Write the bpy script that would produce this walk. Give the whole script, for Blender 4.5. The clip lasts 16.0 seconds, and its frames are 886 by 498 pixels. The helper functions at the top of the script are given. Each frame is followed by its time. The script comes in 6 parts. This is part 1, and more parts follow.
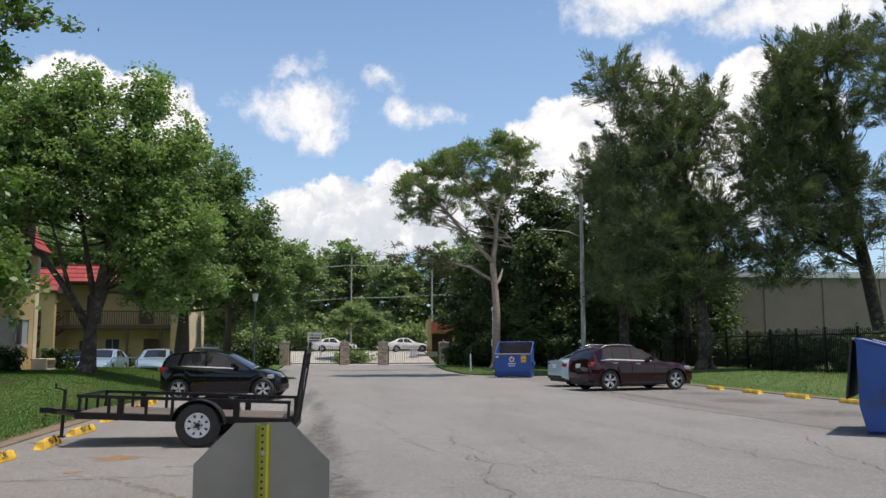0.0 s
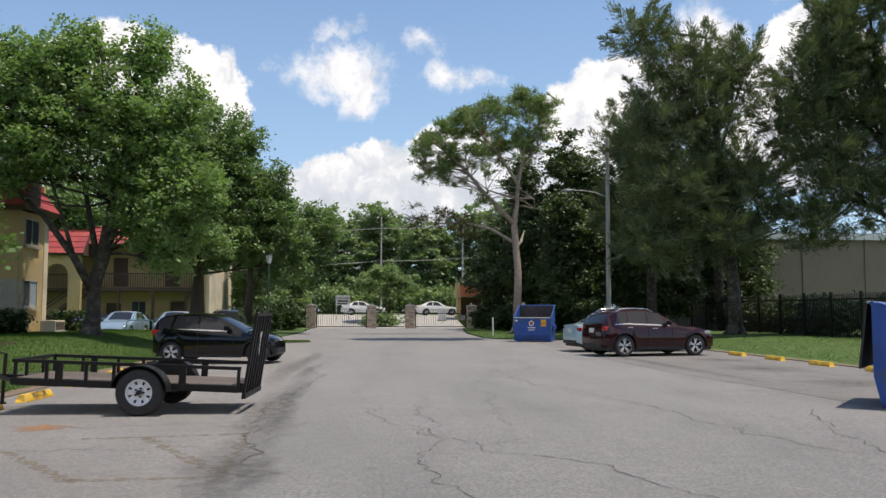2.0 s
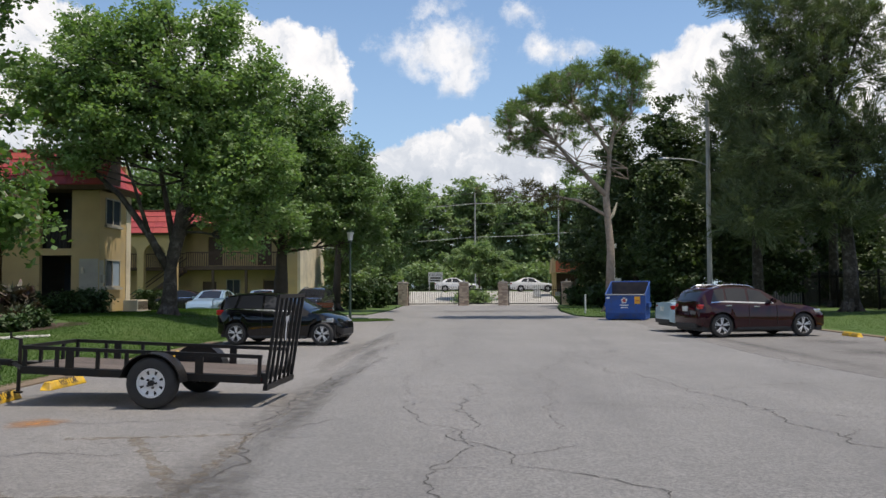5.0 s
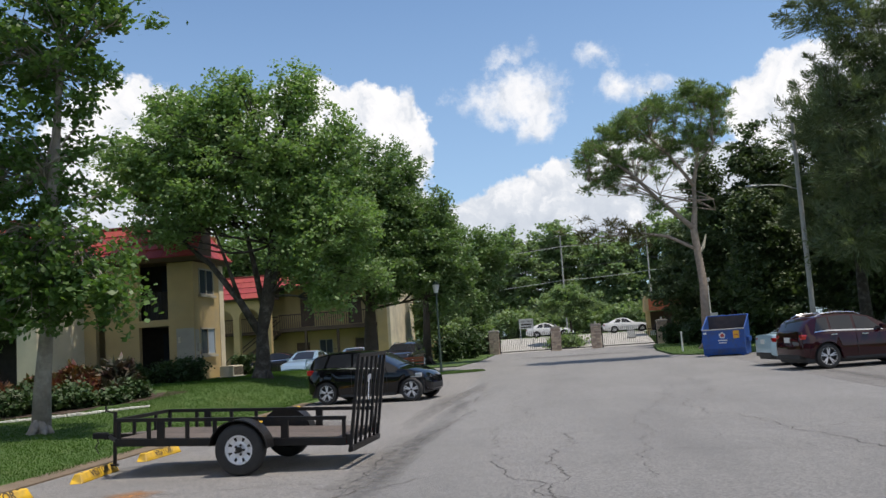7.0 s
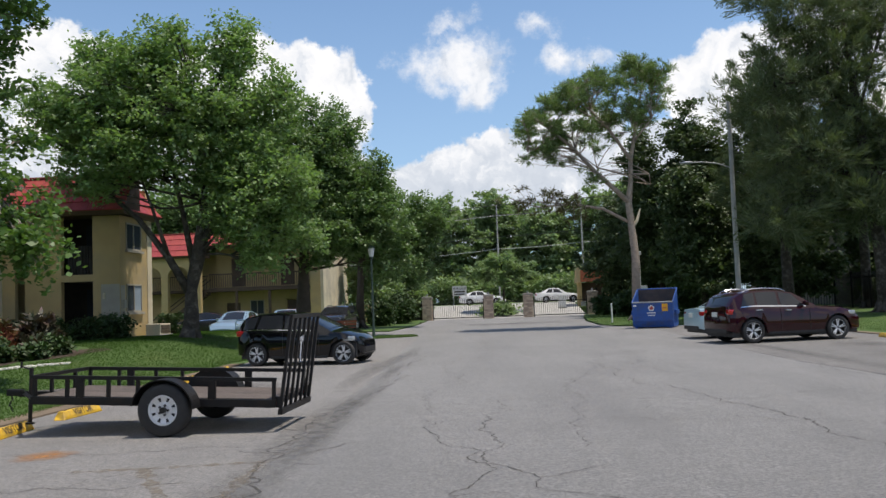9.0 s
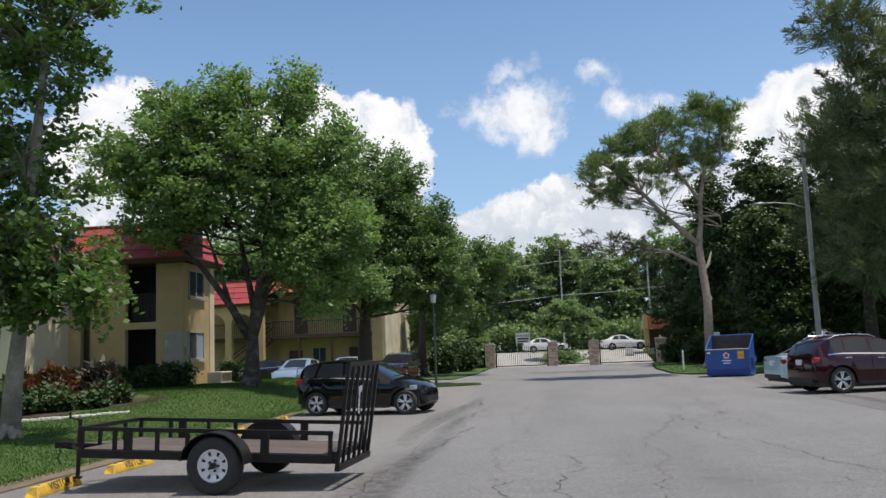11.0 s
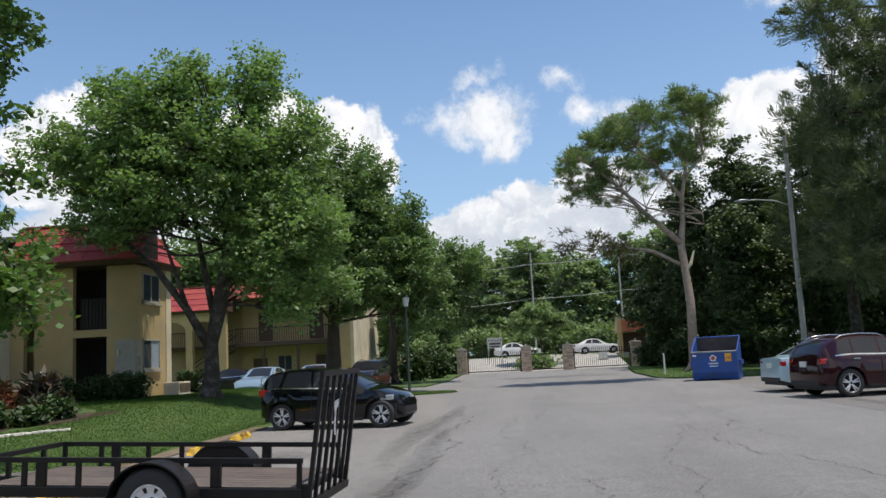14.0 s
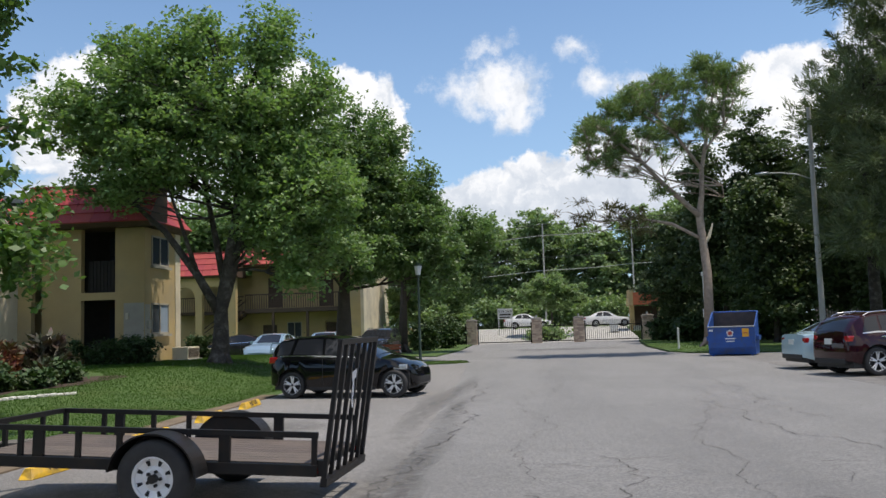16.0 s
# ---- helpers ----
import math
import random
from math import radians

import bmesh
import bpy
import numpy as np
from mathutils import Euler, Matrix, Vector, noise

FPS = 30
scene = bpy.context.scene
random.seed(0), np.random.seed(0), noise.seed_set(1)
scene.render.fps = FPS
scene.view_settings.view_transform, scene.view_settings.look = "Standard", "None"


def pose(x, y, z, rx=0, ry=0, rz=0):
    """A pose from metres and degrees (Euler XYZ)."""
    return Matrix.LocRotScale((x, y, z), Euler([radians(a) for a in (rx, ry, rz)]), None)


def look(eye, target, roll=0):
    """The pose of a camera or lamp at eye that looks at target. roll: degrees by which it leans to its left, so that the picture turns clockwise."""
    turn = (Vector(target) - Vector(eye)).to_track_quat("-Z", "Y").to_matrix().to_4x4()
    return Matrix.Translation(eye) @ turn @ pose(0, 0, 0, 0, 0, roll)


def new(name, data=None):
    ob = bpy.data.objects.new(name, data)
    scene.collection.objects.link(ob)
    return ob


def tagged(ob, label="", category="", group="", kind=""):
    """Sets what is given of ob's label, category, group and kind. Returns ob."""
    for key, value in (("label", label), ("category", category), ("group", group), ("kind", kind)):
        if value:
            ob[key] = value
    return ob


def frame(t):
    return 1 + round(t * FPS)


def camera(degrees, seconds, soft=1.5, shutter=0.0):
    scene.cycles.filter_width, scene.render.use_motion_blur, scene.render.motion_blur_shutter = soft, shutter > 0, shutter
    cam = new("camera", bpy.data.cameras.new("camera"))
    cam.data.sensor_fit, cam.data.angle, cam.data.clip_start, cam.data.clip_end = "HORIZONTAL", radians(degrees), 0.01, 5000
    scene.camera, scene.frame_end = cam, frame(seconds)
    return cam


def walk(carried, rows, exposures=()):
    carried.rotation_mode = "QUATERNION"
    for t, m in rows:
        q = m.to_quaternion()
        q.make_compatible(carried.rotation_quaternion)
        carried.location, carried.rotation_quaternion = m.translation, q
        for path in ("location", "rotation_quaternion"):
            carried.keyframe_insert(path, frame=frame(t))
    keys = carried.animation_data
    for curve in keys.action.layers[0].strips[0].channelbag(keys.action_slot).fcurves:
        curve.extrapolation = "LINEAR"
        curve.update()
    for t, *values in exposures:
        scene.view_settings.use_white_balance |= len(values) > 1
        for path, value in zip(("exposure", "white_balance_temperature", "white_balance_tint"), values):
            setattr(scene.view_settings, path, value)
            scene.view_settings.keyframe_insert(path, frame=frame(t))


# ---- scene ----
cam = camera(55.4, 16.0)
EXPOSURES = [(0, 0.27, 6900, 12.5), (1.5, 0.28, 6900, 12.5), (3.5, 0.21, 6900, 12.5), (6, 0.18, 6650, 11.5), (13.5, 0.18, 6600, 11), (16, 0.22, 6600, 11)]
PATH = [
    (0, (0.146, -0.276, 1.539), (0.425, 1.69, 1.771), -0.1),
    (0.5, (0.557, -0.044, 1.541), (0.82, 1.927, 1.755), -0.1),
    (1, (0.899, 0.163, 1.54), (1.145, 2.14, 1.715), -0.0),
    (1.5, (1.149, 0.561, 1.557), (1.357, 2.543, 1.724), 0.0),
    (2, (1.473, 0.818, 1.526), (1.657, 2.805, 1.673), 0.1),
    (2.5, (1.692, 1.126, 1.565), (1.862, 3.114, 1.7), 0.2),
    (3, (1.904, 1.483, 1.529), (2.056, 3.474, 1.648), 0.2),
    (3.5, (2.101, 1.728, 1.509), (2.113, 3.726, 1.611), 0.2),
    (3.7, (2.14, 1.886, 1.56), (2.134, 3.884, 1.654), 0.2),
    (5.8, (2.535, 2.541, 1.584), (2.346, 4.529, 1.678), -1.6),
    (6, (2.56, 2.539, 1.576), (2.283, 4.515, 1.704), -1.1),
    (6.5, (2.535, 2.621, 1.61), (2.248, 4.586, 1.848), -3.3),
    (7, (2.55, 2.65, 1.604), (2.29, 4.622, 1.817), -3.9),
    (7.5, (2.548, 2.63, 1.622), (2.365, 4.614, 1.8), -3.5),
    (8, (2.558, 2.641, 1.621), (2.428, 4.632, 1.765), -2.4),
    (8.2, (2.548, 2.675, 1.623), (2.437, 4.667, 1.757), -2.1),
    (10.3, (2.373, 3.393, 1.509), (2.238, 5.385, 1.632), -2.8),
    (10.5, (2.384, 3.475, 1.519), (2.207, 5.455, 1.74), -3.0),
    (11, (2.335, 3.7, 1.585), (2.083, 5.67, 1.826), -2.2),
    (11.5, (2.281, 4.0, 1.586), (2.126, 5.98, 1.827), -2.5),
    (12, (2.237, 4.254, 1.584), (2.059, 6.228, 1.847), -2.1),
    (12.5, (2.138, 4.596, 1.583), (1.904, 6.565, 1.847), -1.7),
    (13, (2.035, 4.986, 1.567), (1.848, 6.96, 1.827), -2.3),
    (13.5, (1.976, 5.361, 1.554), (1.779, 7.334, 1.817), -2.4),
    (14, (1.77, 5.702, 1.579), (1.599, 7.678, 1.831), -2.9),
    (14.5, (1.713, 5.958, 1.574), (1.538, 7.935, 1.822), -3.1),
    (15, (1.602, 6.219, 1.588), (1.426, 8.197, 1.826), -2.9),
    (15.5, (1.611, 6.27, 1.597), (1.45, 8.252, 1.813), -2.1),
    (16, (1.532, 6.333, 1.579), (1.335, 8.315, 1.762), -1.8),
]
walk(cam, [(t, look(eye, target, roll)) for t, eye, target, roll in PATH], EXPOSURES)

# ---- world, sun ----
SUN_AZ, SUN_EL = 95.0, 72.0
sun = new("sun", bpy.data.lights.new("sun", "SUN"))
sun.data.energy, sun.data.angle, sun.data.color = 3.8, radians(0.6), (1.0, 0.925, 0.81)
_d = Vector((math.sin(radians(SUN_AZ)) * math.cos(radians(SUN_EL)), math.cos(radians(SUN_AZ)) * math.cos(radians(SUN_EL)), math.sin(radians(SUN_EL))))
sun.matrix_world = look(_d * 100, (0, 0, 0))


class G:
    """Small builder for node trees."""

    def __init__(self, tree):
        self.t = tree
        tree.nodes.clear()

    def n(self, kind, _props=None, **ins):
        node = self.t.nodes.new(kind)
        for k, v in (_props or {}).items():
            setattr(node, k, v)
        for k, v in ins.items():
            key = int(k[1:]) if k[0] == "_" else k.replace("_", " ")
            sock = node.inputs[key]
            if isinstance(v, bpy.types.NodeSocket):
                self.t.links.new(v, sock)
            else:
                sock.default_value = v
        return node

    def m(self, op, a, b=0.0, c=None, clamp=False):
        ins = {"_0": a, "_1": b}
        if c is not None:
            ins["_2"] = c
        return self.n("ShaderNodeMath", {"operation": op, "use_clamp": clamp}, **ins).outputs[0]

    def ramp(self, fac, stops):
        node = self.n("ShaderNodeValToRGB", None, Fac=fac)
        el = node.color_ramp.elements
        while len(el) < len(stops):
            el.new(0.5)
        for e, (p, c) in zip(el, stops):
            e.position, e.color = p, (*c, 1) if len(c) == 3 else c
        return node.outputs[0]

    def noise(self, scale, vec=None, detail=4.0, rough=0.55):
        ins = dict(Scale=scale, Detail=detail, Roughness=rough)
        if vec is not None:
            ins["Vector"] = vec
        return self.n("ShaderNodeTexNoise", None, **ins).outputs[0]

    def mix(self, fac, a, b, blend="MIX"):
        node = self.n("ShaderNodeMix", {"data_type": "RGBA", "blend_type": blend})
        for i, v in ((0, fac), (6, a), (7, b)):
            if isinstance(v, bpy.types.NodeSocket):
                self.t.links.new(v, node.inputs[i])
            else:
                node.inputs[i].default_value = v if i == 0 else (*v, 1)[:4]
        return node.outputs[2]


# azimuth, elevation, half width, half height of each cloud, in degrees
CLOUDS = [
    (-12.5, 13.2, 5.0, 4.2), (-16.5, 14.6, 4.2, 3.9), (-9.2, 13.6, 1.9, 3.4), (-27.0, 13.0, 6.5, 5.0), (-2.1, 16.0, 3.2, 1.4),
    (-0.5, 14.9, 1.8, 1.7), (3.7, 18.0, 1.2, 0.75), (-2.2, 18.3, 1.1, 0.5), (5.4, 16.1, 1.6, 1.0), (7.6, 15.6, 0.9, 0.4),
    (14.8, 13.2, 3.6, 2.9), (18.5, 13.4, 3.6, 3.3), (22.6, 15.0, 2.6, 4.4), (29.0, 13.0, 5.0, 5.5), (5.8, 9.6, 3.8, 3.7),
    (1.5, 7.6, 4.2, 3.9), (-3.5, 6.0, 5.0, 4.3), (10.0, 8.4, 5.0, 3.0), (16.0, 8.0, 6.0, 3.5), (-20.0, 7.0, 14.0, 5.0),
    (23.0, 22.6, 6.0, 1.9), (32.0, 20.8, 6.0, 1.6)]
world = bpy.data.worlds.new("sky")
scene.world = world
world.use_nodes = True
g = G(world.node_tree)
sky = g.n("ShaderNodeTexSky", {"sky_type": "NISHITA", "sun_disc": False, "sun_elevation": radians(SUN_EL), "sun_rotation": radians(SUN_AZ), "air_density": 1.0, "dust_density": 0.6, "ozone_density": 1.6})
way = g.n("ShaderNodeTexCoord").outputs["Generated"]
xyz = g.n("ShaderNodeSeparateXYZ", None, Vector=way)
az = g.m("MULTIPLY", g.m("ARCTAN2", xyz.outputs[0], xyz.outputs[1]), 57.2958)
el = g.m("MULTIPLY", g.m("ARCSINE", xyz.outputs[2]), 57.2958)
flat = g.n("ShaderNodeCombineXYZ", None, X=az, Y=el).outputs[0]
def billow(scale, amount, rough):
    c = g.n("ShaderNodeTexNoise", None, Vector=flat, Scale=scale, Detail=8.0, Roughness=rough).outputs[1]
    c = g.n("ShaderNodeVectorMath", {"operation": "SUBTRACT"}, _0=c, _1=(0.5, 0.5, 0.5)).outputs[0]
    return g.n("ShaderNodeVectorMath", {"operation": "MULTIPLY"}, _0=c, _1=(amount, amount * 0.8, 0)).outputs[0]


warp = g.n("ShaderNodeVectorMath", {"operation": "ADD"}, _0=billow(0.22, 5.0, 0.5), _1=billow(0.9, 1.9, 0.65)).outputs[0]
bent = g.n("ShaderNodeVectorMath", {"operation": "ADD"}, _0=flat, _1=warp).outputs[0]
best = thin = None
for a, e, w, h in CLOUDS:
    off = g.n("ShaderNodeVectorMath", {"operation": "SUBTRACT"}, _0=bent, _1=(a, e, 0)).outputs[0]
    off = g.n("ShaderNodeVectorMath", {"operation": "MULTIPLY"}, _0=off, _1=(1 / w, 1 / h, 0)).outputs[0]
    d = g.n("ShaderNodeVectorMath", {"operation": "LENGTH"}, _0=off).outputs["Value"]
    d = g.m("MULTIPLY", g.m("SUBTRACT", 1.0, d), min(w, h))
    if (e > 14.5 and w < 3.3) or e > 20:
        thin = d if thin is None else g.m("MAXIMUM", thin, d)
    else:
        best = d if best is None else g.m("MAXIMUM", best, d)
# unseen noise clouds to the sides and behind, added for more fill light
around = g.m("MULTIPLY", g.m("SUBTRACT", g.m("ABSOLUTE", az), 42.0), 0.03, clamp=True)
wide = g.m("MULTIPLY", around, g.m("MULTIPLY", g.m("SUBTRACT", g.noise(2.6, way, 8.0, 0.6), 0.5), 12.0))
body = g.m("MAXIMUM", best, g.m("SUBTRACT", wide, 0.35))
body = g.m("ADD", body, g.m("MULTIPLY", g.m("SUBTRACT", g.noise(1.6, flat, 6.0, 0.65), 0.5), 0.7))
mask = g.n("ShaderNodeMapRange", {"interpolation_type": "SMOOTHSTEP"}, Value=body, _1=-0.12, _2=0.42).outputs[0]
wisp = g.m("ADD", g.m("MULTIPLY", thin, 0.8), g.m("MULTIPLY", g.m("SUBTRACT", g.noise(0.8, flat, 8.0, 0.7), 0.5), 1.6))
wisp = g.n("ShaderNodeMapRange", {"interpolation_type": "SMOOTHSTEP"}, Value=wisp, _1=-0.4, _2=0.75, _4=0.92).outputs[0]
mask = g.m("MAXIMUM", mask, wisp)
soft = g.noise(0.5, bent, 6.0, 0.55)
low = g.n("ShaderNodeMapRange", None, Value=el, _1=13.0, _2=5.0).outputs[0]
thick = g.m("ADD", g.m("MULTIPLY", soft, 0.9), g.m("MULTIPLY", low, 0.3))
grey = g.ramp(thick, [(0.36, (1.0, 1.0, 1.0)), (0.48, (0.9, 0.92, 0.95)), (0.6, (0.68, 0.73, 0.8)), (0.85, (0.52, 0.58, 0.67))])
blue = g.mix(1.0, sky.outputs[0], (0.8, 0.97, 1.1), "MULTIPLY")
haze = g.n("ShaderNodeMapRange", None, Value=el, _1=30.0, _2=2.0, _3=0.0, _4=0.5).outputs[0]
blue = g.mix(haze, blue, (3.8, 5.4, 7.4))
bg_sky = g.n("ShaderNodeBackground", None, Color=blue, Strength=0.115)
bg_cloud = g.n("ShaderNodeBackground", None, Color=grey, Strength=0.92)
mixer = g.n("ShaderNodeMixShader", None, _0=g.m("MULTIPLY", mask, 0.97), _1=bg_sky.outputs[0], _2=bg_cloud.outputs[0])
g.n("ShaderNodeOutputWorld", None, Surface=mixer.outputs[0])

# ---- materials ----
def mat(name, a, b=None, rough=0.7, metal=0.0, scale=6.0, bump=0.0, bump_scale=60.0, spec=0.5, island=0.0, rand=0.0, coat=0.0, dirt=None, dirt_scale=1.2, leaf=0.0):
    """Two-tone procedural surface: large stains between colours a and b, fine grain and relief."""
    m = bpy.data.materials.new(name)
    m.use_nodes = True
    g = G(m.node_tree)
    co = g.n("ShaderNodeTexCoord").outputs["Object"]
    b = b or tuple(c * 0.75 for c in a)
    big = g.noise(scale, co, 6.0, 0.6)
    col = g.mix(g.ramp(big, [(0.35, (0, 0, 0)), (0.68, (1, 1, 1))]), a, b)
    if dirt:
        col = g.mix(g.ramp(g.noise(dirt_scale, co, 8.0, 0.65), [(0.5, (0, 0, 0)), (0.7, (0.85, 0.85, 0.85))]), col, dirt)
    if island or rand:
        r = g.n("ShaderNodeNewGeometry").outputs["Random Per Island"] if island else g.n("ShaderNodeObjectInfo").outputs["Random"]
        k = island or rand
        hsv = g.n("ShaderNodeHueSaturation", None, Hue=g.m("ADD", 0.5 - 0.03 * k, g.m("MULTIPLY", r, 0.06 * k)), Value=g.m("ADD", 1.0 - 0.45 * k, g.m("MULTIPLY", r, 0.9 * k)), Color=col)
        col = hsv.outputs[0]
    p = g.n("ShaderNodeBsdfPrincipled", None, Base_Color=col, Roughness=rough, Metallic=metal)
    p.inputs["Specular IOR Level"].default_value = spec
    p.inputs["Coat Weight"].default_value = coat
    p.inputs["Coat Roughness"].default_value = 0.04
    if bump:
        bp = g.n("ShaderNodeBump", None, Strength=bump, Distance=0.02, Height=g.noise(bump_scale, co, 5.0, 0.65))
        g.t.links.new(bp.outputs[0], p.inputs["Normal"])
    out = p.outputs[0]
    if leaf:
        tr = g.n("ShaderNodeBsdfTranslucent", None, Color=g.mix(1.0, col, (1.15, 1.3, 0.6), "MULTIPLY"))
        out = g.n("ShaderNodeMixShader", None, _0=leaf, _1=p.outputs[0], _2=tr.outputs[0]).outputs[0]
    g.n("ShaderNodeOutputMaterial", None, Surface=out)
    return m


def glass_mat(name, tint, rough=0.03, spec=0.22):
    m = bpy.data.materials.new(name)
    m.use_nodes = True
    g = G(m.node_tree)
    p = g.n("ShaderNodeBsdfPrincipled", None, Base_Color=(*tint, 1), Roughness=rough, IOR=1.5)
    p.inputs["Specular IOR Level"].default_value = spec
    g.n("ShaderNodeOutputMaterial", None, Surface=p.outputs[0])
    return m


def asphalt_mat(name, k, warm=1.0, stains=0.66):
    """Worn asphalt; k: how pale, warm: reddish dust, stains: where dark blotches begin."""
    m = bpy.data.materials.new(name)
    m.use_nodes = True
    g = G(m.node_tree)
    co = g.n("ShaderNodeTexCoord").outputs["Object"]
    lanes = g.n("ShaderNodeMapping", None, Vector=co, Scale=(1.0, 0.18, 1.0)).outputs[0]
    big = g.noise(0.35, co, 7.0, 0.65)
    streak = g.noise(0.55, lanes, 6.0, 0.6)
    mott = g.noise(5.5, co, 6.0, 0.75)
    grain = g.noise(24.0, co, 6.0, 0.9)
    peb = g.noise(140.0, co, 3.0, 0.9)
    col = g.mix(g.ramp(big, [(0.3, (0, 0, 0)), (0.7, (1, 1, 1))]), (0.260 * k * warm, 0.250 * k, 0.240 * k / warm), (0.345 * k * warm, 0.332 * k, 0.320 * k / warm))
    col = g.mix(g.ramp(streak, [(0.45, (0, 0, 0)), (0.72, (0.55, 0.55, 0.55))]), col, (0.155 * k * warm, 0.150 * k, 0.147 * k / warm))
    col = g.mix(g.m("MULTIPLY", g.ramp(mott, [(0.42, (0, 0, 0)), (0.62, (1, 1, 1))]), 0.45), col, (0.170 * k * warm, 0.167 * k, 0.165 * k / warm))
    col = g.mix(g.m("MULTIPLY", g.ramp(grain, [(0.44, (0, 0, 0)), (0.56, (1, 1, 1))]), 0.85), col, (0.130 * k * warm, 0.130 * k, 0.133 * k / warm))
    col = g.mix(g.m("MULTIPLY", g.ramp(peb, [(0.55, (0, 0, 0)), (0.72, (1, 1, 1))]), 0.6), col, (0.500 * k * warm, 0.495 * k, 0.480 * k / warm))
    spots = g.ramp(g.noise(1.7, co, 5.0, 0.7), [(stains, (0, 0, 0)), (stains + 0.12, (0.5, 0.5, 0.5))])
    col = g.mix(spots, col, (0.150 * k * warm, 0.145 * k, 0.140 * k / warm))
    p = g.n("ShaderNodeBsdfPrincipled", None, Base_Color=col, Roughness=0.88)
    bp = g.n("ShaderNodeBump", None, Strength=0.9, Distance=0.015, Height=g.m("ADD", grain, g.m("MULTIPLY", peb, 0.5)))
    g.t.links.new(bp.outputs[0], p.inputs["Normal"])
    g.n("ShaderNodeOutputMaterial", None, Surface=p.outputs[0])
    return m


M_ASPHALT = asphalt_mat("worn_asphalt", 0.95, 0.99)
M_PARK = asphalt_mat("parking_asphalt", 0.8, 1.01, 0.5)
M_CRACK = mat("crack", (0.08, 0.077, 0.074), None, 0.95)
M_CONCRETE = mat("concrete", (0.42, 0.41, 0.385), (0.33, 0.32, 0.3), 0.9, 0, 1.5, 0.3, 50)
M_GRASS = mat("lawn", (0.062, 0.118, 0.02), (0.048, 0.092, 0.016), 0.9, 0, 0.7, 0.8, 40, dirt=(0.095, 0.13, 0.03), dirt_scale=0.5)
M_BLADE = mat("grass_blade", (0.062, 0.122, 0.02), (0.048, 0.096, 0.016), 0.85, 0, 0.6, spec=0.2, island=0.12, leaf=0.4)
M_DIRT = mat("bare_soil", (0.2, 0.15, 0.1), (0.13, 0.1, 0.07), 0.95, 0, 2.0, 0.8, 30)
M_MULCH = mat("mulch", (0.045, 0.03, 0.021), (0.075, 0.05, 0.034), 0.95, 0, 5.0, 1.0, 30)
M_WHITESTONE = mat("white_edging", (0.75, 0.73, 0.68), (0.6, 0.58, 0.53), 0.8, 0, 8, 0.5, 40, rand=0.25)
M_YPAINT = mat("yellow_paint", (0.78, 0.48, 0.02), (0.62, 0.36, 0.02), 0.6, 0, 5, 0.3, 60, dirt=(0.3, 0.22, 0.1), dirt_scale=3.5)
M_DARKLETTER = mat("dark_letters", (0.06, 0.05, 0.04), None, 0.7)
M_BLACKSTEEL = mat("black_paint_steel", (0.01, 0.01, 0.011), (0.016, 0.014, 0.013), 0.45, 0.0, 4, 0.15, 60, spec=0.28, dirt=(0.022, 0.015, 0.011), dirt_scale=4)
M_DECK = mat("weathered_deck", (0.12, 0.095, 0.082), (0.085, 0.07, 0.062), 0.85, 0, 3, 0.5, 40, rand=0.35)
M_RUBBER = mat("tyre_rubber", (0.022, 0.022, 0.023), (0.035, 0.034, 0.033), 0.75, 0, 6, 0.2, 80)
M_RIMGREY = mat("silver_steel_rim", (0.82, 0.83, 0.84), (0.74, 0.74, 0.74), 0.4, 0.1, 6)
M_ALLOY = mat("alloy_rim", (0.8, 0.8, 0.81), (0.72, 0.72, 0.73), 0.35, 0.15, 6)
M_HUB = mat("dark_hub", (0.03, 0.03, 0.03), None, 0.4, 0.4)
M_BLACKCAR = mat("black_car_paint", (0.003, 0.003, 0.005), (0.004, 0.004, 0.006), 0.22, 0.0, 2, spec=0.0, coat=1.0)
M_MAROON = mat("maroon_car_paint", (0.024, 0.003, 0.007), (0.03, 0.004, 0.008), 0.35, 0.0, 2, spec=0.0, coat=1.0)
M_LBLUE = mat("pale_blue_car_paint", (0.42, 0.58, 0.66), (0.46, 0.62, 0.7), 0.3, 0.3, 2, spec=0.0, coat=1.0)
M_SILVER = mat("silver_car_paint", (0.3, 0.42, 0.52), (0.33, 0.45, 0.55), 0.3, 0.4, 2, spec=0.0, coat=1.0)
M_WHITECAR = mat("white_car_paint", (0.8, 0.8, 0.8), (0.76, 0.76, 0.77), 0.3, 0.0, 2, spec=0.0, coat=1.0)
M_DARKCAR = mat("charcoal_car_paint", (0.03, 0.03, 0.035), None, 0.25, 0.2, 2, spec=0.0, coat=1.0)
M_CARGLASS = glass_mat("tinted_glass", (0.02, 0.022, 0.027), spec=0.5)
M_CHROME = mat("chrome", (0.75, 0.75, 0.76), (0.7, 0.7, 0.7), 0.12, 1.0)
M_TRIMBLK = mat("black_plastic", (0.02, 0.02, 0.022), None, 0.55)
M_TAIL = mat("red_lens", (0.45, 0.012, 0.015), (0.35, 0.01, 0.012), 0.15, 0, 8, coat=1.0)
M_HEADLAMP = mat("clear_lens", (0.6, 0.62, 0.64), (0.4, 0.42, 0.45), 0.1, 0.3, 14, coat=1.0)
M_PLATE = mat("number_plate", (0.7, 0.72, 0.7), (0.6, 0.64, 0.6), 0.5)
M_DUMP = mat("blue_paint_steel", (0.018, 0.085, 0.34), (0.014, 0.06, 0.25), 0.5, 0.0, 2.0, 0.2, 30, dirt=(0.05, 0.07, 0.13), dirt_scale=2.5)
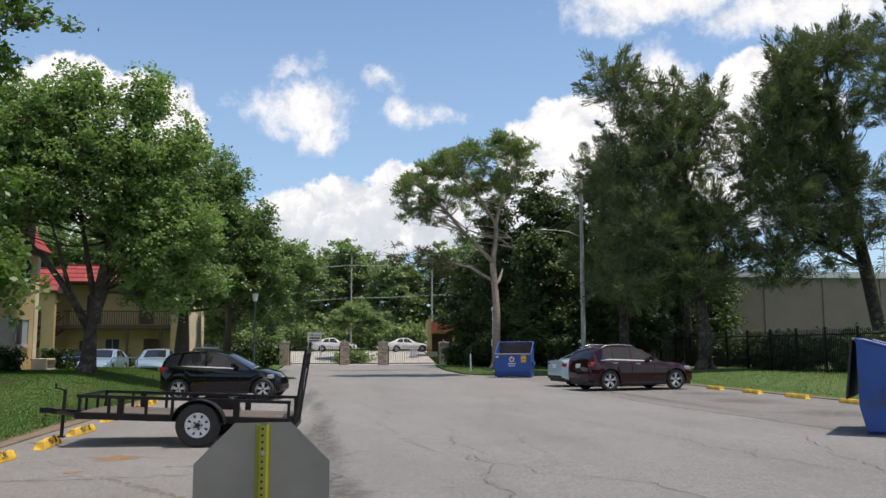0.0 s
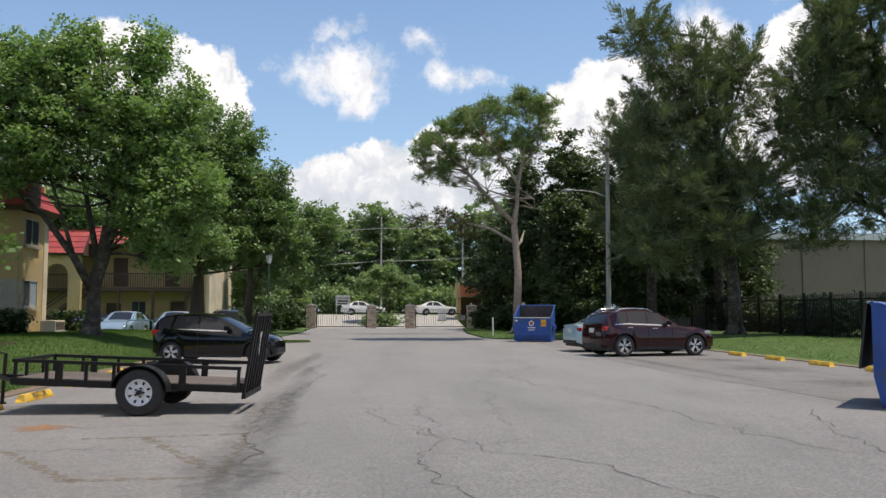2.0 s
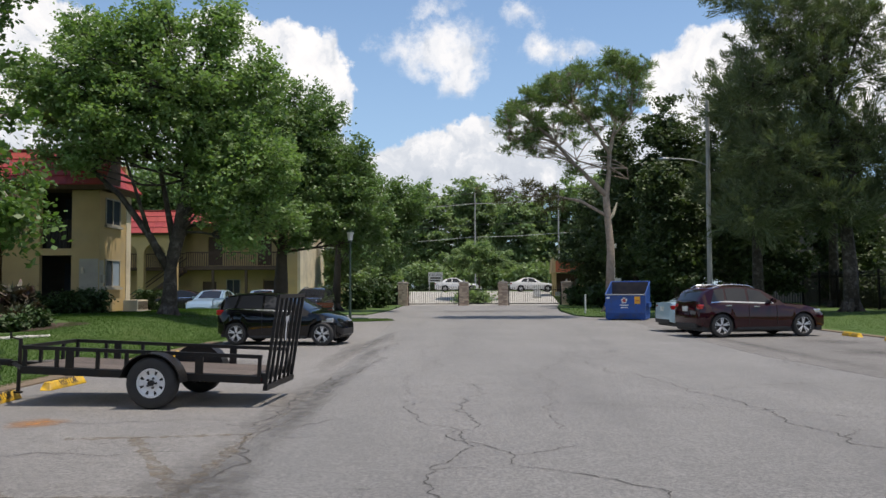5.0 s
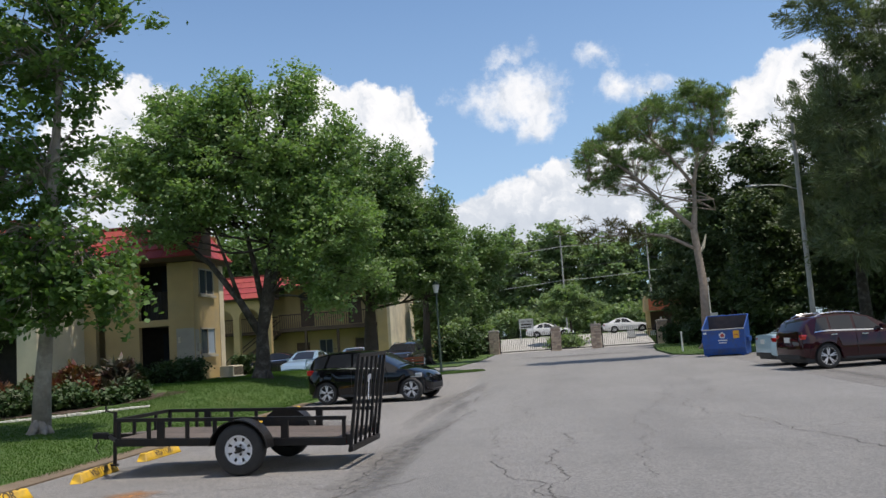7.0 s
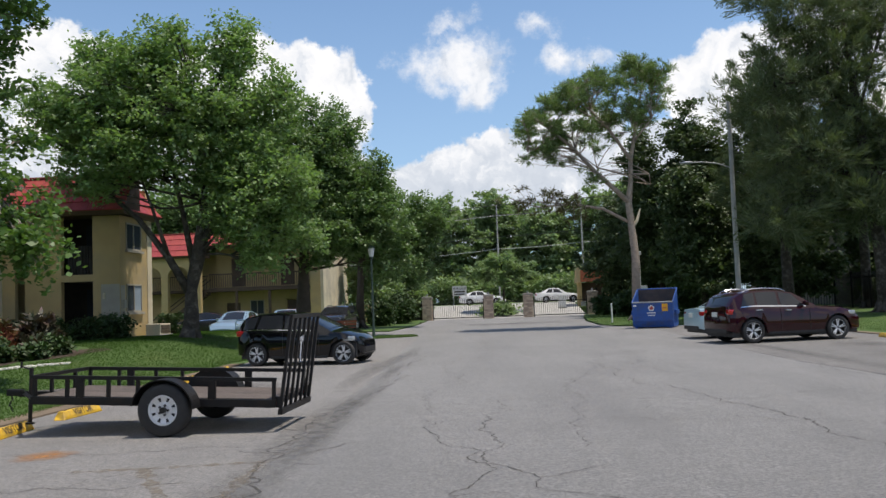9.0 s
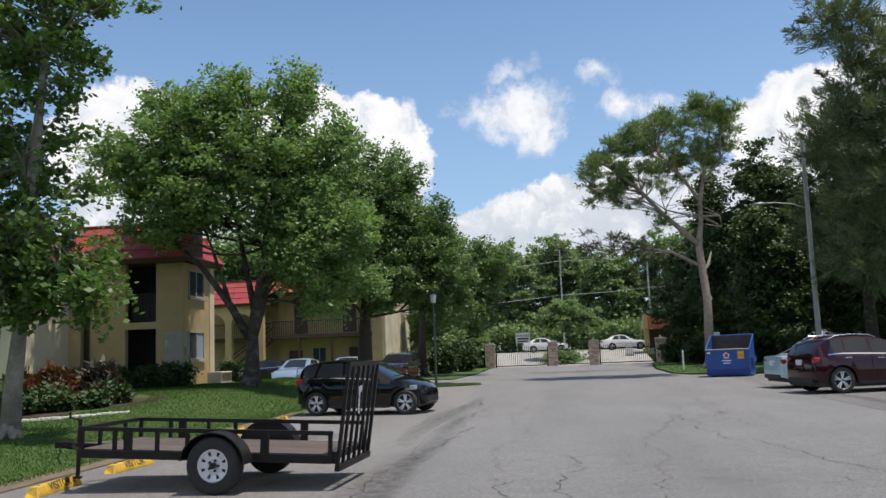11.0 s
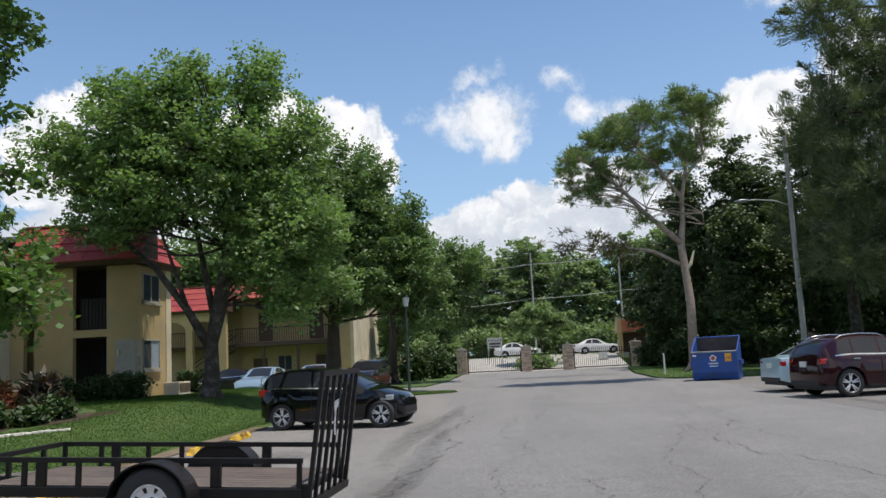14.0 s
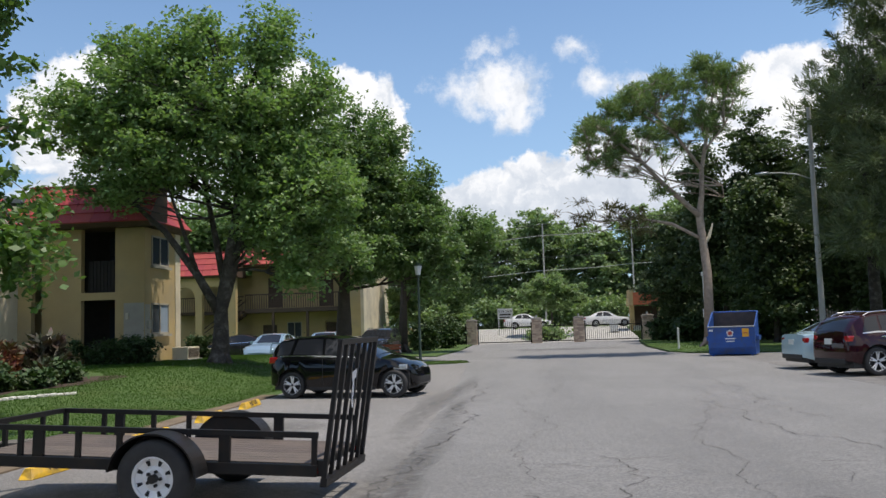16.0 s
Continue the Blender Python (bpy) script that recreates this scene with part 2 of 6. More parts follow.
M_DUMPIN = mat("rusty_steel", (0.1, 0.075, 0.065), (0.05, 0.045, 0.05), 0.8, 0, 3)
M_WHITEPAINT = mat("white_paint", (0.75, 0.75, 0.74), (0.65, 0.65, 0.64), 0.6, 0, 3)
M_REDDECAL = mat("red_decal", (0.5, 0.08, 0.07), None, 0.5)
M_ORANGEDECAL = mat("orange_decal", (0.85, 0.42, 0.03), None, 0.5)
M_STUCCO = mat("yellow_stucco", (0.5, 0.37, 0.18), (0.43, 0.315, 0.15), 0.9, 0, 0.8, 0.5, 45, dirt=(0.36, 0.29, 0.18), dirt_scale=0.45)
M_CREAM = mat("cream_stucco", (0.68, 0.6, 0.45), (0.6, 0.52, 0.38), 0.9, 0, 0.8, 0.4, 45, dirt=(0.42, 0.37, 0.29), dirt_scale=0.5)
M_GREYSTUCCO = mat("patched_grey_stucco", (0.4, 0.37, 0.3), (0.34, 0.31, 0.26), 0.9, 0, 1.5, 0.4, 45)
M_BROWNWOOD = mat("dark_brown_wood", (0.1, 0.06, 0.04), (0.07, 0.045, 0.03), 0.7, 0, 3, 0.3, 30)
# brown wood darkened to near black for the shade in the balcony
M_SHADEDWOOD = mat("shade_darkened_wood", (0.03, 0.024, 0.02), (0.02, 0.017, 0.015), 0.7, 0, 3, 0.3, 30)
# near black: the shade inside the balcony recesses is put into the colour
M_SHADEDIN = mat("shaded_recess", (0.03, 0.028, 0.026), (0.045, 0.04, 0.036), 0.9)
M_TILE = mat("red_roof_tile", (0.36, 0.05, 0.045), (0.27, 0.035, 0.033), 0.6, 0, 2, 0.3, 30, rand=0.25, dirt=(0.16, 0.05, 0.045), dirt_scale=1.5)
M_WINGLASS = glass_mat("window_glass", (0.05, 0.06, 0.075))
M_BLIND = mat("pale_blind", (0.3, 0.36, 0.44), (0.24, 0.3, 0.37), 0.6, 0, 2)
M_STONE = mat("ledge_stone", (0.6, 0.47, 0.36), (0.46, 0.36, 0.29), 0.9, 0, 3, 0.5, 25, rand=0.6)
M_STONECAP = mat("stone_cap", (0.42, 0.38, 0.34), (0.33, 0.3, 0.27), 0.85, 0, 3, 0.3)
M_GALV = mat("galvanised_metal", (0.42, 0.43, 0.43), (0.35, 0.36, 0.36), 0.45, 0.7, 2)
M_SIGNBACK = mat("bare_aluminium", (0.36, 0.37, 0.34), (0.27, 0.285, 0.265), 0.4, 0.75, 2.5, 0.03, 20)
M_UPOST = mat("olive_painted_post", (0.33, 0.34, 0.04), (0.26, 0.27, 0.035), 0.55, 0.1, 4)
M_HOLE = mat("dark_hole", (0.02, 0.02, 0.02), None, 0.9)
M_POLEWOOD = mat("grey_pole", (0.4, 0.4, 0.38), (0.32, 0.32, 0.3), 0.85, 0, 2, 0.4, 25)
M_LAMPGREEN = mat("dark_green_post", (0.06, 0.09, 0.075), (0.045, 0.07, 0.06), 0.5, 0.2, 3)
M_LAMPGLASS = mat("frosted_lamp_glass", (0.62, 0.64, 0.66), (0.55, 0.57, 0.6), 0.35)
M_BARK = mat("grey_bark", (0.065, 0.054, 0.045), (0.033, 0.028, 0.024), 0.95, 0, 6, 1.0, 22, dirt=(0.17, 0.16, 0.14), dirt_scale=4.5)
M_BARKPALE = mat("pale_scarred_bark", (0.3, 0.26, 0.22), (0.17, 0.145, 0.12), 0.95, 0, 3, 1.0, 18, dirt=(0.42, 0.38, 0.33), dirt_scale=2.0)
M_BARKPINE = mat("pine_bark", (0.37, 0.3, 0.25), (0.25, 0.2, 0.165), 0.95, 0, 4, 1.0, 18)
M_BARKDARK = mat("dark_bark", (0.09, 0.07, 0.055), (0.06, 0.048, 0.04), 0.95, 0, 4, 1.0, 18)
M_LEAF_MAPLE = mat("bright_maple_leaf", (0.2, 0.3, 0.118), (0.148, 0.225, 0.088), 0.5, 0, 0.9, island=0.34, leaf=0.42)
# maple leaf for the young tree, its shaded backlit look put into the colour
M_LEAF_YOUNG = mat("shaded_maple_leaf", (0.115, 0.195, 0.055), (0.08, 0.14, 0.04), 0.5, 0, 0.9, island=0.34, leaf=0.38)
M_LEAF_OAK = mat("dark_oak_leaf", (0.15, 0.235, 0.09), (0.107, 0.17, 0.067), 0.5, 0, 0.7, island=0.35, leaf=0.36)
M_LEAF_CAS = mat("casuarina_needles", (0.14, 0.175, 0.085), (0.095, 0.125, 0.06), 0.7, 0, 0.6, island=0.45, leaf=0.25)
M_LEAF_PINE = mat("pine_needles", (0.19, 0.265, 0.1), (0.14, 0.195, 0.08), 0.6, 0, 0.6, island=0.6, leaf=0.35)
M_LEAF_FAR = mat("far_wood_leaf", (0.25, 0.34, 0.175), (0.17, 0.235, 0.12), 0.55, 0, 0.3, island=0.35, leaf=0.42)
# leaf tone darkened so the colour carries the shade of the wood
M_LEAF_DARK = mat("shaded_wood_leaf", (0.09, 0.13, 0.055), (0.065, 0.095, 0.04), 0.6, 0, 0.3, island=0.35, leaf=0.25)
M_LEAF_HEDGE = mat("hedge_leaf", (0.05, 0.09, 0.025), (0.035, 0.065, 0.018), 0.6, 0, 1, island=0.6, leaf=0.15)
M_LEAF_RED = mat("croton_leaf", (0.17, 0.035, 0.028), (0.065, 0.085, 0.028), 0.5, 0, 2.5, island=1.0, leaf=0.25)
M_LEAF_DEEP = mat("cordyline_leaf", (0.05, 0.07, 0.035), (0.09, 0.04, 0.035), 0.5, 0, 2.5, island=0.8, leaf=0.15)
M_WAREHOUSE = mat("beige_block_wall", (0.27, 0.225, 0.18), (0.23, 0.19, 0.155), 0.9, 0, 0.4, 0.2, 30, dirt=(0.21, 0.18, 0.15), dirt_scale=0.25)
M_WHITEMETAL = mat("white_sheet_metal", (0.72, 0.73, 0.74), (0.62, 0.63, 0.64), 0.5, 0.1, 1)
M_WIRE = mat("black_wire", (0.03, 0.03, 0.03), None, 0.6)
M_PALEWIRE = mat("pale_wire", (0.4, 0.42, 0.4), None, 0.6)
M_CLAY = mat("terracotta_roof", (0.45, 0.13, 0.06), (0.36, 0.1, 0.05), 0.7, 0, 2, 0.3)
M_RAG = mat("white_rag", (0.75, 0.75, 0.77), (0.65, 0.65, 0.68), 0.9, 0, 8)

# ---- mesh helpers ----
def part(name, bm, material, parent=None, label="", smooth=False):
    me = bpy.data.meshes.new(name)
    bm.normal_update()
    bm.to_mesh(me)
    bm.free()
    if smooth:
        me.shade_smooth()
    me.materials.append(material)
    ob = new(name, me)
    ob.parent = parent
    if label:
        ob["label"] = label
    return ob


def thing(name, m, label, category, group="", kind=""):
    ob = new(name)
    ob.matrix_world = m
    ob.empty_display_size = 0.2
    return tagged(ob, label, category, group, kind)


def grown(k, c=(2.1, 3.4, 1.58)):
    """Enlarges and sets back a thing about the point c."""
    return Matrix.Translation(c) @ Matrix.Scale(k, 4) @ Matrix.Translation([-v for v in c])


def raw(name, verts, faces, material, parent=None, smooth=False):
    me = bpy.data.meshes.new(name)
    me.from_pydata(verts, [], faces)
    me.materials.append(material)
    if smooth:
        me.shade_smooth()
    ob = new(name, me)
    ob.parent = parent
    return ob


def box(bm, x0, x1, y0, y1, z0, z1, bevel=0.0):
    r = bmesh.ops.create_cube(bm, size=1.0, matrix=Matrix.Translation(((x0 + x1) / 2, (y0 + y1) / 2, (z0 + z1) / 2)) @ Matrix.Diagonal((abs(x1 - x0), abs(y1 - y0), abs(z1 - z0), 1)))
    if bevel:
        es = {e for v in r["verts"] for e in v.link_edges}
        bmesh.ops.bevel(bm, geom=list(es), offset=bevel, segments=2, affect="EDGES", profile=0.7)
    return bm


def boxes(*rows, bevel=0.0):
    bm = bmesh.new()
    for r in rows:
        box(bm, *r, bevel=bevel)
    return bm


def rod(bm, a, b, r0, r1=None, seg=10):
    a, b = Vector(a), Vector(b)
    r1 = r0 if r1 is None else r1
    m = Matrix.Translation((a + b) / 2) @ (b - a).to_track_quat("Z", "Y").to_matrix().to_4x4()
    bmesh.ops.create_cone(bm, cap_ends=True, segments=seg, radius1=r0, radius2=r1, depth=(b - a).length, matrix=m)
    return bm


def lathe(profile, seg=32, axis="Y"):
    """profile: (radius, along)."""
    bm = bmesh.new()
    rings = []
    for r, h in profile:
        ring = []
        for i in range(seg):
            a = 2 * math.pi * i / seg
            c, s = r * math.cos(a), r * math.sin(a)
            ring.append(bm.verts.new((c, h, s) if axis == "Y" else (c, s, h)))
        rings.append(ring)
    for p, q in zip(rings, rings[1:]):
        for i in range(seg):
            bm.faces.new((p[i], p[(i + 1) % seg], q[(i + 1) % seg], q[i]))
    bmesh.ops.recalc_face_normals(bm, faces=bm.faces)
    return bm


def prism(bm, outline, h0, h1, plane="XZ"):
    """Extrude an outline; plane XZ extrudes along y, XY along z, YZ along x."""
    def at(u, v, h):
        return {"XZ": (u, h, v), "XY": (u, v, h), "YZ": (h, u, v)}[plane]
    a = [bm.verts.new(at(u, v, h0)) for u, v in outline]
    b = [bm.verts.new(at(u, v, h1)) for u, v in outline]
    fs = [bm.faces.new(a), bm.faces.new(b[::-1])]
    for i in range(len(a)):
        fs.append(bm.faces.new((a[i], b[i], b[(i + 1) % len(a)], a[(i + 1) % len(a)])))
    bmesh.ops.recalc_face_normals(bm, faces=fs)
    return bm


def tube(bm, pts, radii, seg=8):
    """Tapered tube along points."""
    rings = []
    pts = [Vector(p) for p in pts]
    side = None
    for i, p in enumerate(pts):
        d = (pts[min(i + 1, len(pts) - 1)] - pts[max(i - 1, 0)]).normalized()
        if side is None:
            side = d.orthogonal().normalized()
        side = (side - d * side.dot(d)).normalized()
        up = d.cross(side)
        r = radii[i]
        rings.append([bm.verts.new(p + (side * math.cos(2 * math.pi * k / seg) + up * math.sin(2 * math.pi * k / seg)) * r) for k in range(seg)])
    for a, b in zip(rings, rings[1:]):
        for k in range(seg):
            bm.faces.new((a[k], a[(k + 1) % seg], b[(k + 1) % seg], b[k]))
    bm.faces.new(rings[0][::-1])
    bm.faces.new(rings[-1])
    return bm


def words(text, size, material, parent, m, depth=0.002):
    cu = bpy.data.curves.new("lettering", "FONT")
    cu.body, cu.size, cu.extrude, cu.align_x, cu.align_y = text, size, depth, "CENTER", "CENTER"
    cu.materials.append(material)
    ob = new("lettering", cu)
    ob.parent = parent
    ob.matrix_local = m
    return ob


# ---- ground and paving ----
def sstep(a, b, v):
    k = min(max((v - a) / (b - a), 0.0), 1.0)
    return k * k * (3 - 2 * k)


def ground_z(x, y):
    left = sstep(-4.9, -9.0, x) * (0.1 + 0.52 * sstep(18, 32, y)) * (1 - 0.7 * sstep(40, 48, y))
    left += 0.06 * sstep(-4.8, -5.1, x)
    right = 0.08 * sstep(15.0, 15.3, x) + 0.25 * sstep(16, 23, x)
    return left + right - 0.03


def lines(stops):
    out = []
    for a, b, step in stops:
        n = max(1, round((b - a) / step))
        out += [a + (b - a) * i / n for i in range(n)]
    return out + [stops[-1][1]]


gx = lines([(-1500, -200, 300), (-200, -40, 40), (-40, -20, 2), (-20, -4, 0.5), (-4, 14, 3), (14, 26, 0.6), (26, 60, 6), (60, 200, 40), (200, 1500, 300)])
gy = lines([(-1500, -200, 300), (-200, -20, 30), (-20, 5, 4), (5, 60, 0.8), (60, 110, 4), (110, 250, 30), (250, 2500, 450)])
gv = [(x, y, ground_z(x, y) - (0.1 if -4.4 < x < 14.6 else 0)) for y in gy for x in gx]
nx = len(gx)
gf = [(j * nx + i, j * nx + i + 1, (j + 1) * nx + i + 1, (j + 1) * nx + i) for j in range(len(gy) - 1) for i in range(nx - 1)]
tagged(raw("ground", gv, gf, M_GRASS, smooth=True), "mown green lawn on gently rising ground", "lawn", kind="structure")

ROAD = [(-4.9, -60), (-4.9, 27.5), (-4.9, 40.8), (-3.4, 41.4), (-1.6, 42.2), (-1.0, 43.0), (-1.5, 43.8), (-5, 44.4), (-13, 45.2), (-34, 46), (-34, 57), (-9, 57), (-6, 52), (-3.4, 50.8),
        (-2.9, 60), (-3.1, 76), (-3.4, 86), (-150, 86), (-150, 95), (150, 95), (150, 86), (11, 86), (10.2, 76), (9.3, 68), (8.4, 58), (8.2, 49), (8.9, 46.4), (10.5, 45.2), (15.0, 45.0), (15.0, -60)]


def paved(x, y):
    inside, n = False, len(ROAD)
    for i in range(n):
        (ax, ay), (bx, by) = ROAD[i], ROAD[i - 1]
        if (ay > y) != (by > y) and x < (bx - ax) * (y - ay) / (by - ay) + ax:
            inside = not inside
    return inside


bm = bmesh.new()
prism(bm, ROAD, -0.25, 0.0, "XY")
bmesh.ops.triangulate(bm, faces=bm.faces)
tagged(part("road", bm, M_ASPHALT), "worn grey asphalt lot and drive with cracks", "road", kind="structure")
# soil and grass between lots lie just over the ground sheet
for nm, pts, z, mt, lab in (
        ("grass_verge", [(8.35, 49), (8.55, 58), (9.45, 68), (10.4, 77), (15.2, 77), (15.2, 45.2), (10.6, 45.4), (9.05, 46.5)], 0.05, M_GRASS, "short green grass verge beside the drive"),
        ("grass_island", [(-5.2, 40.9), (-3.4, 41.5), (-1.7, 42.3), (-1.15, 43.0), (-1.6, 43.7), (-5.2, 44.3)], 0.06, M_GRASS, "narrow grass island round the lamp post"),
        ("grass_corner", [(-9, 56.9), (-6.1, 52.2), (-3.5, 51.0), (-3.0, 60), (-3.2, 75.5), (-5.2, 75.5), (-9, 70)], 0.05, M_GRASS, "grass corner beside the gate")):
    b2 = bmesh.new()
    prism(b2, pts, -0.2, z, "XY")
    tagged(part(nm, b2, mt), lab, "lawn", kind="structure")
# beyond the gate the apron climbs to the street
def rise(y):
    return float(np.interp(y, (77.5, 87.5, 95.5, 103.0), (0.0, 1.05, 1.12, 1.4)))


for nm, x0, x1, ys, dz, mt, lab, cat in (
        ("driveway", -3.3, 10.6, (77.5, 82, 87.4), 0.006, M_CONCRETE, "pale concrete apron climbing beyond the gate", "driveway"),
        ("street", -140, 140, (87.4, 95.5), 0.01, M_CONCRETE, "pale concrete street beyond the gate", "street"),
        ("grass_verge", -140, 140, (95.5, 103, 112), 0.02, M_GRASS, "grass verge along the far side of the street", "lawn"),
        ("grass_bank", -140, -3.3, (83.5, 87.4), 0.03, M_GRASS, "grass bank along the street", "lawn"),
        ("grass_bank", 10.6, 140, (83.5, 87.4), 0.03, M_GRASS, "grass bank along the street", "lawn")):
    b2 = bmesh.new()
    low_ = [b2.verts.new((x, y, -0.2)) for x in (x0, x1) for y in ys]
    top_ = [b2.verts.new((x, y, rise(y) + dz)) for x in (x0, x1) for y in ys]
    n_ = len(ys)
    for k in range(n_ - 1):
        b2.faces.new((top_[k], top_[n_ + k], top_[n_ + k + 1], top_[k + 1]))
        b2.faces.new((low_[k], top_[k], top_[k + 1], low_[k + 1]))
        b2.faces.new((low_[n_ + k + 1], top_[n_ + k + 1], top_[n_ + k], low_[n_ + k]))
    b2.faces.new((low_[0], low_[n_], top_[n_], top_[0]))
    tagged(part(nm, b2, mt), lab, cat, kind="structure")
# paler parking strips beside the drive
b2 = bmesh.new()
prism(b2, [(10.6, -30), (14.95, -30), (14.95, 44.6), (9.9, 44.6), (9.2, 28), (9.1, 22), (9.6, 16)], -0.02, 0.004, "XY")
tagged(part("parking_strip", b2, M_PARK), "stained older asphalt strip of parking bays", "parking bay", kind="structure")
b2 = bmesh.new()
seam = [(float(np.interp(y, (-30, 14, 28, 40.5), (0.55, 0.1, -0.45, -1.0))) + 0.09 * noise.noise((0, y * 1.7, 3)) + 0.05 * noise.noise((0, y * 6, 8)), y) for y in np.linspace(2, 40.5, 260)]
prism(b2, [(-4.85, -30), (0.55, -30)] + seam + [(-4.85, 40.5)], -0.02, 0.004, "XY")
M_PARKL = asphalt_mat("pale_parking_asphalt", 0.98, 1.015, 0.56)
tagged(part("parking_strip", b2, M_PARKL), "sun-bleached asphalt strip of visitor bays", "parking bay", kind="structure")
b2 = bmesh.new()
prism(b2, [(-5.3, -30), (-4.75, -30), (-4.75, 27), (-5.15, 27)], 0.0, 0.028, "XY")
tagged(part("soil_edge", b2, M_DIRT), "bare sandy soil along the lawn edge", "soil", kind="structure")
b2 = bmesh.new()
prism(b2, [(14.9, -30), (15.6, -30), (15.4, 44), (14.9, 44)], 0.0, 0.03, "XY")
tagged(part("soil_edge", b2, M_DIRT), "bare sandy soil along the lawn edge", "soil", kind="structure")


def ribbon(verts, faces, pts, w, z):
    k = len(verts)
    for i, (x, y) in enumerate(pts):
        x2, y2 = pts[min(i + 1, len(pts) - 1)]
        x1, y1 = pts[max(i - 1, 0)]
        d = math.hypot(x2 - x1, y2 - y1) or 1
        ww = w * random.uniform(0.2, 1.4)
        nx_, ny_ = -(y2 - y1) / d * ww, (x2 - x1) / d * ww
        verts += [(x - nx_, y - ny_, z), (x + nx_, y + ny_, z)]
    for i in range(len(pts) - 1):
        faces.append((k + 2 * i, k + 2 * i + 2, k + 2 * i + 3, k + 2 * i + 1))


def wander(x, y, heading, length, step=0.07, turn=0.7, pull=0.5):
    pts, h = [(x, y)], heading
    for _ in range(int(length / step)):
        h += random.uniform(-turn, turn) + (heading - h) * pull
        x, y = x + math.cos(h) * step, y + math.sin(h) * step
        pts.append((x, y))
    return pts


rng = random.Random(5)
random.seed(11)
cv, cf = [], []
for x, y, h, ln, w in [(2.2, 6, 1.6, 12, 0.010), (4.2, 7, 1.9, 9, 0.010), (5.8, 5, 1.3, 10, 0.012), (3.4, 12, 1.5, 16, 0.008), (7.2, 9, 1.7, 16, 0.012), (6.1, 20, 1.6, 12, 0.010), (1.6, 15, 1.6, 14, 0.008),
                       (8.8, 12, 2.8, 6, 0.009), (4.6, 16, 0.2, 6, 0.008), (0.2, 9, 1.6, 24, 0.016), (9.75, 12, 1.6, 30, 0.012), (2.0, 26, 1.6, 14, 0.010), (5.2, 30, 1.4, 12, 0.009), (1.0, 22, 0.1, 7, 0.007), (-4.2, 12.2, 0.05, 4.2, 0.008), (-4.4, 10.4, 0.0, 4.6, 0.010)]:
    p = wander(x, y, h, ln)
    w *= 0.75
    ribbon(cv, cf, p, w, 0.006 if -4.85 < x < 0.5 or x > 10 else 0.0045)
    for _ in range(int(ln / 4)):
        q = p[rng.randrange(len(p))]
        ribbon(cv, cf, wander(q[0], q[1], h + rng.choice((-1, 1)) * rng.uniform(0.6, 1.3), rng.uniform(0.4, 1.6)), w * 0.6, 0.0065)
tagged(raw("pavement_cracks", cv, cf, M_CRACK), "dark branching cracks in the asphalt", "cracks", kind="stuff")


def patch(name, x, y, rx, ry, z, material, label, seed, cat="stain"):
    r = random.Random(seed)
    n = 40
    ph = [r.uniform(0, 6.28) for _ in range(5)]
    v = [(x, y, z)]
    for i in range(n):
        a = 2 * math.pi * i / n
        k = 1 + 0.16 * math.sin(3 * a + ph[0]) + 0.12 * math.sin(5 * a + ph[1]) + 0.1 * math.sin(9 * a + ph[2]) + r.uniform(-0.06, 0.06)
        v.append((x + rx * k * math.cos(a), y + ry * k * math.sin(a), z))
    return tagged(raw(name, v, [(0, 1 + i, 1 + (i + 1) % n) for i in range(n)], material), label, cat, kind="structure")


def faded(name, col, dens):
    m = bpy.data.materials.new(name)
    m.use_nodes = True
    g = G(m.node_tree)
    co = g.n("ShaderNodeTexCoord").outputs["Object"]
    ge = g.n("ShaderNodeTexCoord").outputs["Generated"]
    off = g.n("ShaderNodeVectorMath", {"operation": "SUBTRACT"}, _0=ge, _1=(0.5, 0.5, 0.0)).outputs[0]
    off = g.n("ShaderNodeVectorMath", {"operation": "MULTIPLY"}, _0=off, _1=(1, 1, 0)).outputs[0]
    ln = g.n("ShaderNodeVectorMath", {"operation": "LENGTH"}, _0=off).outputs["Value"]
    k = g.m("SUBTRACT", 1.0, g.m("MULTIPLY", ln, 2.1), clamp=True)
    k = g.m("MULTIPLY", g.m("MULTIPLY", k, g.ramp(g.noise(5.0, co, 6.0, 0.7), [(0.3, (0, 0, 0)), (0.65, (1, 1, 1))])), dens, clamp=True)
    p = g.n("ShaderNodeBsdfPrincipled", None, Base_Color=(*col, 1), Roughness=0.9)
    t = g.n("ShaderNodeBsdfTransparent")
    mx = g.n("ShaderNodeMixShader", None, _0=k, _1=t.outputs[0], _2=p.outputs[0])
    g.n("ShaderNodeOutputMaterial", None, Surface=mx.outputs[0])
    return m


M_RUSTF, M_OILF = faded("rust_bleed", (0.36, 0.165, 0.05), 1.2), faded("old_oil", (0.1, 0.096, 0.092), 0.55)
patch("rust_stain", -2.9, 11.0, 0.16, 0.14, 0.0075, M_RUSTF, "small orange rust stain on the asphalt", 2)
patch("rust_stain", -2.72, 12.35, 0.36, 0.4, 0.0075, M_RUSTF, "orange rust stain on the asphalt", 1)
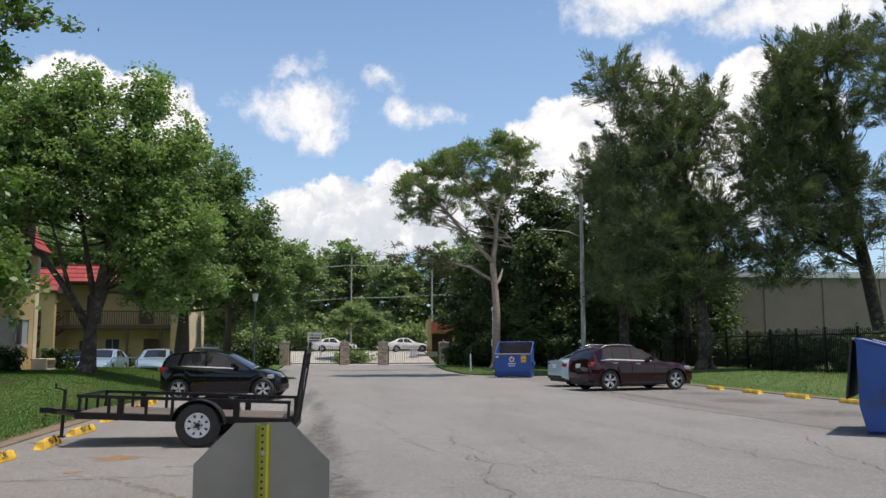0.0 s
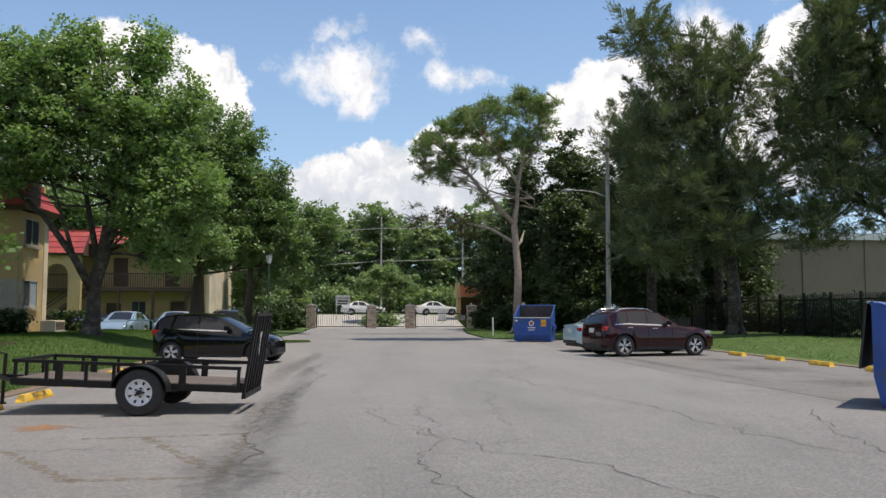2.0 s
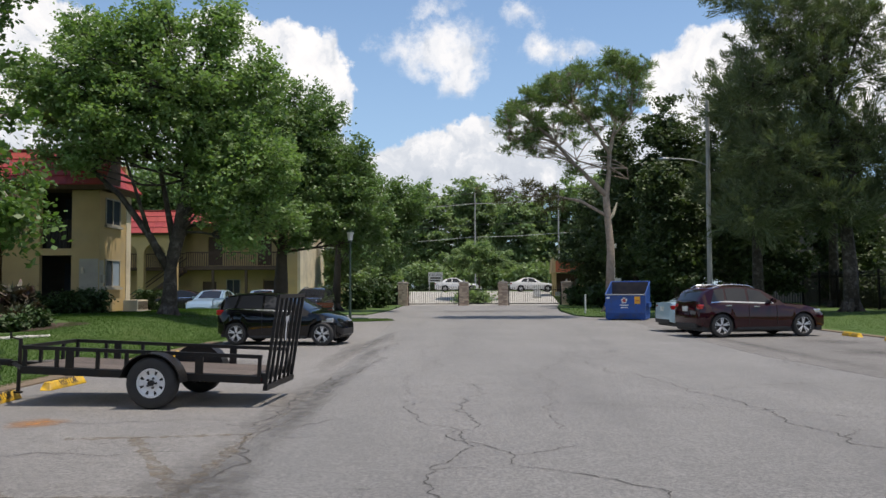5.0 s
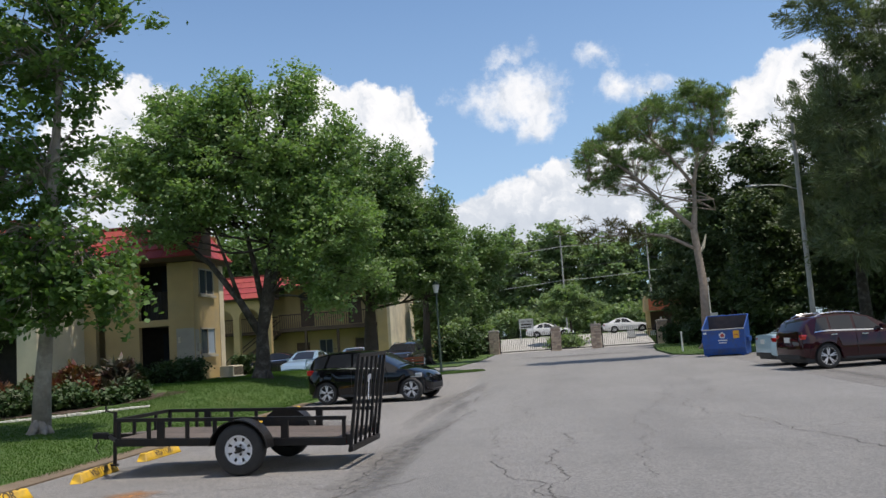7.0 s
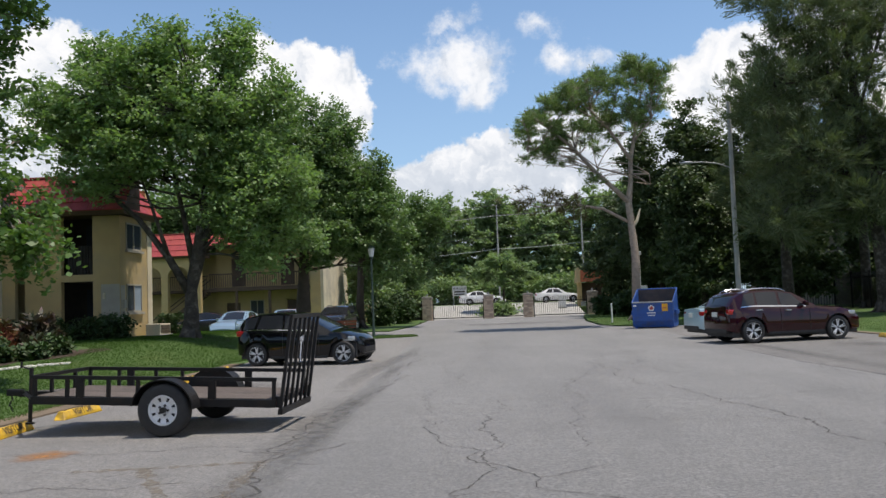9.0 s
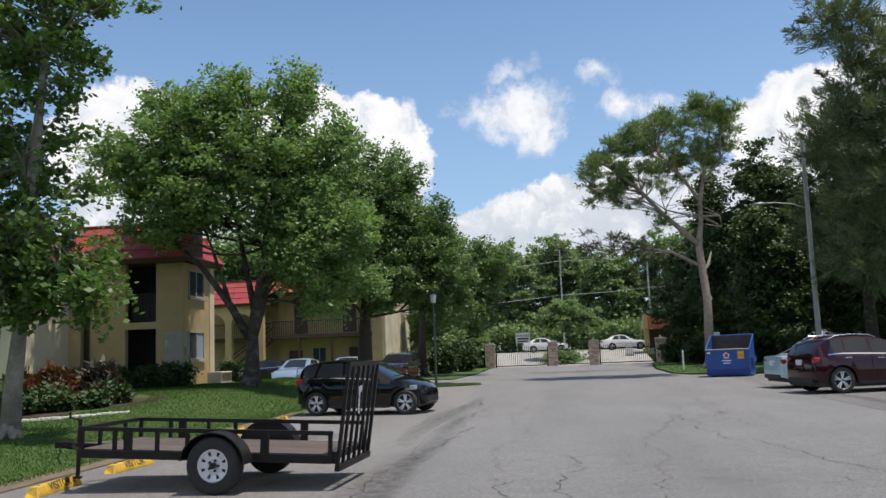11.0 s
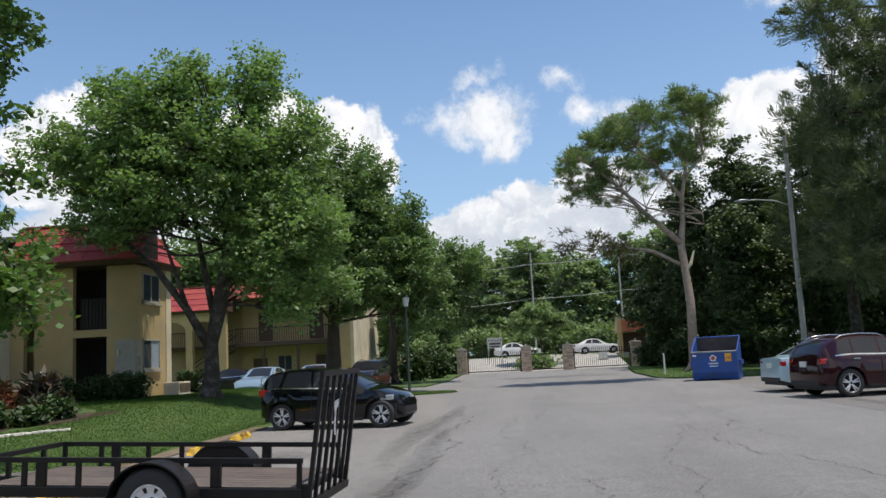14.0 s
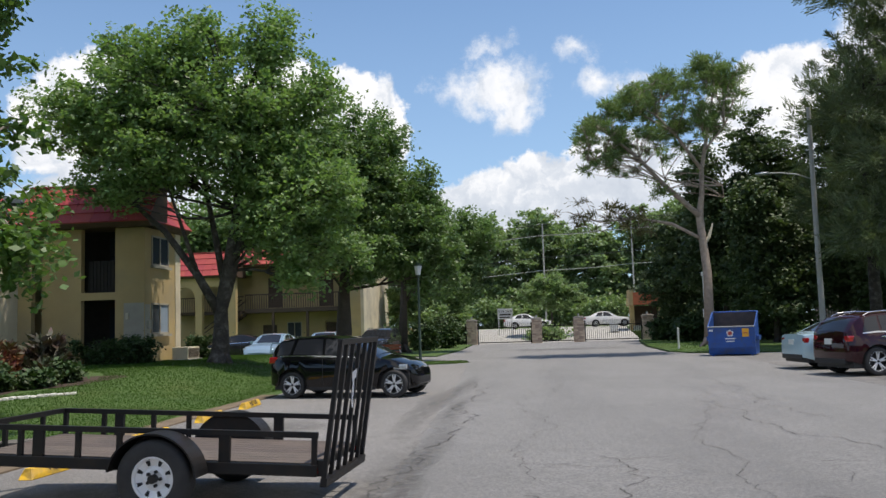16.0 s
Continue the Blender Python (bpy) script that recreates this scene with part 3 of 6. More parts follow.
for i, (x, y, rx, ry) in enumerate([(0.2, 9.5, 0.5, 2.2), (0.0, 14.5, 0.4, 3.5), (-0.5, 24, 0.4, 5), (4, 58, 4.5, 3.0), (12.2, 22.5, 1.2, 1.6), (12.6, 26.5, 1.2, 1.2), (12, 18, 1.3, 1.4), (2.4, 7.4, 0.12, 0.08), (-2.6, 20, 0.9, 1.3), (10.0, 25, 0.35, 8), (11, 33.5, 2, 1.5)]):
    patch("oil_stain", x, y, rx, ry, 0.008 + 0.0005 * i, M_OILF, "dark oily stain on worn asphalt", 20 + i)

M_GHOST = bpy.data.materials.new("faded_bay_marking")
M_GHOST.use_nodes = True
g = G(M_GHOST.node_tree)
wear = g.ramp(g.noise(7.0, g.n("ShaderNodeTexCoord").outputs["Object"], 7.0, 0.75), [(0.4, (0, 0, 0)), (0.66, (0.85, 0.85, 0.85))])
film_ = g.n("ShaderNodeBsdfPrincipled", None, Base_Color=(0.2, 0.165, 0.12, 1), Roughness=0.9)
g.n("ShaderNodeOutputMaterial", None, Surface=g.n("ShaderNodeMixShader", None, _0=wear, _1=g.n("ShaderNodeBsdfTransparent").outputs[0], _2=film_.outputs[0]).outputs[0])
gm_v, gm_f = [], []
random.seed(3)
for a, c in (((-2.37, 10.46), (-1.15, 8.76)), ((-1.15, 11.39), (0.14, 9.0)), ((0.14, 9.0), (0.05, 11.6)), ((-1.22, 8.76), (0.2, 8.88)), ((-1.85, 11.3), (0.05, 11.6)), ((-4.0, 10.3), (-2.4, 10.42))):
    ribbon(gm_v, gm_f, [(a[0] + (c[0] - a[0]) * k / 30, a[1] + (c[1] - a[1]) * k / 30) for k in range(31)], 0.075, 0.0072)
tagged(raw("faded_bay_marking", gm_v, gm_f, M_GHOST), "faded brown bay marking on bleached asphalt", "marking", kind="structure")
for i, (x, y, rx, ry) in enumerate([(0.35, 9.0, 0.35, 1.2), (0.28, 12.5, 0.3, 2.8), (0.2, 17.5, 0.28, 3.0), (0.05, 22, 0.25, 3.0), (-0.2, 28, 0.3, 4.5), (0.6, 8.98, 0.22, 0.1), (1.55, 9.1, 0.09, 0.05)]):
    patch("oil_stain", x, y, rx, ry, 0.0145 + 0.0005 * i, M_OILF, "dark oily stain on worn asphalt", 60 + i)

# ---- parking stops ----
def parking_stop(m, text):
    st = thing("parking_stop", m, "yellow painted concrete parking stop" + (" lettered VISITOR" if text else ""), "parking stop", "parking stops")
    bm = bmesh.new()
    prism(bm, [(-0.09, 0), (0.09, 0), (0.085, 0.05), (0.045, 0.125), (-0.045, 0.125), (-0.085, 0.05)], -0.58, 0.58, "XZ")
    for v in bm.verts:
        if abs(v.co.y) > 0.56 and v.co.z > 0.04:
            v.co.y *= 0.9
    bmesh.ops.bevel(bm, geom=list(bm.edges), offset=0.008, segments=1, affect="EDGES")
    part("block", bm, M_YPAINT, st)
    for s in (-0.4, 0.4):
        part("anchor_pin", rod(bmesh.new(), (0, s, 0.12), (0, s, 0.131), 0.014), M_HUB, st)
    if text:
        words(text, 0.15, M_DARKLETTER, st, pose(0.069, 0, 0.09, 62, 0, 90), 0.0015)
    return st


STOPS_L = [(-4.35, 9.9), (-4.2, 12.0), (-4.12, 14.05), (-4.15, 16.05), (-4.3, 18.9), (-4.4, 21.6), (-4.45, 24.0)]
for i, (x, y) in enumerate(STOPS_L):
    parking_stop(pose(x, y, 0.004, 0, 0, random.Random(i).uniform(-5, 5)), "VISITOR")
for i in range(7):
    parking_stop(pose(14.4, 29.3 - 2.72 * i, 0.004, 0, 0, 180 + random.Random(i + 40).uniform(-4, 4)), "")

# ---- utility trailer ----
def wheel(parent, x, y, z, r, w, rim_r, rim_mat, spokes, side, steel=False):
    """Tyre with rim; side +1 shows its face to +y, -1 to -y."""
    ty = part("tyre", lathe([(rim_r, -w / 2 + 0.02), (r - 0.035, -w / 2), (r - 0.008, -w / 2 + 0.03), (r, -w / 4), (r, w / 4), (r - 0.008, w / 2 - 0.03), (r - 0.035, w / 2), (rim_r, w / 2 - 0.02), (rim_r, -w / 2 + 0.02)], 40), M_RUBBER, parent, smooth=True)
    ty.location = (x, y, z)
    f = side * (w / 2 - 0.03)
    bm = lathe([(rim_r + 0.004, f), (rim_r - 0.012, f + side * 0.008), (rim_r - 0.025, f - side * 0.01), (rim_r - 0.03, f - side * 0.09), (0.0, f - side * 0.1)], 36)
    rm = part("rim", bm, rim_mat if steel else M_HUB, ty, smooth=False)
    bm = bmesh.new()
    if steel:
        hub = lathe([(rim_r - 0.028, f - side * 0.02), (rim_r * 0.55, f - side * 0.045), (rim_r * 0.4, f - side * 0.03), (rim_r * 0.3, f - side * 0.035), (0.0, f - side * 0.035)], 36)
        part("wheel_face", hub, rim_mat, ty)
        for k in range(8):
            a = 2 * math.pi * (k + 0.5) / 8
            c = Vector((math.cos(a), 0, math.sin(a))) * rim_r * 0.72
            t = Vector((-math.sin(a), 0, math.cos(a)))
            o = Vector((math.cos(a), 0, math.sin(a)))
            hm = bmesh.new()
            prism(hm, [((c + q).x, (c + q).z) for q in (o * 0.028 + t * 0.022, o * 0.028 - t * 0.022, -o * 0.026 - t * 0.009, -o * 0.026 + t * 0.009)], f - side * 0.03, f - side * 0.022, "XZ")
            part("vent_hole", hm, M_HOLE, ty)
    else:
        for k in range(spokes):
            a = 2 * math.pi * k / spokes + 0.3
            for da in (-0.16, 0.16):
                rod(bm, (0.03 * math.cos(a), f - side * 0.025, 0.03 * math.sin(a)), ((rim_r - 0.012) * math.cos(a + da), f - side * 0.005, (rim_r - 0.012) * math.sin(a + da)), 0.024, 0.016, 6)
        part("spokes", bm, rim_mat, ty)
        part("rim_lip", lathe([(rim_r + 0.005, f - side * 0.01), (rim_r + 0.002, f + side * 0.008), (rim_r - 0.018, f + side * 0.002), (rim_r - 0.02, f - side * 0.03)], 36), rim_mat, ty, smooth=True)
    hb = bmesh.new()
    rod(hb, (0, f - side * 0.05, 0), (0, f + side * (0.02 if steel else 0.0), 0), 0.038 if steel else 0.03, None, 14)
    if steel:
        for k in range(5):
            a = 2 * math.pi * k / 5
            rod(hb, (0.062 * math.cos(a), f - side * 0.05, 0.062 * math.sin(a)), (0.062 * math.cos(a), f - side * 0.01, 0.062 * math.sin(a)), 0.016, None, 6)
    part("hub", hb, M_HUB, ty)
    return ty


TR = pose(-0.37, 13.66, -0.045, 0, 2.2, -2.5)
trailer = thing("utility_trailer", TR, "black steel utility trailer with raised ramp gate and wood deck", "trailer")
L_, W_ = 3.3, 1.42
for y in (0.0, W_):
    part("side_rail", boxes((-L_, 0, y - 0.025, y + 0.025, 0.69, 0.74), bevel=0.004), M_BLACKSTEEL, trailer)
    part("frame_beam", boxes((-L_, 0, y - 0.03, y + 0.03, 0.36, 0.46), bevel=0.006), M_BLACKSTEEL, trailer)
    for x in (-L_ + 0.03, -L_ + 0.48, -L_ + 0.66, -L_ + 1.05, -L_ + 1.45, -0.85, -0.03):
        wd = 0.05 if x in (-L_ + 0.66, -0.85) else 0.022
        part("rail_post", boxes((x - wd, x + wd, y - 0.02, y + 0.02, 0.46, 0.69)), M_BLACKSTEEL, trailer)
part("front_rail", boxes((-L_ - 0.025, -L_ + 0.025, 0, W_, 0.69, 0.74), (-L_ - 0.03, -L_ + 0.03, 0, W_, 0.36, 0.46), bevel=0.004), M_BLACKSTEEL, trailer)
for y in (0.45, 1.05):
    part("rail_post", boxes((-L_ - 0.02, -L_ + 0.02, y - 0.02, y + 0.02, 0.46, 0.69)), M_BLACKSTEEL, trailer)
for i in range(10):
    y0 = 0.03 + i * (W_ - 0.06) / 10
    part("plank", boxes((-L_ + 0.03, -0.03, y0 + 0.003, y0 + (W_ - 0.06) / 10 - 0.003, 0.43, 0.468)), M_DECK, trailer)
for x in (-L_ + 0.6, -2.2, -0.9, -0.12):
    part("cross_member", boxes((x - 0.03, x + 0.03, 0.03, W_ - 0.03, 0.35, 0.428)), M_BLACKSTEEL, trailer)
wx = -1.4
part("axle", rod(bmesh.new(), (wx, -0.1, 0.33), (wx, W_ + 0.1, 0.33), 0.035), M_BLACKSTEEL, trailer)
for y, sd in ((-0.17, -1), (W_ + 0.17, 1)):
    wheel(trailer, wx, y, 0.335, 0.342, 0.2, 0.195, M_RIMGREY, 0, sd, steel=True)
    fb = bmesh.new()
    arc = [(math.radians(a), 0.41) for a in range(4, 177, 8)]
    y0, y1 = (y - 0.12, y + 0.14) if sd < 0 else (y - 0.14, y + 0.12)
    pts_o = [(wx + 0.415 * math.cos(a), 0.335 + 0.395 * math.sin(a)) for a, _ in arc]
    pts_i = [(wx + 0.40 * math.cos(a), 0.335 + 0.38 * math.sin(a)) for a, _ in arc]
    prism(fb, pts_o + pts_i[::-1], y0, y1, "XZ")
    part("mudguard", fb, M_BLACKSTEEL, trailer)
    gb = bmesh.new()
    prism(gb, pts_i + [(wx - 0.4, 0.4), (wx + 0.4, 0.4)], (y + 0.125 if sd < 0 else y - 0.14), (y + 0.14 if sd < 0 else y - 0.125), "XZ")
    part("guard_plate", gb, M_BLACKSTEEL, trailer)
part("tongue", boxes((-L_ - 0.62, -L_ + 0.3, W_ / 2 - 0.04, W_ / 2 + 0.04, 0.37, 0.45), bevel=0.005), M_BLACKSTEEL, trailer)
tb = bmesh.new()
for s in (0.05, W_ - 0.05):
    rod(tb, (-L_, s, 0.41), (-L_ - 0.55, W_ / 2, 0.41), 0.035, None, 4)
part("tongue_brace", tb, M_BLACKSTEEL, trailer)
jb = bmesh.new()
rod(jb, (-L_ - 0.4, W_ / 2 - 0.1, 0.03), (-L_ - 0.4, W_ / 2 - 0.1, 0.78), 0.028)
rod(jb, (-L_ - 0.4, W_ / 2 - 0.1, 0.005), (-L_ - 0.4, W_ / 2 - 0.1, 0.03), 0.06)
rod(jb, (-L_ - 0.4, W_ / 2 - 0.1, 0.76), (-L_ - 0.55, W_ / 2 - 0.1, 0.80), 0.012)
rod(jb, (-L_ - 0.55, W_ / 2 - 0.1, 0.78), (-L_ - 0.55, W_ / 2 - 0.1, 0.87), 0.016)
part("jack", jb, M_BLACKSTEEL, trailer)
part("coupler", boxes((-L_ - 0.8, -L_ - 0.58, W_ / 2 - 0.05, W_ / 2 + 0.05, 0.38, 0.47), bevel=0.02), M_BLACKSTEEL, trailer)
cb = bmesh.new()
for k in range(9):
    z = 0.4 - 0.025 * k
    x = -L_ - 0.7 + 0.02 * math.sin(k)
    rod(cb, (x, W_ / 2 - 0.08, z), (x + 0.012 * (-1) ** k, W_ / 2 - 0.08, z - 0.03), 0.009, None, 6)
part("safety_chain", cb, M_HUB, trailer)
gb_ = boxes((0.03, 0.07, 0, 0.05, 0.34, 1.55), (0.03, 0.07, W_ - 0.05, W_, 0.34, 1.55), (0.03, 0.07, 0.05, W_ - 0.05, 1.5, 1.55), (0.025, 0.085, 0.0, W_, 0.27, 0.345), bevel=0.003)
for v in gb_.verts:
    v.co.x += (v.co.z - 0.3) * 0.11
gate = part("ramp_gate", gb_, M_BLACKSTEEL, trailer)
for i in range(1, 6):
    y = i * W_ / 6
    bb_ = boxes((0.032, 0.068, y - 0.018, y + 0.018, 0.345, 1.5))
    for v in bb_.verts:
        v.co.x += (v.co.z - 0.3) * 0.11
    part("gate_bar", bb_, M_BLACKSTEEL, gate)
for y in (0.03, W_ - 0.03):
    part("gate_latch", boxes((-0.05, 0.05, y - 0.03, y + 0.03, 0.36, 0.5), bevel=0.01), M_BLACKSTEEL, trailer)
    part("tail_lamp", boxes((-0.02, 0.012, y - 0.03, y + 0.03, 0.385, 0.435), bevel=0.005), M_TAIL, trailer)
rb = bmesh.new()
ro = [(0.075, 0.5 + 0.045, 1.22), (0.08, 0.5 + 0.05, 1.1), (0.082, 0.5 + 0.065, 0.98), (0.085, 0.5 + 0.1, 0.9)]
for (xa, ya, za), (xb, yb, zb) in zip(ro, ro[1:]):
    rb.faces.new([rb.verts.new(c) for c in ((xa, ya - 0.035, za), (xa, ya + 0.035, za), (xb, yb + 0.03, zb), (xb, yb - 0.03, zb))])
rb.faces.new([rb.verts.new(c) for c in ((0.075, 0.47, 1.24), (0.075, 0.64, 1.26), (0.077, 0.64, 1.18), (0.077, 0.5, 1.15))])
bmesh.ops.solidify(rb, geom=rb.faces, thickness=0.006)
for v in rb.verts:
    v.co.x += (v.co.z - 0.3) * 0.11
rag = part("rag", rb, M_RAG)
rag.matrix_world = TR
tagged(rag, "white rag tied to the trailer gate bars", "rag")

# ---- cars ----
def car(name, m, label, paint, spec, rim, spokes=5, detail=True):
    """Lofted body; x forward, rear axle at 0, right side -y."""
    ob = thing(name, m, label, "car")
    W, wb, r, x0, x1 = spec["W"] / 2, spec["wb"], spec["r"], spec["x0"], spec["x1"]
    bx, bz = zip(*spec["belt"])
    rx, rz = zip(*spec["roof"])
    sill = spec.get("sill", 0.24)
    belt = lambda x: float(np.interp(x, bx, bz))
    roof = lambda x: max(float(np.interp(x, rx, rz)), belt(x)) if rx[0] <= x <= rx[-1] else belt(x)
    tuck = spec.get("tuck", 0.8)

    def wide(x):
        t_, n_ = max((x - x0) / 0.55, 0.0), max((x1 - x) / 0.95, 0.0)
        tail_ = 0.72 + 0.28 * math.sqrt(1 - (1 - min(t_, 1.0)) ** 2)
        blunt = spec.get("blunt", 0.64)
        nose_ = blunt + (1 - blunt) * math.sqrt(1 - (1 - min(n_, 1.0)) ** 2)
        return W * min(tail_, nose_)

    def low(x):
        z = sill + 0.12 * max(0, 1 - (x - x0) / 0.4) + 0.05 * max(0, 1 - (x1 - x) / 0.4)
        for c in (0.0, wb):
            d2 = (r + 0.055) ** 2 - (x - c) ** 2
            if d2 > 0:
                z = max(z, r + math.sqrt(d2))
        return z

    def cab(x):
        k = (roof(x) - belt(x)) / max(0.01, max(rz) - belt(x))
        return wide(x) * (0.95 - (0.95 - tuck) * min(1, k))

    xs = sorted(set([x0, x0 + 0.02, x0 + 0.06, x1, x1 - 0.02, x1 - 0.06] + [x0 + (x1 - x0) * i / 70 for i in range(71)]))
    bm = bmesh.new()
    rows = []
    for x in xs:
        w, zl, zb, zr = wide(x), low(x), belt(x), roof(x)
        zl = min(zl, zb - 0.05)
        mid = max(zl + 0.01, min(0.62, zb - 0.06))
        ring = [(w * 0.955, zl), (w * 0.995, zl + min(0.06, (mid - zl) * 0.5)), (w, mid), (w * 0.985, zb - (zb - mid) * 0.25), (w * 0.945, zb), (cab(x), zr), (cab(x) * 0.8, zr + 0.028), (0.0, zr + 0.045)]
        rows.append([bm.verts.new((x, -y, z)) for y, z in ring] + [bm.verts.new((x, y, z)) for y, z in ring[-2::-1]])
    for a, b in zip(rows, rows[1:]):
        for i in range(len(a) - 1):
            bm.faces.new((a[i], b[i], b[i + 1], a[i + 1]))
    for e in (rows[0], rows[-1]):
        bm.faces.new(e)
    bmesh.ops.recalc_face_normals(bm, faces=bm.faces)
    body = part("body", bm, paint, ob, smooth=True)
    mod = body.modifiers.new("edge", "EDGE_SPLIT")
    mod.split_angle = radians(38)
    part("underbody", boxes((x0 + 0.15, x1 - 0.15, -W * 0.86, W * 0.86, 0.2, 0.55)), M_TRIMBLK, ob)

    def pane(nm, xa, xb, ta, tb, fa, fb, side, material=M_CARGLASS, off=0.006):
        b = bmesh.new()
        n, k = 10, 3
        grid = []
        for j in range(k + 1):
            f = fa + (fb - fa) * j / k
            q = (f - fa) / (fb - fa)
            row = []
            for i in range(n + 1):
                x = (xa + (ta - xa) * q) * (1 - i / n) + (xb + (tb - xb) * q) * i / n
                y = wide(x) * 0.945 + (cab(x) - wide(x) * 0.945) * f
                z = belt(x) + (roof(x) - belt(x)) * f
                row.append(b.verts.new((x, side * (y + off), z + off * 0.3)))
            grid.append(row)
        for a, c in zip(grid, grid[1:]):
            for i in range(n):
                b.faces.new((a[i], a[i + 1], c[i + 1], c[i]) if side < 0 else (a[i], c[i], c[i + 1], a[i + 1]))
        return part(nm, b, material, ob, smooth=True)

    def screen(nm, xa, xb, wf):
        b = bmesh.new()
        n = 8
        grid = []
        for i in range(n + 1):
            x = xa + (xb - xa) * i / n
            row = []
            for s in (-1, -0.8, -0.4, 0, 0.4, 0.8, 1):
                zz = roof(x) + (0.045 - 0.045 * abs(s) ** 2)
                row.append(b.verts.new((x, s * cab(x) * wf, zz + 0.012)))
            grid.append(row)
        for a, c in zip(grid, grid[1:]):
            for i in range(6):
                b.faces.new((a[i], c[i], c[i + 1], a[i + 1]))
        bmesh.ops.recalc_face_normals(b, faces=b.faces)
        for v in b.verts:
            v.co.x += 0.006 * (1 if xb > 1 else -1)
        return part(nm, b, M_CARGLASS, ob, smooth=True)

    for side in (-1, 1):
        for xa, xb, ta, tb in spec["glass"]:
            pane("side_window", xa, xb, ta, tb, 0.08, 0.9, side)
        if spec.get("chrome"):
            a, b_ = spec["chrome"]
            pane("window_trim", a, b_, a, b_, -0.02, 0.055, side, M_CHROME, 0.009)
        for hx in spec["handles"]:
            y = side * (wide(hx) * 0.985 + 0.012)
            part("door_handle", boxes((hx - 0.1, hx + 0.1, y - 0.014, y + 0.014, belt(hx) - 0.125, belt(hx) - 0.095), bevel=0.008), M_CHROME if spec.get("bright") else paint, ob)
        for sx in spec["seams"]:
            y = side * (wide(sx) + 0.0015)
            part("door_seam", boxes((sx - 0.005, sx + 0.005, y - 0.004, y + 0.001, sill + 0.1, belt(sx) - 0.04)), M_TRIMBLK, ob)
        mx = spec["mirror"]
        y = side * (wide(mx) + 0.09)
        part("wing_mirror", boxes((mx - 0.06, mx + 0.06, y - 0.09, y + 0.09, belt(mx) + 0.02, belt(mx) + 0.16), bevel=0.035), paint, ob)
        part("rocker_trim", boxes((r + 0.12, wb - r - 0.12, side * W * 0.93 - 0.03, side * W * 0.985, sill - 0.03, sill + 0.05), bevel=0.01), M_TRIMBLK, ob)
        tx, tz = spec["tail"]
        yt = wide(x0 + 0.06) * 0.86
        part("tail_lamp", boxes((tx - 0.07, tx + 0.17, side * yt - 0.16, side * yt + 0.035, tz - 0.075, tz + 0.075), bevel=0.04), M_TAIL, ob)
        hx, hz = spec["head"]
        yh = wide(hx) * 0.86
        part("headlight", boxes((hx - 0.25, hx + 0.07, side * yh - 0.14, side * yh + 0.075, hz - 0.06, hz + 0.065), bevel=0.04), M_HEADLAMP, ob)
        for x in (0.0, wb):
            wheel(ob, x, side * (W - 0.125), r, r, 0.215, r * 0.69, rim, spokes, side)
            part("wheel_well", boxes((x - r - 0.03, x + r + 0.03, side * (W - 0.3) - 0.1, side * (W - 0.3) + 0.06, 0.25, r * 2 + 0.06)), M_TRIMBLK, ob)
    screen("windscreen", spec["ws"][0], spec["ws"][1], 0.9)
    screen("rear_window", spec["rw"][0], spec["rw"][1], 0.86)
    part("front_bumper_grille", boxes((x1 - 0.12, x1 + 0.012, -W * 0.5, W * 0.5, 0.3, 0.46), bevel=0.03), M_TRIMBLK, ob)
    part("rear_bumper_skirt", boxes((x0 - 0.015, x0 + 0.15, -W * 0.72, W * 0.72, 0.3, 0.44), bevel=0.03), M_TRIMBLK, ob)
    part("number_plate", boxes((x0 - 0.02, x0 + 0.02, -0.15, 0.15, spec["plate"], spec["plate"] + 0.15), bevel=0.004), M_PLATE, ob)
    if spec.get("rails"):
        a, b_ = spec["rails"]
        for side in (-1, 1):
            rb_ = bmesh.new()
            pts = [(a + (b_ - a) * i / 8, side * cab(a + (b_ - a) * i / 8) * 0.93, roof(a + (b_ - a) * i / 8) + (0.06 if 0 < i < 8 else 0.015)) for i in range(9)]
            tube(rb_, pts, [0.016] * 9, 6)
            part("roof_rail", rb_, M_CHROME, ob)
    return ob


HATCH = dict(blunt=0.52, W=1.73, wb=2.525, r=0.315, x0=-0.63, x1=3.02, sill=0.22, tuck=0.74, belt=[(-0.63, 0.7), (-0.58, 0.96), (0, 0.99), (1.4, 0.94), (2.1, 0.91), (2.5, 0.86), (2.8, 0.75), (2.95, 0.63), (3.02, 0.5)],
             roof=[(-0.6, 0.97), (-0.46, 1.24), (-0.34, 1.34), (0.1, 1.4), (0.6, 1.42), (1.05, 1.39), (1.45, 1.3), (2.15, 0.93)], glass=[(0.02, 0.78, 0.12, 0.75), (0.84, 1.75, 0.82, 1.35), (-0.42, -0.06, -0.3, 0.02)],
             chrome=(-0.3, 1.75), handles=(0.1, 1.0), seams=(0.8, 1.85), mirror=1.68, tail=(-0.54, 0.9), head=(2.75, 0.69), ws=(1.42, 2.1), rw=(-0.57, -0.4), plate=0.62)
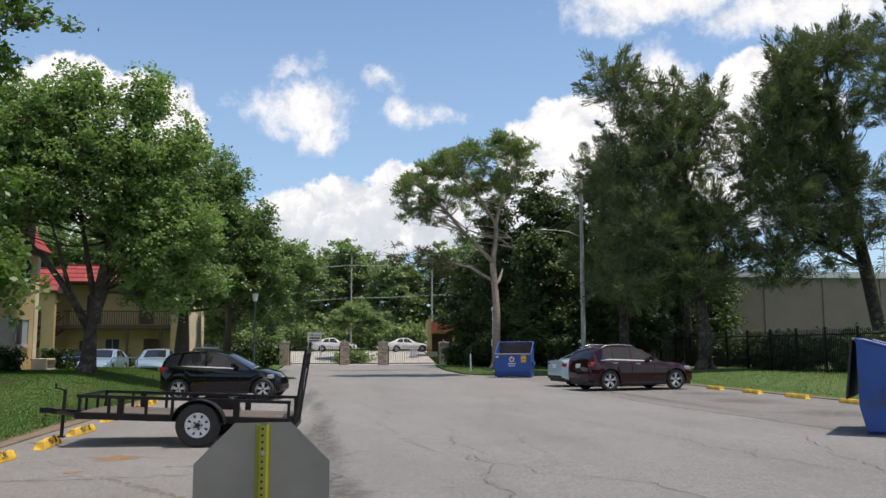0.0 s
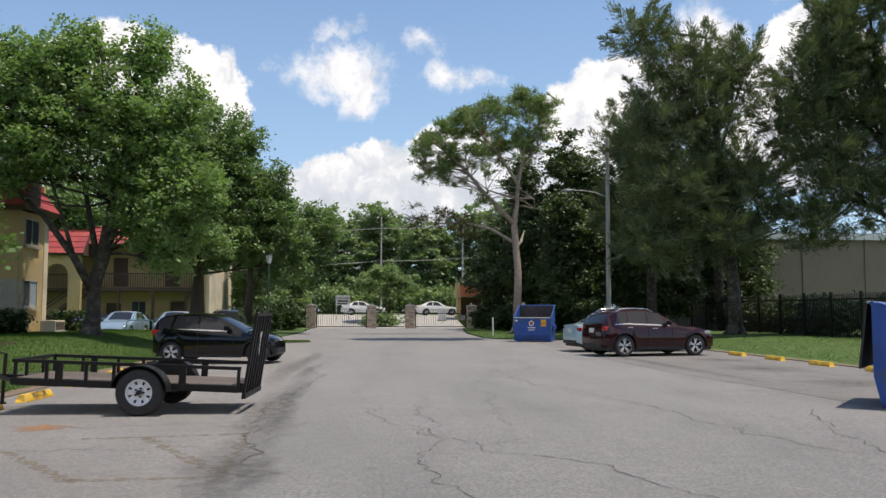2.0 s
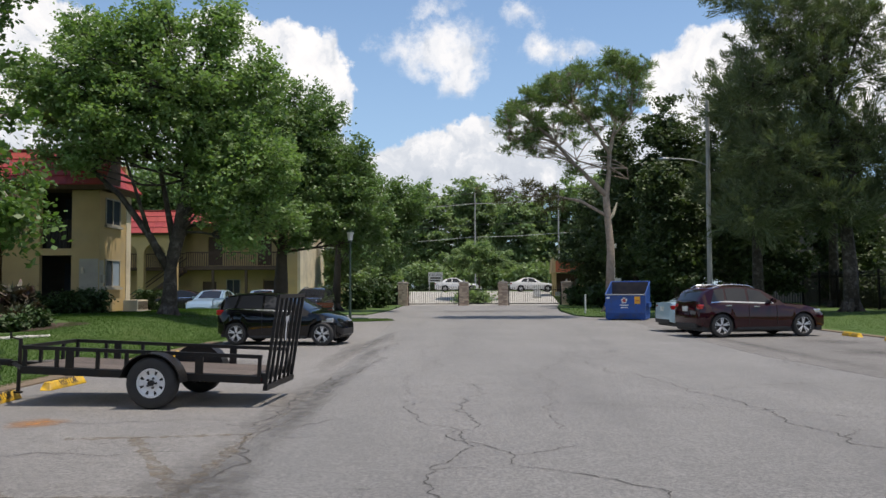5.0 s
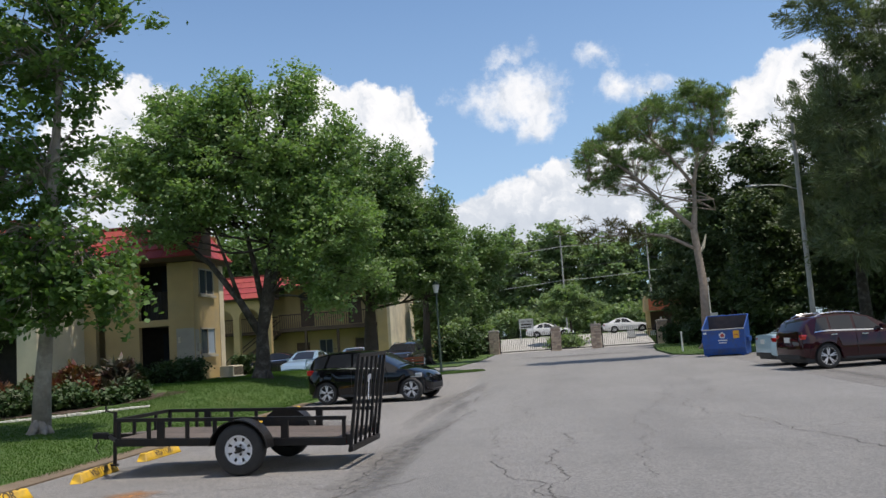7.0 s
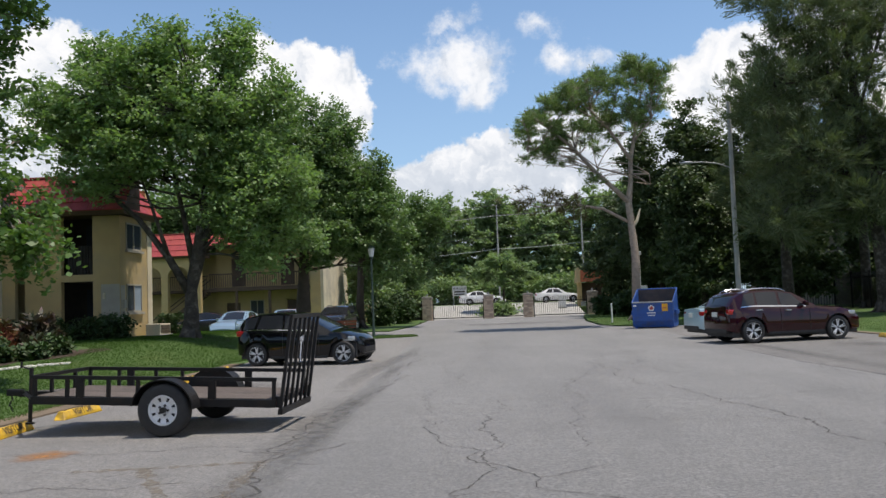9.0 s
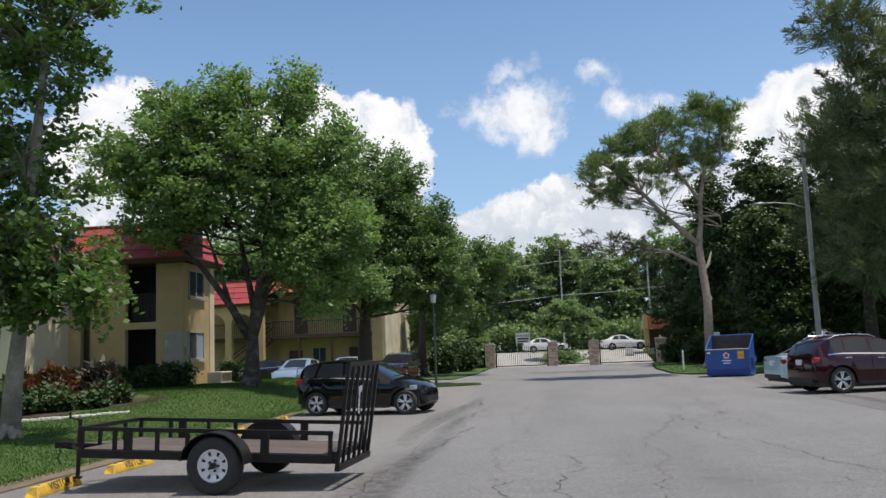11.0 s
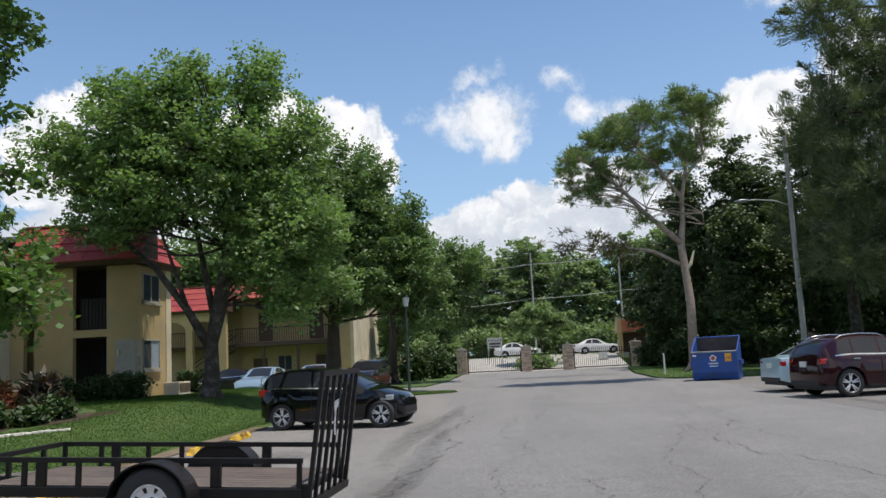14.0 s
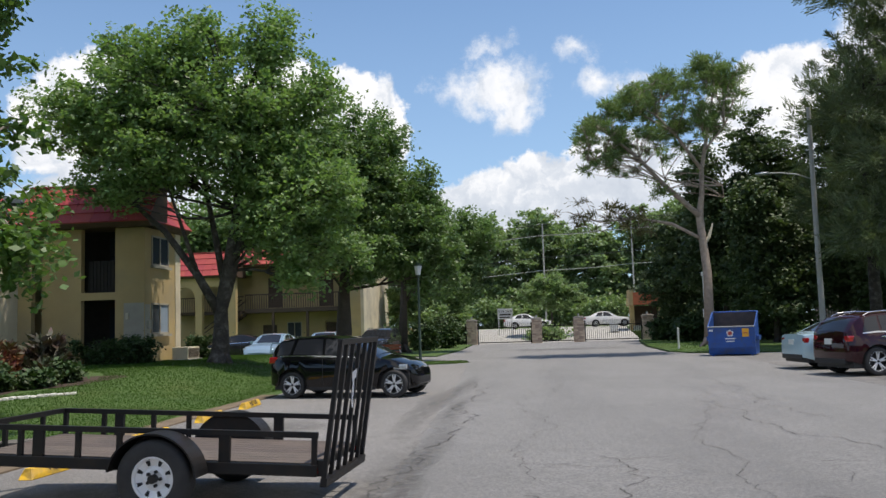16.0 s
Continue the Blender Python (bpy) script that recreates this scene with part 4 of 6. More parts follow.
SUV = dict(blunt=0.76, W=1.89, wb=2.78, r=0.365, x0=-0.76, x1=3.62, sill=0.28, tuck=0.76, belt=[(-0.76, 0.8), (-0.71, 1.04), (0, 1.1), (1.4, 1.05), (2.0, 1.04), (2.9, 0.97), (3.35, 0.86), (3.55, 0.7), (3.62, 0.5)],
           roof=[(-0.73, 1.06), (-0.5, 1.36), (-0.32, 1.48), (0.05, 1.55), (0.5, 1.57), (1.0, 1.54), (1.4, 1.46), (2.1, 1.05)], glass=[(-0.35, 0.1, -0.2, 0.12), (0.17, 0.85, 0.17, 0.85), (0.93, 1.75, 0.93, 1.36)],
           chrome=(-0.36, 1.75), handles=(0.2, 1.15), seams=(0.9, 1.85), mirror=1.66, tail=(-0.67, 0.95), head=(3.32, 0.8), ws=(1.38, 2.05), rw=(-0.7, -0.42), plate=0.8, rails=(-0.2, 1.2), bright=True)
SEDAN = dict(W=1.82, wb=2.775, r=0.33, x0=-1.1, x1=3.74, sill=0.24, tuck=0.74, belt=[(-1.1, 0.7), (-1.04, 0.98), (-0.3, 1.04), (0.3, 1.0), (1.8, 0.95), (2.2, 0.94), (3.1, 0.83), (3.55, 0.7), (3.74, 0.5)],
             roof=[(-0.55, 1.03), (0.0, 1.3), (0.45, 1.43), (0.95, 1.46), (1.35, 1.39), (2.15, 0.95)], glass=[(0.0, 0.68, 0.25, 0.7), (0.75, 1.75, 0.76, 1.32)], chrome=(0.0, 1.7), handles=(0.25, 1.05), seams=(0.72, 1.85), mirror=1.7,
             tail=(-1.0, 0.85), head=(3.35, 0.72), ws=(1.36, 2.1), rw=(-0.5, 0.15), plate=0.72)

car("hatchback_car", pose(-3.93, 26.7, 0.004, 0, 0, -10.0), "black five-door hatchback parked nose to the drive", M_BLACKCAR, HATCH, M_ALLOY, 5)
car("suv_car", pose(10.0, 29.55, 0.004, 0, 0, 13.0), "dark maroon family SUV with roof rails, parked in a bay", M_MAROON, SUV, M_ALLOY, 5)
car("sedan_car", pose(10.35, 32.7, 0.004, 0, 0, 8.0), "pale blue sedan parked beside the maroon SUV", M_LBLUE, SEDAN, M_ALLOY, 6)
car("sedan_car", pose(-12.3, 52.4, 0.0, 0, 0, -92.0), "silver blue sedan parked facing the lawn", M_SILVER, SEDAN, M_ALLOY, 6)
car("sedan_car", pose(-9.5, 52.6, 0.0, 0, 0, -88.0), "silver sedan parked facing the lawn", M_SILVER, SEDAN, M_ALLOY, 6)
car("sedan_car", pose(-14.8, 55.8, 0.0, 0, 0, -175.0), "dark charcoal sedan beside the yellow building", M_DARKCAR, SEDAN, M_ALLOY, 6)
car("suv_car", pose(-6.9, 55.3, 0.0, 0, 0, -96.0), "black SUV parked at the building's end", M_DARKCAR, SUV, M_ALLOY, 5)
car("sedan_car", pose(0.1, 90.8, rise(90.8) + 0.01, 0, 0, 0), "white sedan on the street beyond the gate", M_WHITECAR, SEDAN, M_ALLOY, 6)
car("sedan_car", pose(7.9, 90.6, rise(90.6) + 0.01, 0, 0, 2), "white sedan on the street beyond the gate", M_WHITECAR, SEDAN, M_ALLOY, 6)


# ---- dumpsters ----
def dumpster(m, label, lid, H1=1.82):
    ob = thing("dumpster", m, label, "dumpster", "dumpsters")
    W, D, H0, t = 1.85, 1.65, 1.2, 0.03
    side = [(0.12, 0.06), (D - 0.1, 0.06), (D, 0.5), (D, H1), (D - 0.12, H1), (0.0, H0), (0.0, 0.35)]
    for x in (0, W - t):
        b = bmesh.new()
        prism(b, [(y, z) for y, z in side], x, x + t, "YZ")
        part("side_panel", b, M_DUMP, ob)
    b = bmesh.new()
    prism(b, [(0.12, 0.06), (0.0, 0.35), (0.0, H0), (t, H0), (t, 0.36), (0.12 + t, 0.09)], t, W - t, "YZ")
    part("front_panel", b, M_DUMP, ob)
    b = bmesh.new()
    prism(b, [(D - 0.1, 0.06), (D, 0.5), (D, H1), (D - t, H1), (D - t, 0.5), (D - 0.1 - t, 0.09)], t, W - t, "YZ")
    part("rear_panel", b, M_DUMP, ob)
    part("inner_lining", boxes((t, W - t, D - t - 0.012, D - t - 0.002, 0.5, H1 - 0.02)), M_DUMPIN, ob)
    part("floor_panel", boxes((t, W - t, 0.14, D - 0.12, 0.06, 0.09)), M_DUMPIN, ob)
    for x in (0, W):
        b = bmesh.new()
        rod(b, (x, 0.0, H0), (x, D - 0.1, H1), 0.03, None, 6)
        part("side_rim", b, M_DUMP, ob)
        s = -1 if x == 0 else 1
        part("lift_sleeve", boxes((x + s * 0.002, x + s * 0.12, 0.35, 1.25, 0.62, 0.82), bevel=0.015), M_DUMP, ob)
    part("front_rim", rod(bmesh.new(), (0, 0, H0), (W, 0, H0), 0.03, None, 6), M_GALV, ob)
    part("rear_rim", rod(bmesh.new(), (0, D, H1), (W, D, H1), 0.035, None, 6), M_DUMP, ob)
    for x in (0.1, W - 0.2):
        part("skid", boxes((x, x + 0.1, 0.1, D - 0.1, 0.0, 0.06)), M_DUMP, ob)
    if lid:
        for k in (0, 1):
            b = boxes((0.05 + k * 0.9, 0.92 + k * 0.9, D + 0.06, D + 0.1, H1 - 1.05, H1 + 0.03), bevel=0.012)
            for v in b.verts:
                v.co.y += (H1 - v.co.z) * 0.12
            part("hanging_lid", b, M_TRIMBLK, ob)
        part("lid_hinge", rod(bmesh.new(), (0, D + 0.05, H1 + 0.02), (W, D + 0.05, H1 + 0.02), 0.02), M_GALV, ob)
    # front decals: a flower-like badge, two bars of small print, a warning sticker
    b = bmesh.new()
    for k in range(5):
        a = 2 * math.pi * k / 5 + 1.57
        bmesh.ops.create_circle(b, cap_ends=True, segments=14, radius=0.062, matrix=pose(0.88 + 0.085 * math.cos(a), -0.004, 0.93 + 0.085 * math.sin(a), 90))
    part("badge_petals", b, M_WHITEPAINT, ob)
    b = bmesh.new()
    bmesh.ops.create_circle(b, cap_ends=True, segments=20, radius=0.085, matrix=pose(0.88, -0.007, 0.93, 90))
    part("badge_centre", b, M_REDDECAL, ob)
    part("print_bar", boxes((0.68, 1.08, -0.004, 0.0, 0.69, 0.735)), M_WHITEPAINT, ob)
    part("print_bar", boxes((0.72, 1.05, -0.004, 0.0, 0.58, 0.62)), M_WHITEPAINT, ob)
    part("warning_sticker", boxes((1.36, 1.62, -0.005, 0.0, 0.78, 1.12)), M_ORANGEDECAL, ob)
    part("sticker_bar", boxes((1.41, 1.57, -0.007, -0.005, 0.92, 0.96)), M_REDDECAL, ob)
    part("side_label", boxes((0.05, 0.2, -0.005, 0.0, 1.02, 1.1)), M_WHITEPAINT, ob)
    return ob


dumpster(pose(8.93, 42.75, 0, 0, 0, -20), "blue steel dumpster, open, beside the grass verge", False)
dumpster(pose(10.81, 12.6, 0.004, 0, 0, 50), "blue steel dumpster with black lid hanging behind", True, 1.66)
b = bmesh.new()
bmesh.ops.create_icosphere(b, subdivisions=2, radius=0.32)
for v in b.verts:
    v.co *= 1 + 0.2 * noise.noise(v.co * 4)
    v.co.z *= 0.6
bag = part("rubbish_bag", b, M_TRIMBLK)
bag.location = (9.85, 43.4, 0.28)
tagged(bag, "black rubbish bag lying in the dumpster", "rubbish bag")

# ---- stop sign seen from behind ----
sign = thing("road_sign", pose(-0.098, 3.437, 0, 0, 0, 3), "back of an eight-sided aluminium sign on a green post", "road sign")
b = bmesh.new()
R8 = 0.281 / math.cos(math.pi / 8)
prism(b, [(R8 * math.cos(math.pi / 8 + k * math.pi / 4), 0.943 + R8 * math.sin(math.pi / 8 + k * math.pi / 4)) for k in range(8)], 0.0, 0.004, "XZ")
part("sign_plate", b, M_SIGNBACK, sign)
b = bmesh.new()
prism(b, [(-0.033, -0.004), (-0.024, -0.004), (-0.014, -0.036), (0.014, -0.036), (0.024, -0.004), (0.033, -0.004), (0.033, -0.001), (0.022, -0.001), (0.012, -0.033), (-0.012, -0.033), (-0.022, -0.001), (-0.033, -0.001)], -0.1, 1.217, "XY")
post = part("post", b, M_UPOST, sign)
b = bmesh.new()
for k in range(44):
    rod(b, (-0.002, -0.0365, 0.04 + k * 0.027), (-0.002, -0.0375, 0.04 + k * 0.027), 0.0055, None, 8)
part("hole_row", b, M_HOLE, post)
for z in (0.76, 1.1):
    part("bolt", rod(bmesh.new(), (0, -0.036, z), (0, -0.046, z), 0.009, None, 6), M_GALV, sign)

# ---- lamp post, utility pole ----
lamp = thing("street_lamp", pose(-3.24, 42.95, 0.05), "dark green post-top lamp with a frosted lantern", "street lamp")
part("pole", tube(bmesh.new(), [(0, 0, 0), (0, 0, 0.5), (0, 0, 2), (0, 0, 3.75)], [0.075, 0.06, 0.055, 0.045], 14), M_LAMPGREEN, lamp)
part("base_flange", rod(bmesh.new(), (0, 0, 0), (0, 0, 0.06), 0.13), M_LAMPGREEN, lamp)
part("lantern_glass", tube(bmesh.new(), [(0, 0, 3.8), (0, 0, 4.2)], [0.1, 0.17], 8), M_LAMPGLASS, lamp)
part("lantern_collar", rod(bmesh.new(), (0, 0, 3.72), (0, 0, 3.81), 0.07, 0.105), M_LAMPGREEN, lamp)
part("lantern_cap", tube(bmesh.new(), [(0, 0, 4.2), (0, 0, 4.23), (0, 0, 4.36), (0, 0, 4.42)], [0.19, 0.19, 0.06, 0.03], 8), M_LAMPGREEN, lamp)
up = thing("utility_pole", pose(15.5, 48.5, 0.0), "grey wooden utility pole with a street light arm", "utility pole")
part("pole", tube(bmesh.new(), [(0, 0, 0), (0, 0, 6), (0.03, 0, 11.7)], [0.145, 0.125, 0.1], 14), M_POLEWOOD, up)
part("lamp_arm", tube(bmesh.new(), [(0, 0, 8.15), (-0.8, -0.1, 8.42), (-1.6, -0.2, 8.5), (-2.2, -0.25, 8.5)], [0.035] * 4, 8), M_GALV, up)
b = bmesh.new()
bmesh.ops.create_icosphere(b, subdivisions=3, radius=1.0)
for v in b.verts:
    v.co = Vector((v.co.x * 0.38, v.co.y * 0.16, v.co.z * (0.1 if v.co.z > 0 else 0.08)))
hd = part("lamp_head", b, M_GALV, up, smooth=True)
hd.location = (-2.4, -0.27, 8.47)
for z in (9.6, 10.4, 11.0, 11.5):
    part("insulator", rod(bmesh.new(), (-0.22, 0, z), (-0.1, 0, z), 0.05, 0.03, 8), M_WHITEPAINT, up)
part("bracket", tube(bmesh.new(), [(0.1, 0, 9.0), (0.35, 0, 9.1), (0.35, 0, 9.5), (0.12, 0, 9.55)], [0.02] * 4, 6), M_BLACKSTEEL, up)


def wire(a, c, sag, material, thick_=0.016, label="thin dark overhead cable between poles"):
    a, c = Vector(a), Vector(c)
    pts = [a.lerp(c, i / 24) - Vector((0, 0, sag * 4 * (i / 24) * (1 - i / 24))) for i in range(25)]
    return tagged(part("overhead_cable", tube(bmesh.new(), pts, [thick_] * 25, 5), material), label, "cable")


wire((15.6, 48.4, 8.9), (38, 36, 10.5), 0.6, M_WIRE)
SP = [(-48, 9.9), (3.3, 12.2), (12.6, 12.6), (70, 15.1)]
for x, z in SP:
    sp = thing("utility_pole", pose(x, 96.6, 0), "slim grey street pole carrying cables", "utility pole")
    part("pole", tube(bmesh.new(), [(0, 0, 0), (0, 0, z)], [0.1, 0.07], 10), M_POLEWOOD, sp)
    part("crossarm", boxes((-0.06, 0.06, -0.5, 0.5, z - 1.4, z - 1.25)), M_POLEWOOD, sp)
for (xa, za), (xb, zb) in zip(SP, SP[1:]):
    for dy, dz, mt in ((0.1, -5.0, M_PALEWIRE), (0.1, -3.6, M_WIRE), (0.4, -1.24, M_PALEWIRE), (-0.4, -1.24, M_WIRE), (0.0, -0.1, M_WIRE)):
        wire((xa, 96.6 + dy, za + dz), (xb, 96.6 + dy, zb + dz), 0.1 if xb == 12.6 else 0.5, mt, 0.03)

# ---- entrance gate ----
def stone_pillar(x, y):
    ob = thing("gate_pillar", pose(x, y, 0), "square pillar of stacked brown ledge stone with a pale cap", "gate pillar", "gate pillars")
    r = random.Random(int(x * 10))
    part("core", boxes((-0.36, 0.36, -0.36, 0.36, -0.1, 1.92)), M_STONECAP, ob)
    part("cap", boxes((-0.46, 0.46, -0.46, 0.46, 1.92, 2.02), (-0.36, 0.36, -0.36, 0.36, 2.02, 2.08), bevel=0.02), M_STONECAP, ob)
    part("finial", rod(bmesh.new(), (0, 0, 2.08), (0, 0, 2.28), 0.09, 0.07, 10), M_GALV, ob)
    z = 0.0
    while z < 1.9:
        h = min(r.uniform(0.09, 0.17), 1.92 - z)
        for face in range(4):
            u = -0.42
            while u < 0.4:
                w = min(r.uniform(0.18, 0.42), 0.42 - u)
                o = r.uniform(0.03, 0.065)
                b = boxes((u + 0.006, u + w - 0.006, -0.36 - o, -0.352, z + 0.006, z + h - 0.006))
                st = part("stone", b, M_STONE, ob)
                st.matrix_local = pose(0, 0, 0, 0, 0, 90 * face)
                u += w
        z += h
    return ob


PIL = [-3.2, 2.1, 5.5, 11.0]
for x in PIL:
    stone_pillar(x, 76)


def railing(name, a, b_, z0, z1, pitch, label, cat, post_every=0.0, curve=0.0, bar=0.018, spear=False):
    """Steel picket fence between two points."""
    a, b_ = Vector((*a, 0)), Vector((*b_, 0))
    d = (b_ - a).length
    ang = math.degrees(math.atan2(b_.y - a.y, b_.x - a.x))
    ob = thing(name, pose(a.x, a.y, 0, 0, 0, ang), label, cat)
    part("rail", boxes((0, d, -0.03, 0.03, z0, z0 + 0.08)), M_BLACKSTEEL, ob)
    part("rail", boxes((0, d, -0.03, 0.03, z1 - 0.25, z1 - 0.19)), M_BLACKSTEEL, ob)
    n = round(d / pitch)
    me = None
    for i in range(n + 1):
        x = d * i / n
        top = z1 + curve * (1 - (2 * i / n - 1) ** 2)
        if me is None or curve:
            pb = boxes((-bar / 2, bar / 2, -bar / 2, bar / 2, z0, top))
            if spear:
                rod(pb, (0, 0, top), (0, 0, top + 0.09), bar * 0.9, 0.002, 4)
            o = part("picket", pb, M_BLACKSTEEL, ob)
            me = o.data
        else:
            o = new("picket", me)
            o.parent = ob
        o.location = (x, 0, 0)
    if post_every:
        k = round(d / post_every)
        for i in range(k + 1):
            p = part("post", boxes((-0.05, 0.05, -0.05, 0.05, -0.1, z1 + 0.1), (-0.065, 0.065, -0.065, 0.065, z1 + 0.1, z1 + 0.14)), M_BLACKSTEEL, ob)
            p.location = (d * i / k, 0, 0)
    return ob


railing("entrance_gate", (PIL[0] + 0.5, 76), (PIL[1] - 0.45, 76), 0.1, 1.55, 0.16, "black steel picket drive gate, closed", "gate", 5, 0.25, 0.03)
railing("entrance_gate", (PIL[2] + 0.5, 76), (PIL[3] - 0.5, 76), 0.1, 1.55, 0.16, "black steel picket drive gate, closed", "gate", 5, 0.2, 0.03)
railing("gate_fence", (PIL[1] + 0.45, 76), (PIL[2] - 0.45, 76), 0.1, 1.6, 0.14, "black steel picket fence between gate pillars", "fence", 0, 0, 0.022)
railing("gate_fence", (-9.5, 76), (PIL[0] - 0.5, 76), 0.1, 1.6, 0.14, "black steel picket fence beside the gate", "fence", 2.4, 0, 0.022)
railing("perimeter_fence", (24.2, 20), (24.2, 58), 0.2, 2.35, 0.14, "tall black steel picket fence along the trees", "fence", 2.5, 0, 0.026, True)
railing("perimeter_fence", (24.2, 58), (11.5, 77), 0.2, 2.2, 0.2, "tall black steel picket fence under the trees", "fence", 2.5, 0, 0.026)
for nm, x, y, h, lab in (("gate_keypad", 9.0, 83, 1.2, "pale grey metal gate keypad box on a stand"), ("utility_box", 11.2, 84, 1.1, "dark grey roadside utility box")):
    ob = thing(nm, pose(x, y, rise(y) if x < 10.6 else 0.02), lab, "utility box")
    part("cabinet", boxes((-0.35, 0.35, -0.25, 0.25, 0.1, h), bevel=0.03), M_WHITEPAINT if nm == "gate_keypad" else M_GALV, ob)
    part("plinth", boxes((-0.4, 0.4, -0.3, 0.3, -0.05, 0.1)), M_CONCRETE, ob)

# for-sale board on the verge beyond the gate
fs = thing("sale_sign", pose(-0.65, 83.5, rise(83.5)), "white sale board with dark lettering on two posts", "sign")
part("board", boxes((-0.68, 0.68, -0.02, 0.02, 1.45, 2.4), bevel=0.005), M_WHITEPAINT, fs)
for x in (-0.6, 0.6):
    part("post", boxes((x - 0.04, x + 0.04, 0.02, 0.09, -0.1, 2.35)), M_WHITEPAINT, fs)
words("FOR SALE", 0.28, M_DARKLETTER, fs, pose(0, -0.024, 2.14, 90))
part("print_bar", boxes((-0.5, 0.5, -0.024, -0.02, 1.78, 1.92), (-0.52, 0.42, -0.024, -0.02, 1.55, 1.66)), M_DARKLETTER, fs)

# tiled entrance shelters either side of the gate
def shelter(x, y, w, label):
    ob = thing("entrance_shelter", pose(x, y, 0), label, "shelter")
    for px in (-w / 2, w / 2):
        part("pier", boxes((px - 0.2, px + 0.2, -0.3, 0.3, -0.1, 3.0), bevel=0.02), M_STUCCO, ob)
    part("back_wall", boxes((-w / 2 + 0.2, w / 2 - 0.2, 0.9, 1.1, -0.1, 2.9)), M_BROWNWOOD, ob)
    b = bmesh.new()
    prism(b, [(-w / 2 - 0.3, 3.0), (w / 2 + 0.5, 3.0), (w / 2 + 0.3, 4.1), (-w / 2 + 0.1, 4.1)], -0.6, 1.3, "XZ")
    part("roof", b, M_CLAY, ob)
    b = bmesh.new()
    prism(b, [(-w / 2 - 0.32, 2.9), (-w / 2 + 0.08, 2.9), (-w / 2 + 0.08, 4.35), (-w / 2 - 0.2, 4.35)], -0.7, 1.35, "XZ")
    part("gable_wall", b, M_STUCCO, ob)
    return ob


shelter(12.1, 84.5, 2.6, "yellow stucco shelter with red clay roof")
shelter(-7.9, 84.5, 1.6, "yellow stucco shelter with red clay roof")
bp = thing("bollard", pose(9.2, 51.5, 0.05), "white plastic marker post in the grass", "bollard")
part("post", rod(bmesh.new(), (0, 0, 0), (0, 0, 1.05), 0.05, 0.045), M_WHITEPAINT, bp)
part("cap", rod(bmesh.new(), (0, 0, 1.05), (0, 0, 1.1), 0.055, 0.03), M_WHITEPAINT, bp)
cb_ = thing("camera_post", pose(12.35, 60, 0.05), "white slim post with a small white box", "post")
part("pole", rod(bmesh.new(), (0, 0, 0), (0, 0, 4.2), 0.05), M_WHITEPAINT, cb_)
part("box", boxes((-0.1, 0.45, -0.15, 0.15, 1.6, 2.1), bevel=0.02), M_WHITEPAINT, cb_)
part("lamp", boxes((-0.12, 0.12, -0.3, 0.1, 4.15, 4.4), bevel=0.03), M_WHITEPAINT, cb_)
be = thing("bench", pose(-5.6, 46.6, 0.0, 0, 0, -8), "low red slatted wooden bench", "bench")
for k in range(4):
    part("slat", boxes((-0.9, 0.9, -0.25 + k * 0.13, -0.15 + k * 0.13, 0.42, 0.46)), M_CLAY, be)
for k in range(2):
    part("back_slat", boxes((-0.9, 0.9, 0.28, 0.32, 0.55 + k * 0.14, 0.65 + k * 0.14)), M_CLAY, be)
for x in (-0.7, 0.7):
    part("leg", boxes((x - 0.04, x + 0.04, -0.22, 0.32, 0.0, 0.42)), M_BLACKSTEEL, be)
# low hoop rail at the lot edge
hr = bmesh.new()
tube(hr, [(0, 0, 0), (0, 0, 0.85), (0.08, 0, 0.95), (1.2, 0, 0.95), (1.28, 0, 0.85), (1.28, 0, 0)], [0.03] * 6, 8)
hp = part("hoop_rail", hr, M_LBLUE)
hp.location = (-10.4, 44.6, 0.1)
tagged(hp, "pale blue steel hoop rail at the lawn edge", "hoop rail")

# ---- buildings ----
def wall_boxes(bm, u0, u1, z0, z1, holes, place):
    """Wall rectangle with rectangular holes (ua, ub, za, zb); place(u0, u1, z0, z1) gives a box."""
    us = sorted({u0, u1, *[h[0] for h in holes], *[h[1] for h in holes]})
    zs = sorted({z0, z1, *[h[2] for h in holes], *[h[3] for h in holes]})
    for a, b_ in zip(us, us[1:]):
        for c, d in zip(zs, zs[1:]):
            um, zm = (a + b_) / 2, (c + d) / 2
            if not any(h[0] < um < h[1] and h[2] < zm < h[3] for h in holes):
                box(bm, *place(a, b_, c, d))
    bmesh.ops.remove_doubles(bm, verts=bm.verts, dist=1e-4)
    return bm


def window_unit(parent, m, w, h, blind=True):
    """Slider window at m: x across, y out of the wall is -y, centre of the opening."""
    fr = part("window", boxes((-w / 2, w / 2, -0.03, 0.05, -h / 2, -h / 2 + 0.05), (-w / 2, w / 2, -0.03, 0.05, h / 2 - 0.05, h / 2), (-w / 2, -w / 2 + 0.05, -0.03, 0.05, -h / 2, h / 2), (w / 2 - 0.05, w / 2, -0.03, 0.05, -h / 2, h / 2), (-0.025, 0.025, -0.02, 0.05, -h / 2, h / 2)), M_GREYSTUCCO, parent)
    fr.matrix_local = m
    part("pane", boxes((-w / 2 + 0.05, -0.025, 0.01, 0.02, -h / 2 + 0.05, h / 2 - 0.05)), M_WINGLASS, fr)
    part("pane", boxes((0.025, w / 2 - 0.05, 0.0, 0.01, -h / 2 + 0.05, h / 2 - 0.05)), M_WINGLASS if not blind else M_BLIND, fr)
    part("sill", boxes((-w / 2 - 0.06, w / 2 + 0.06, -0.1, 0.0, -h / 2 - 0.09, -h / 2 - 0.005)), M_GREYSTUCCO, fr)
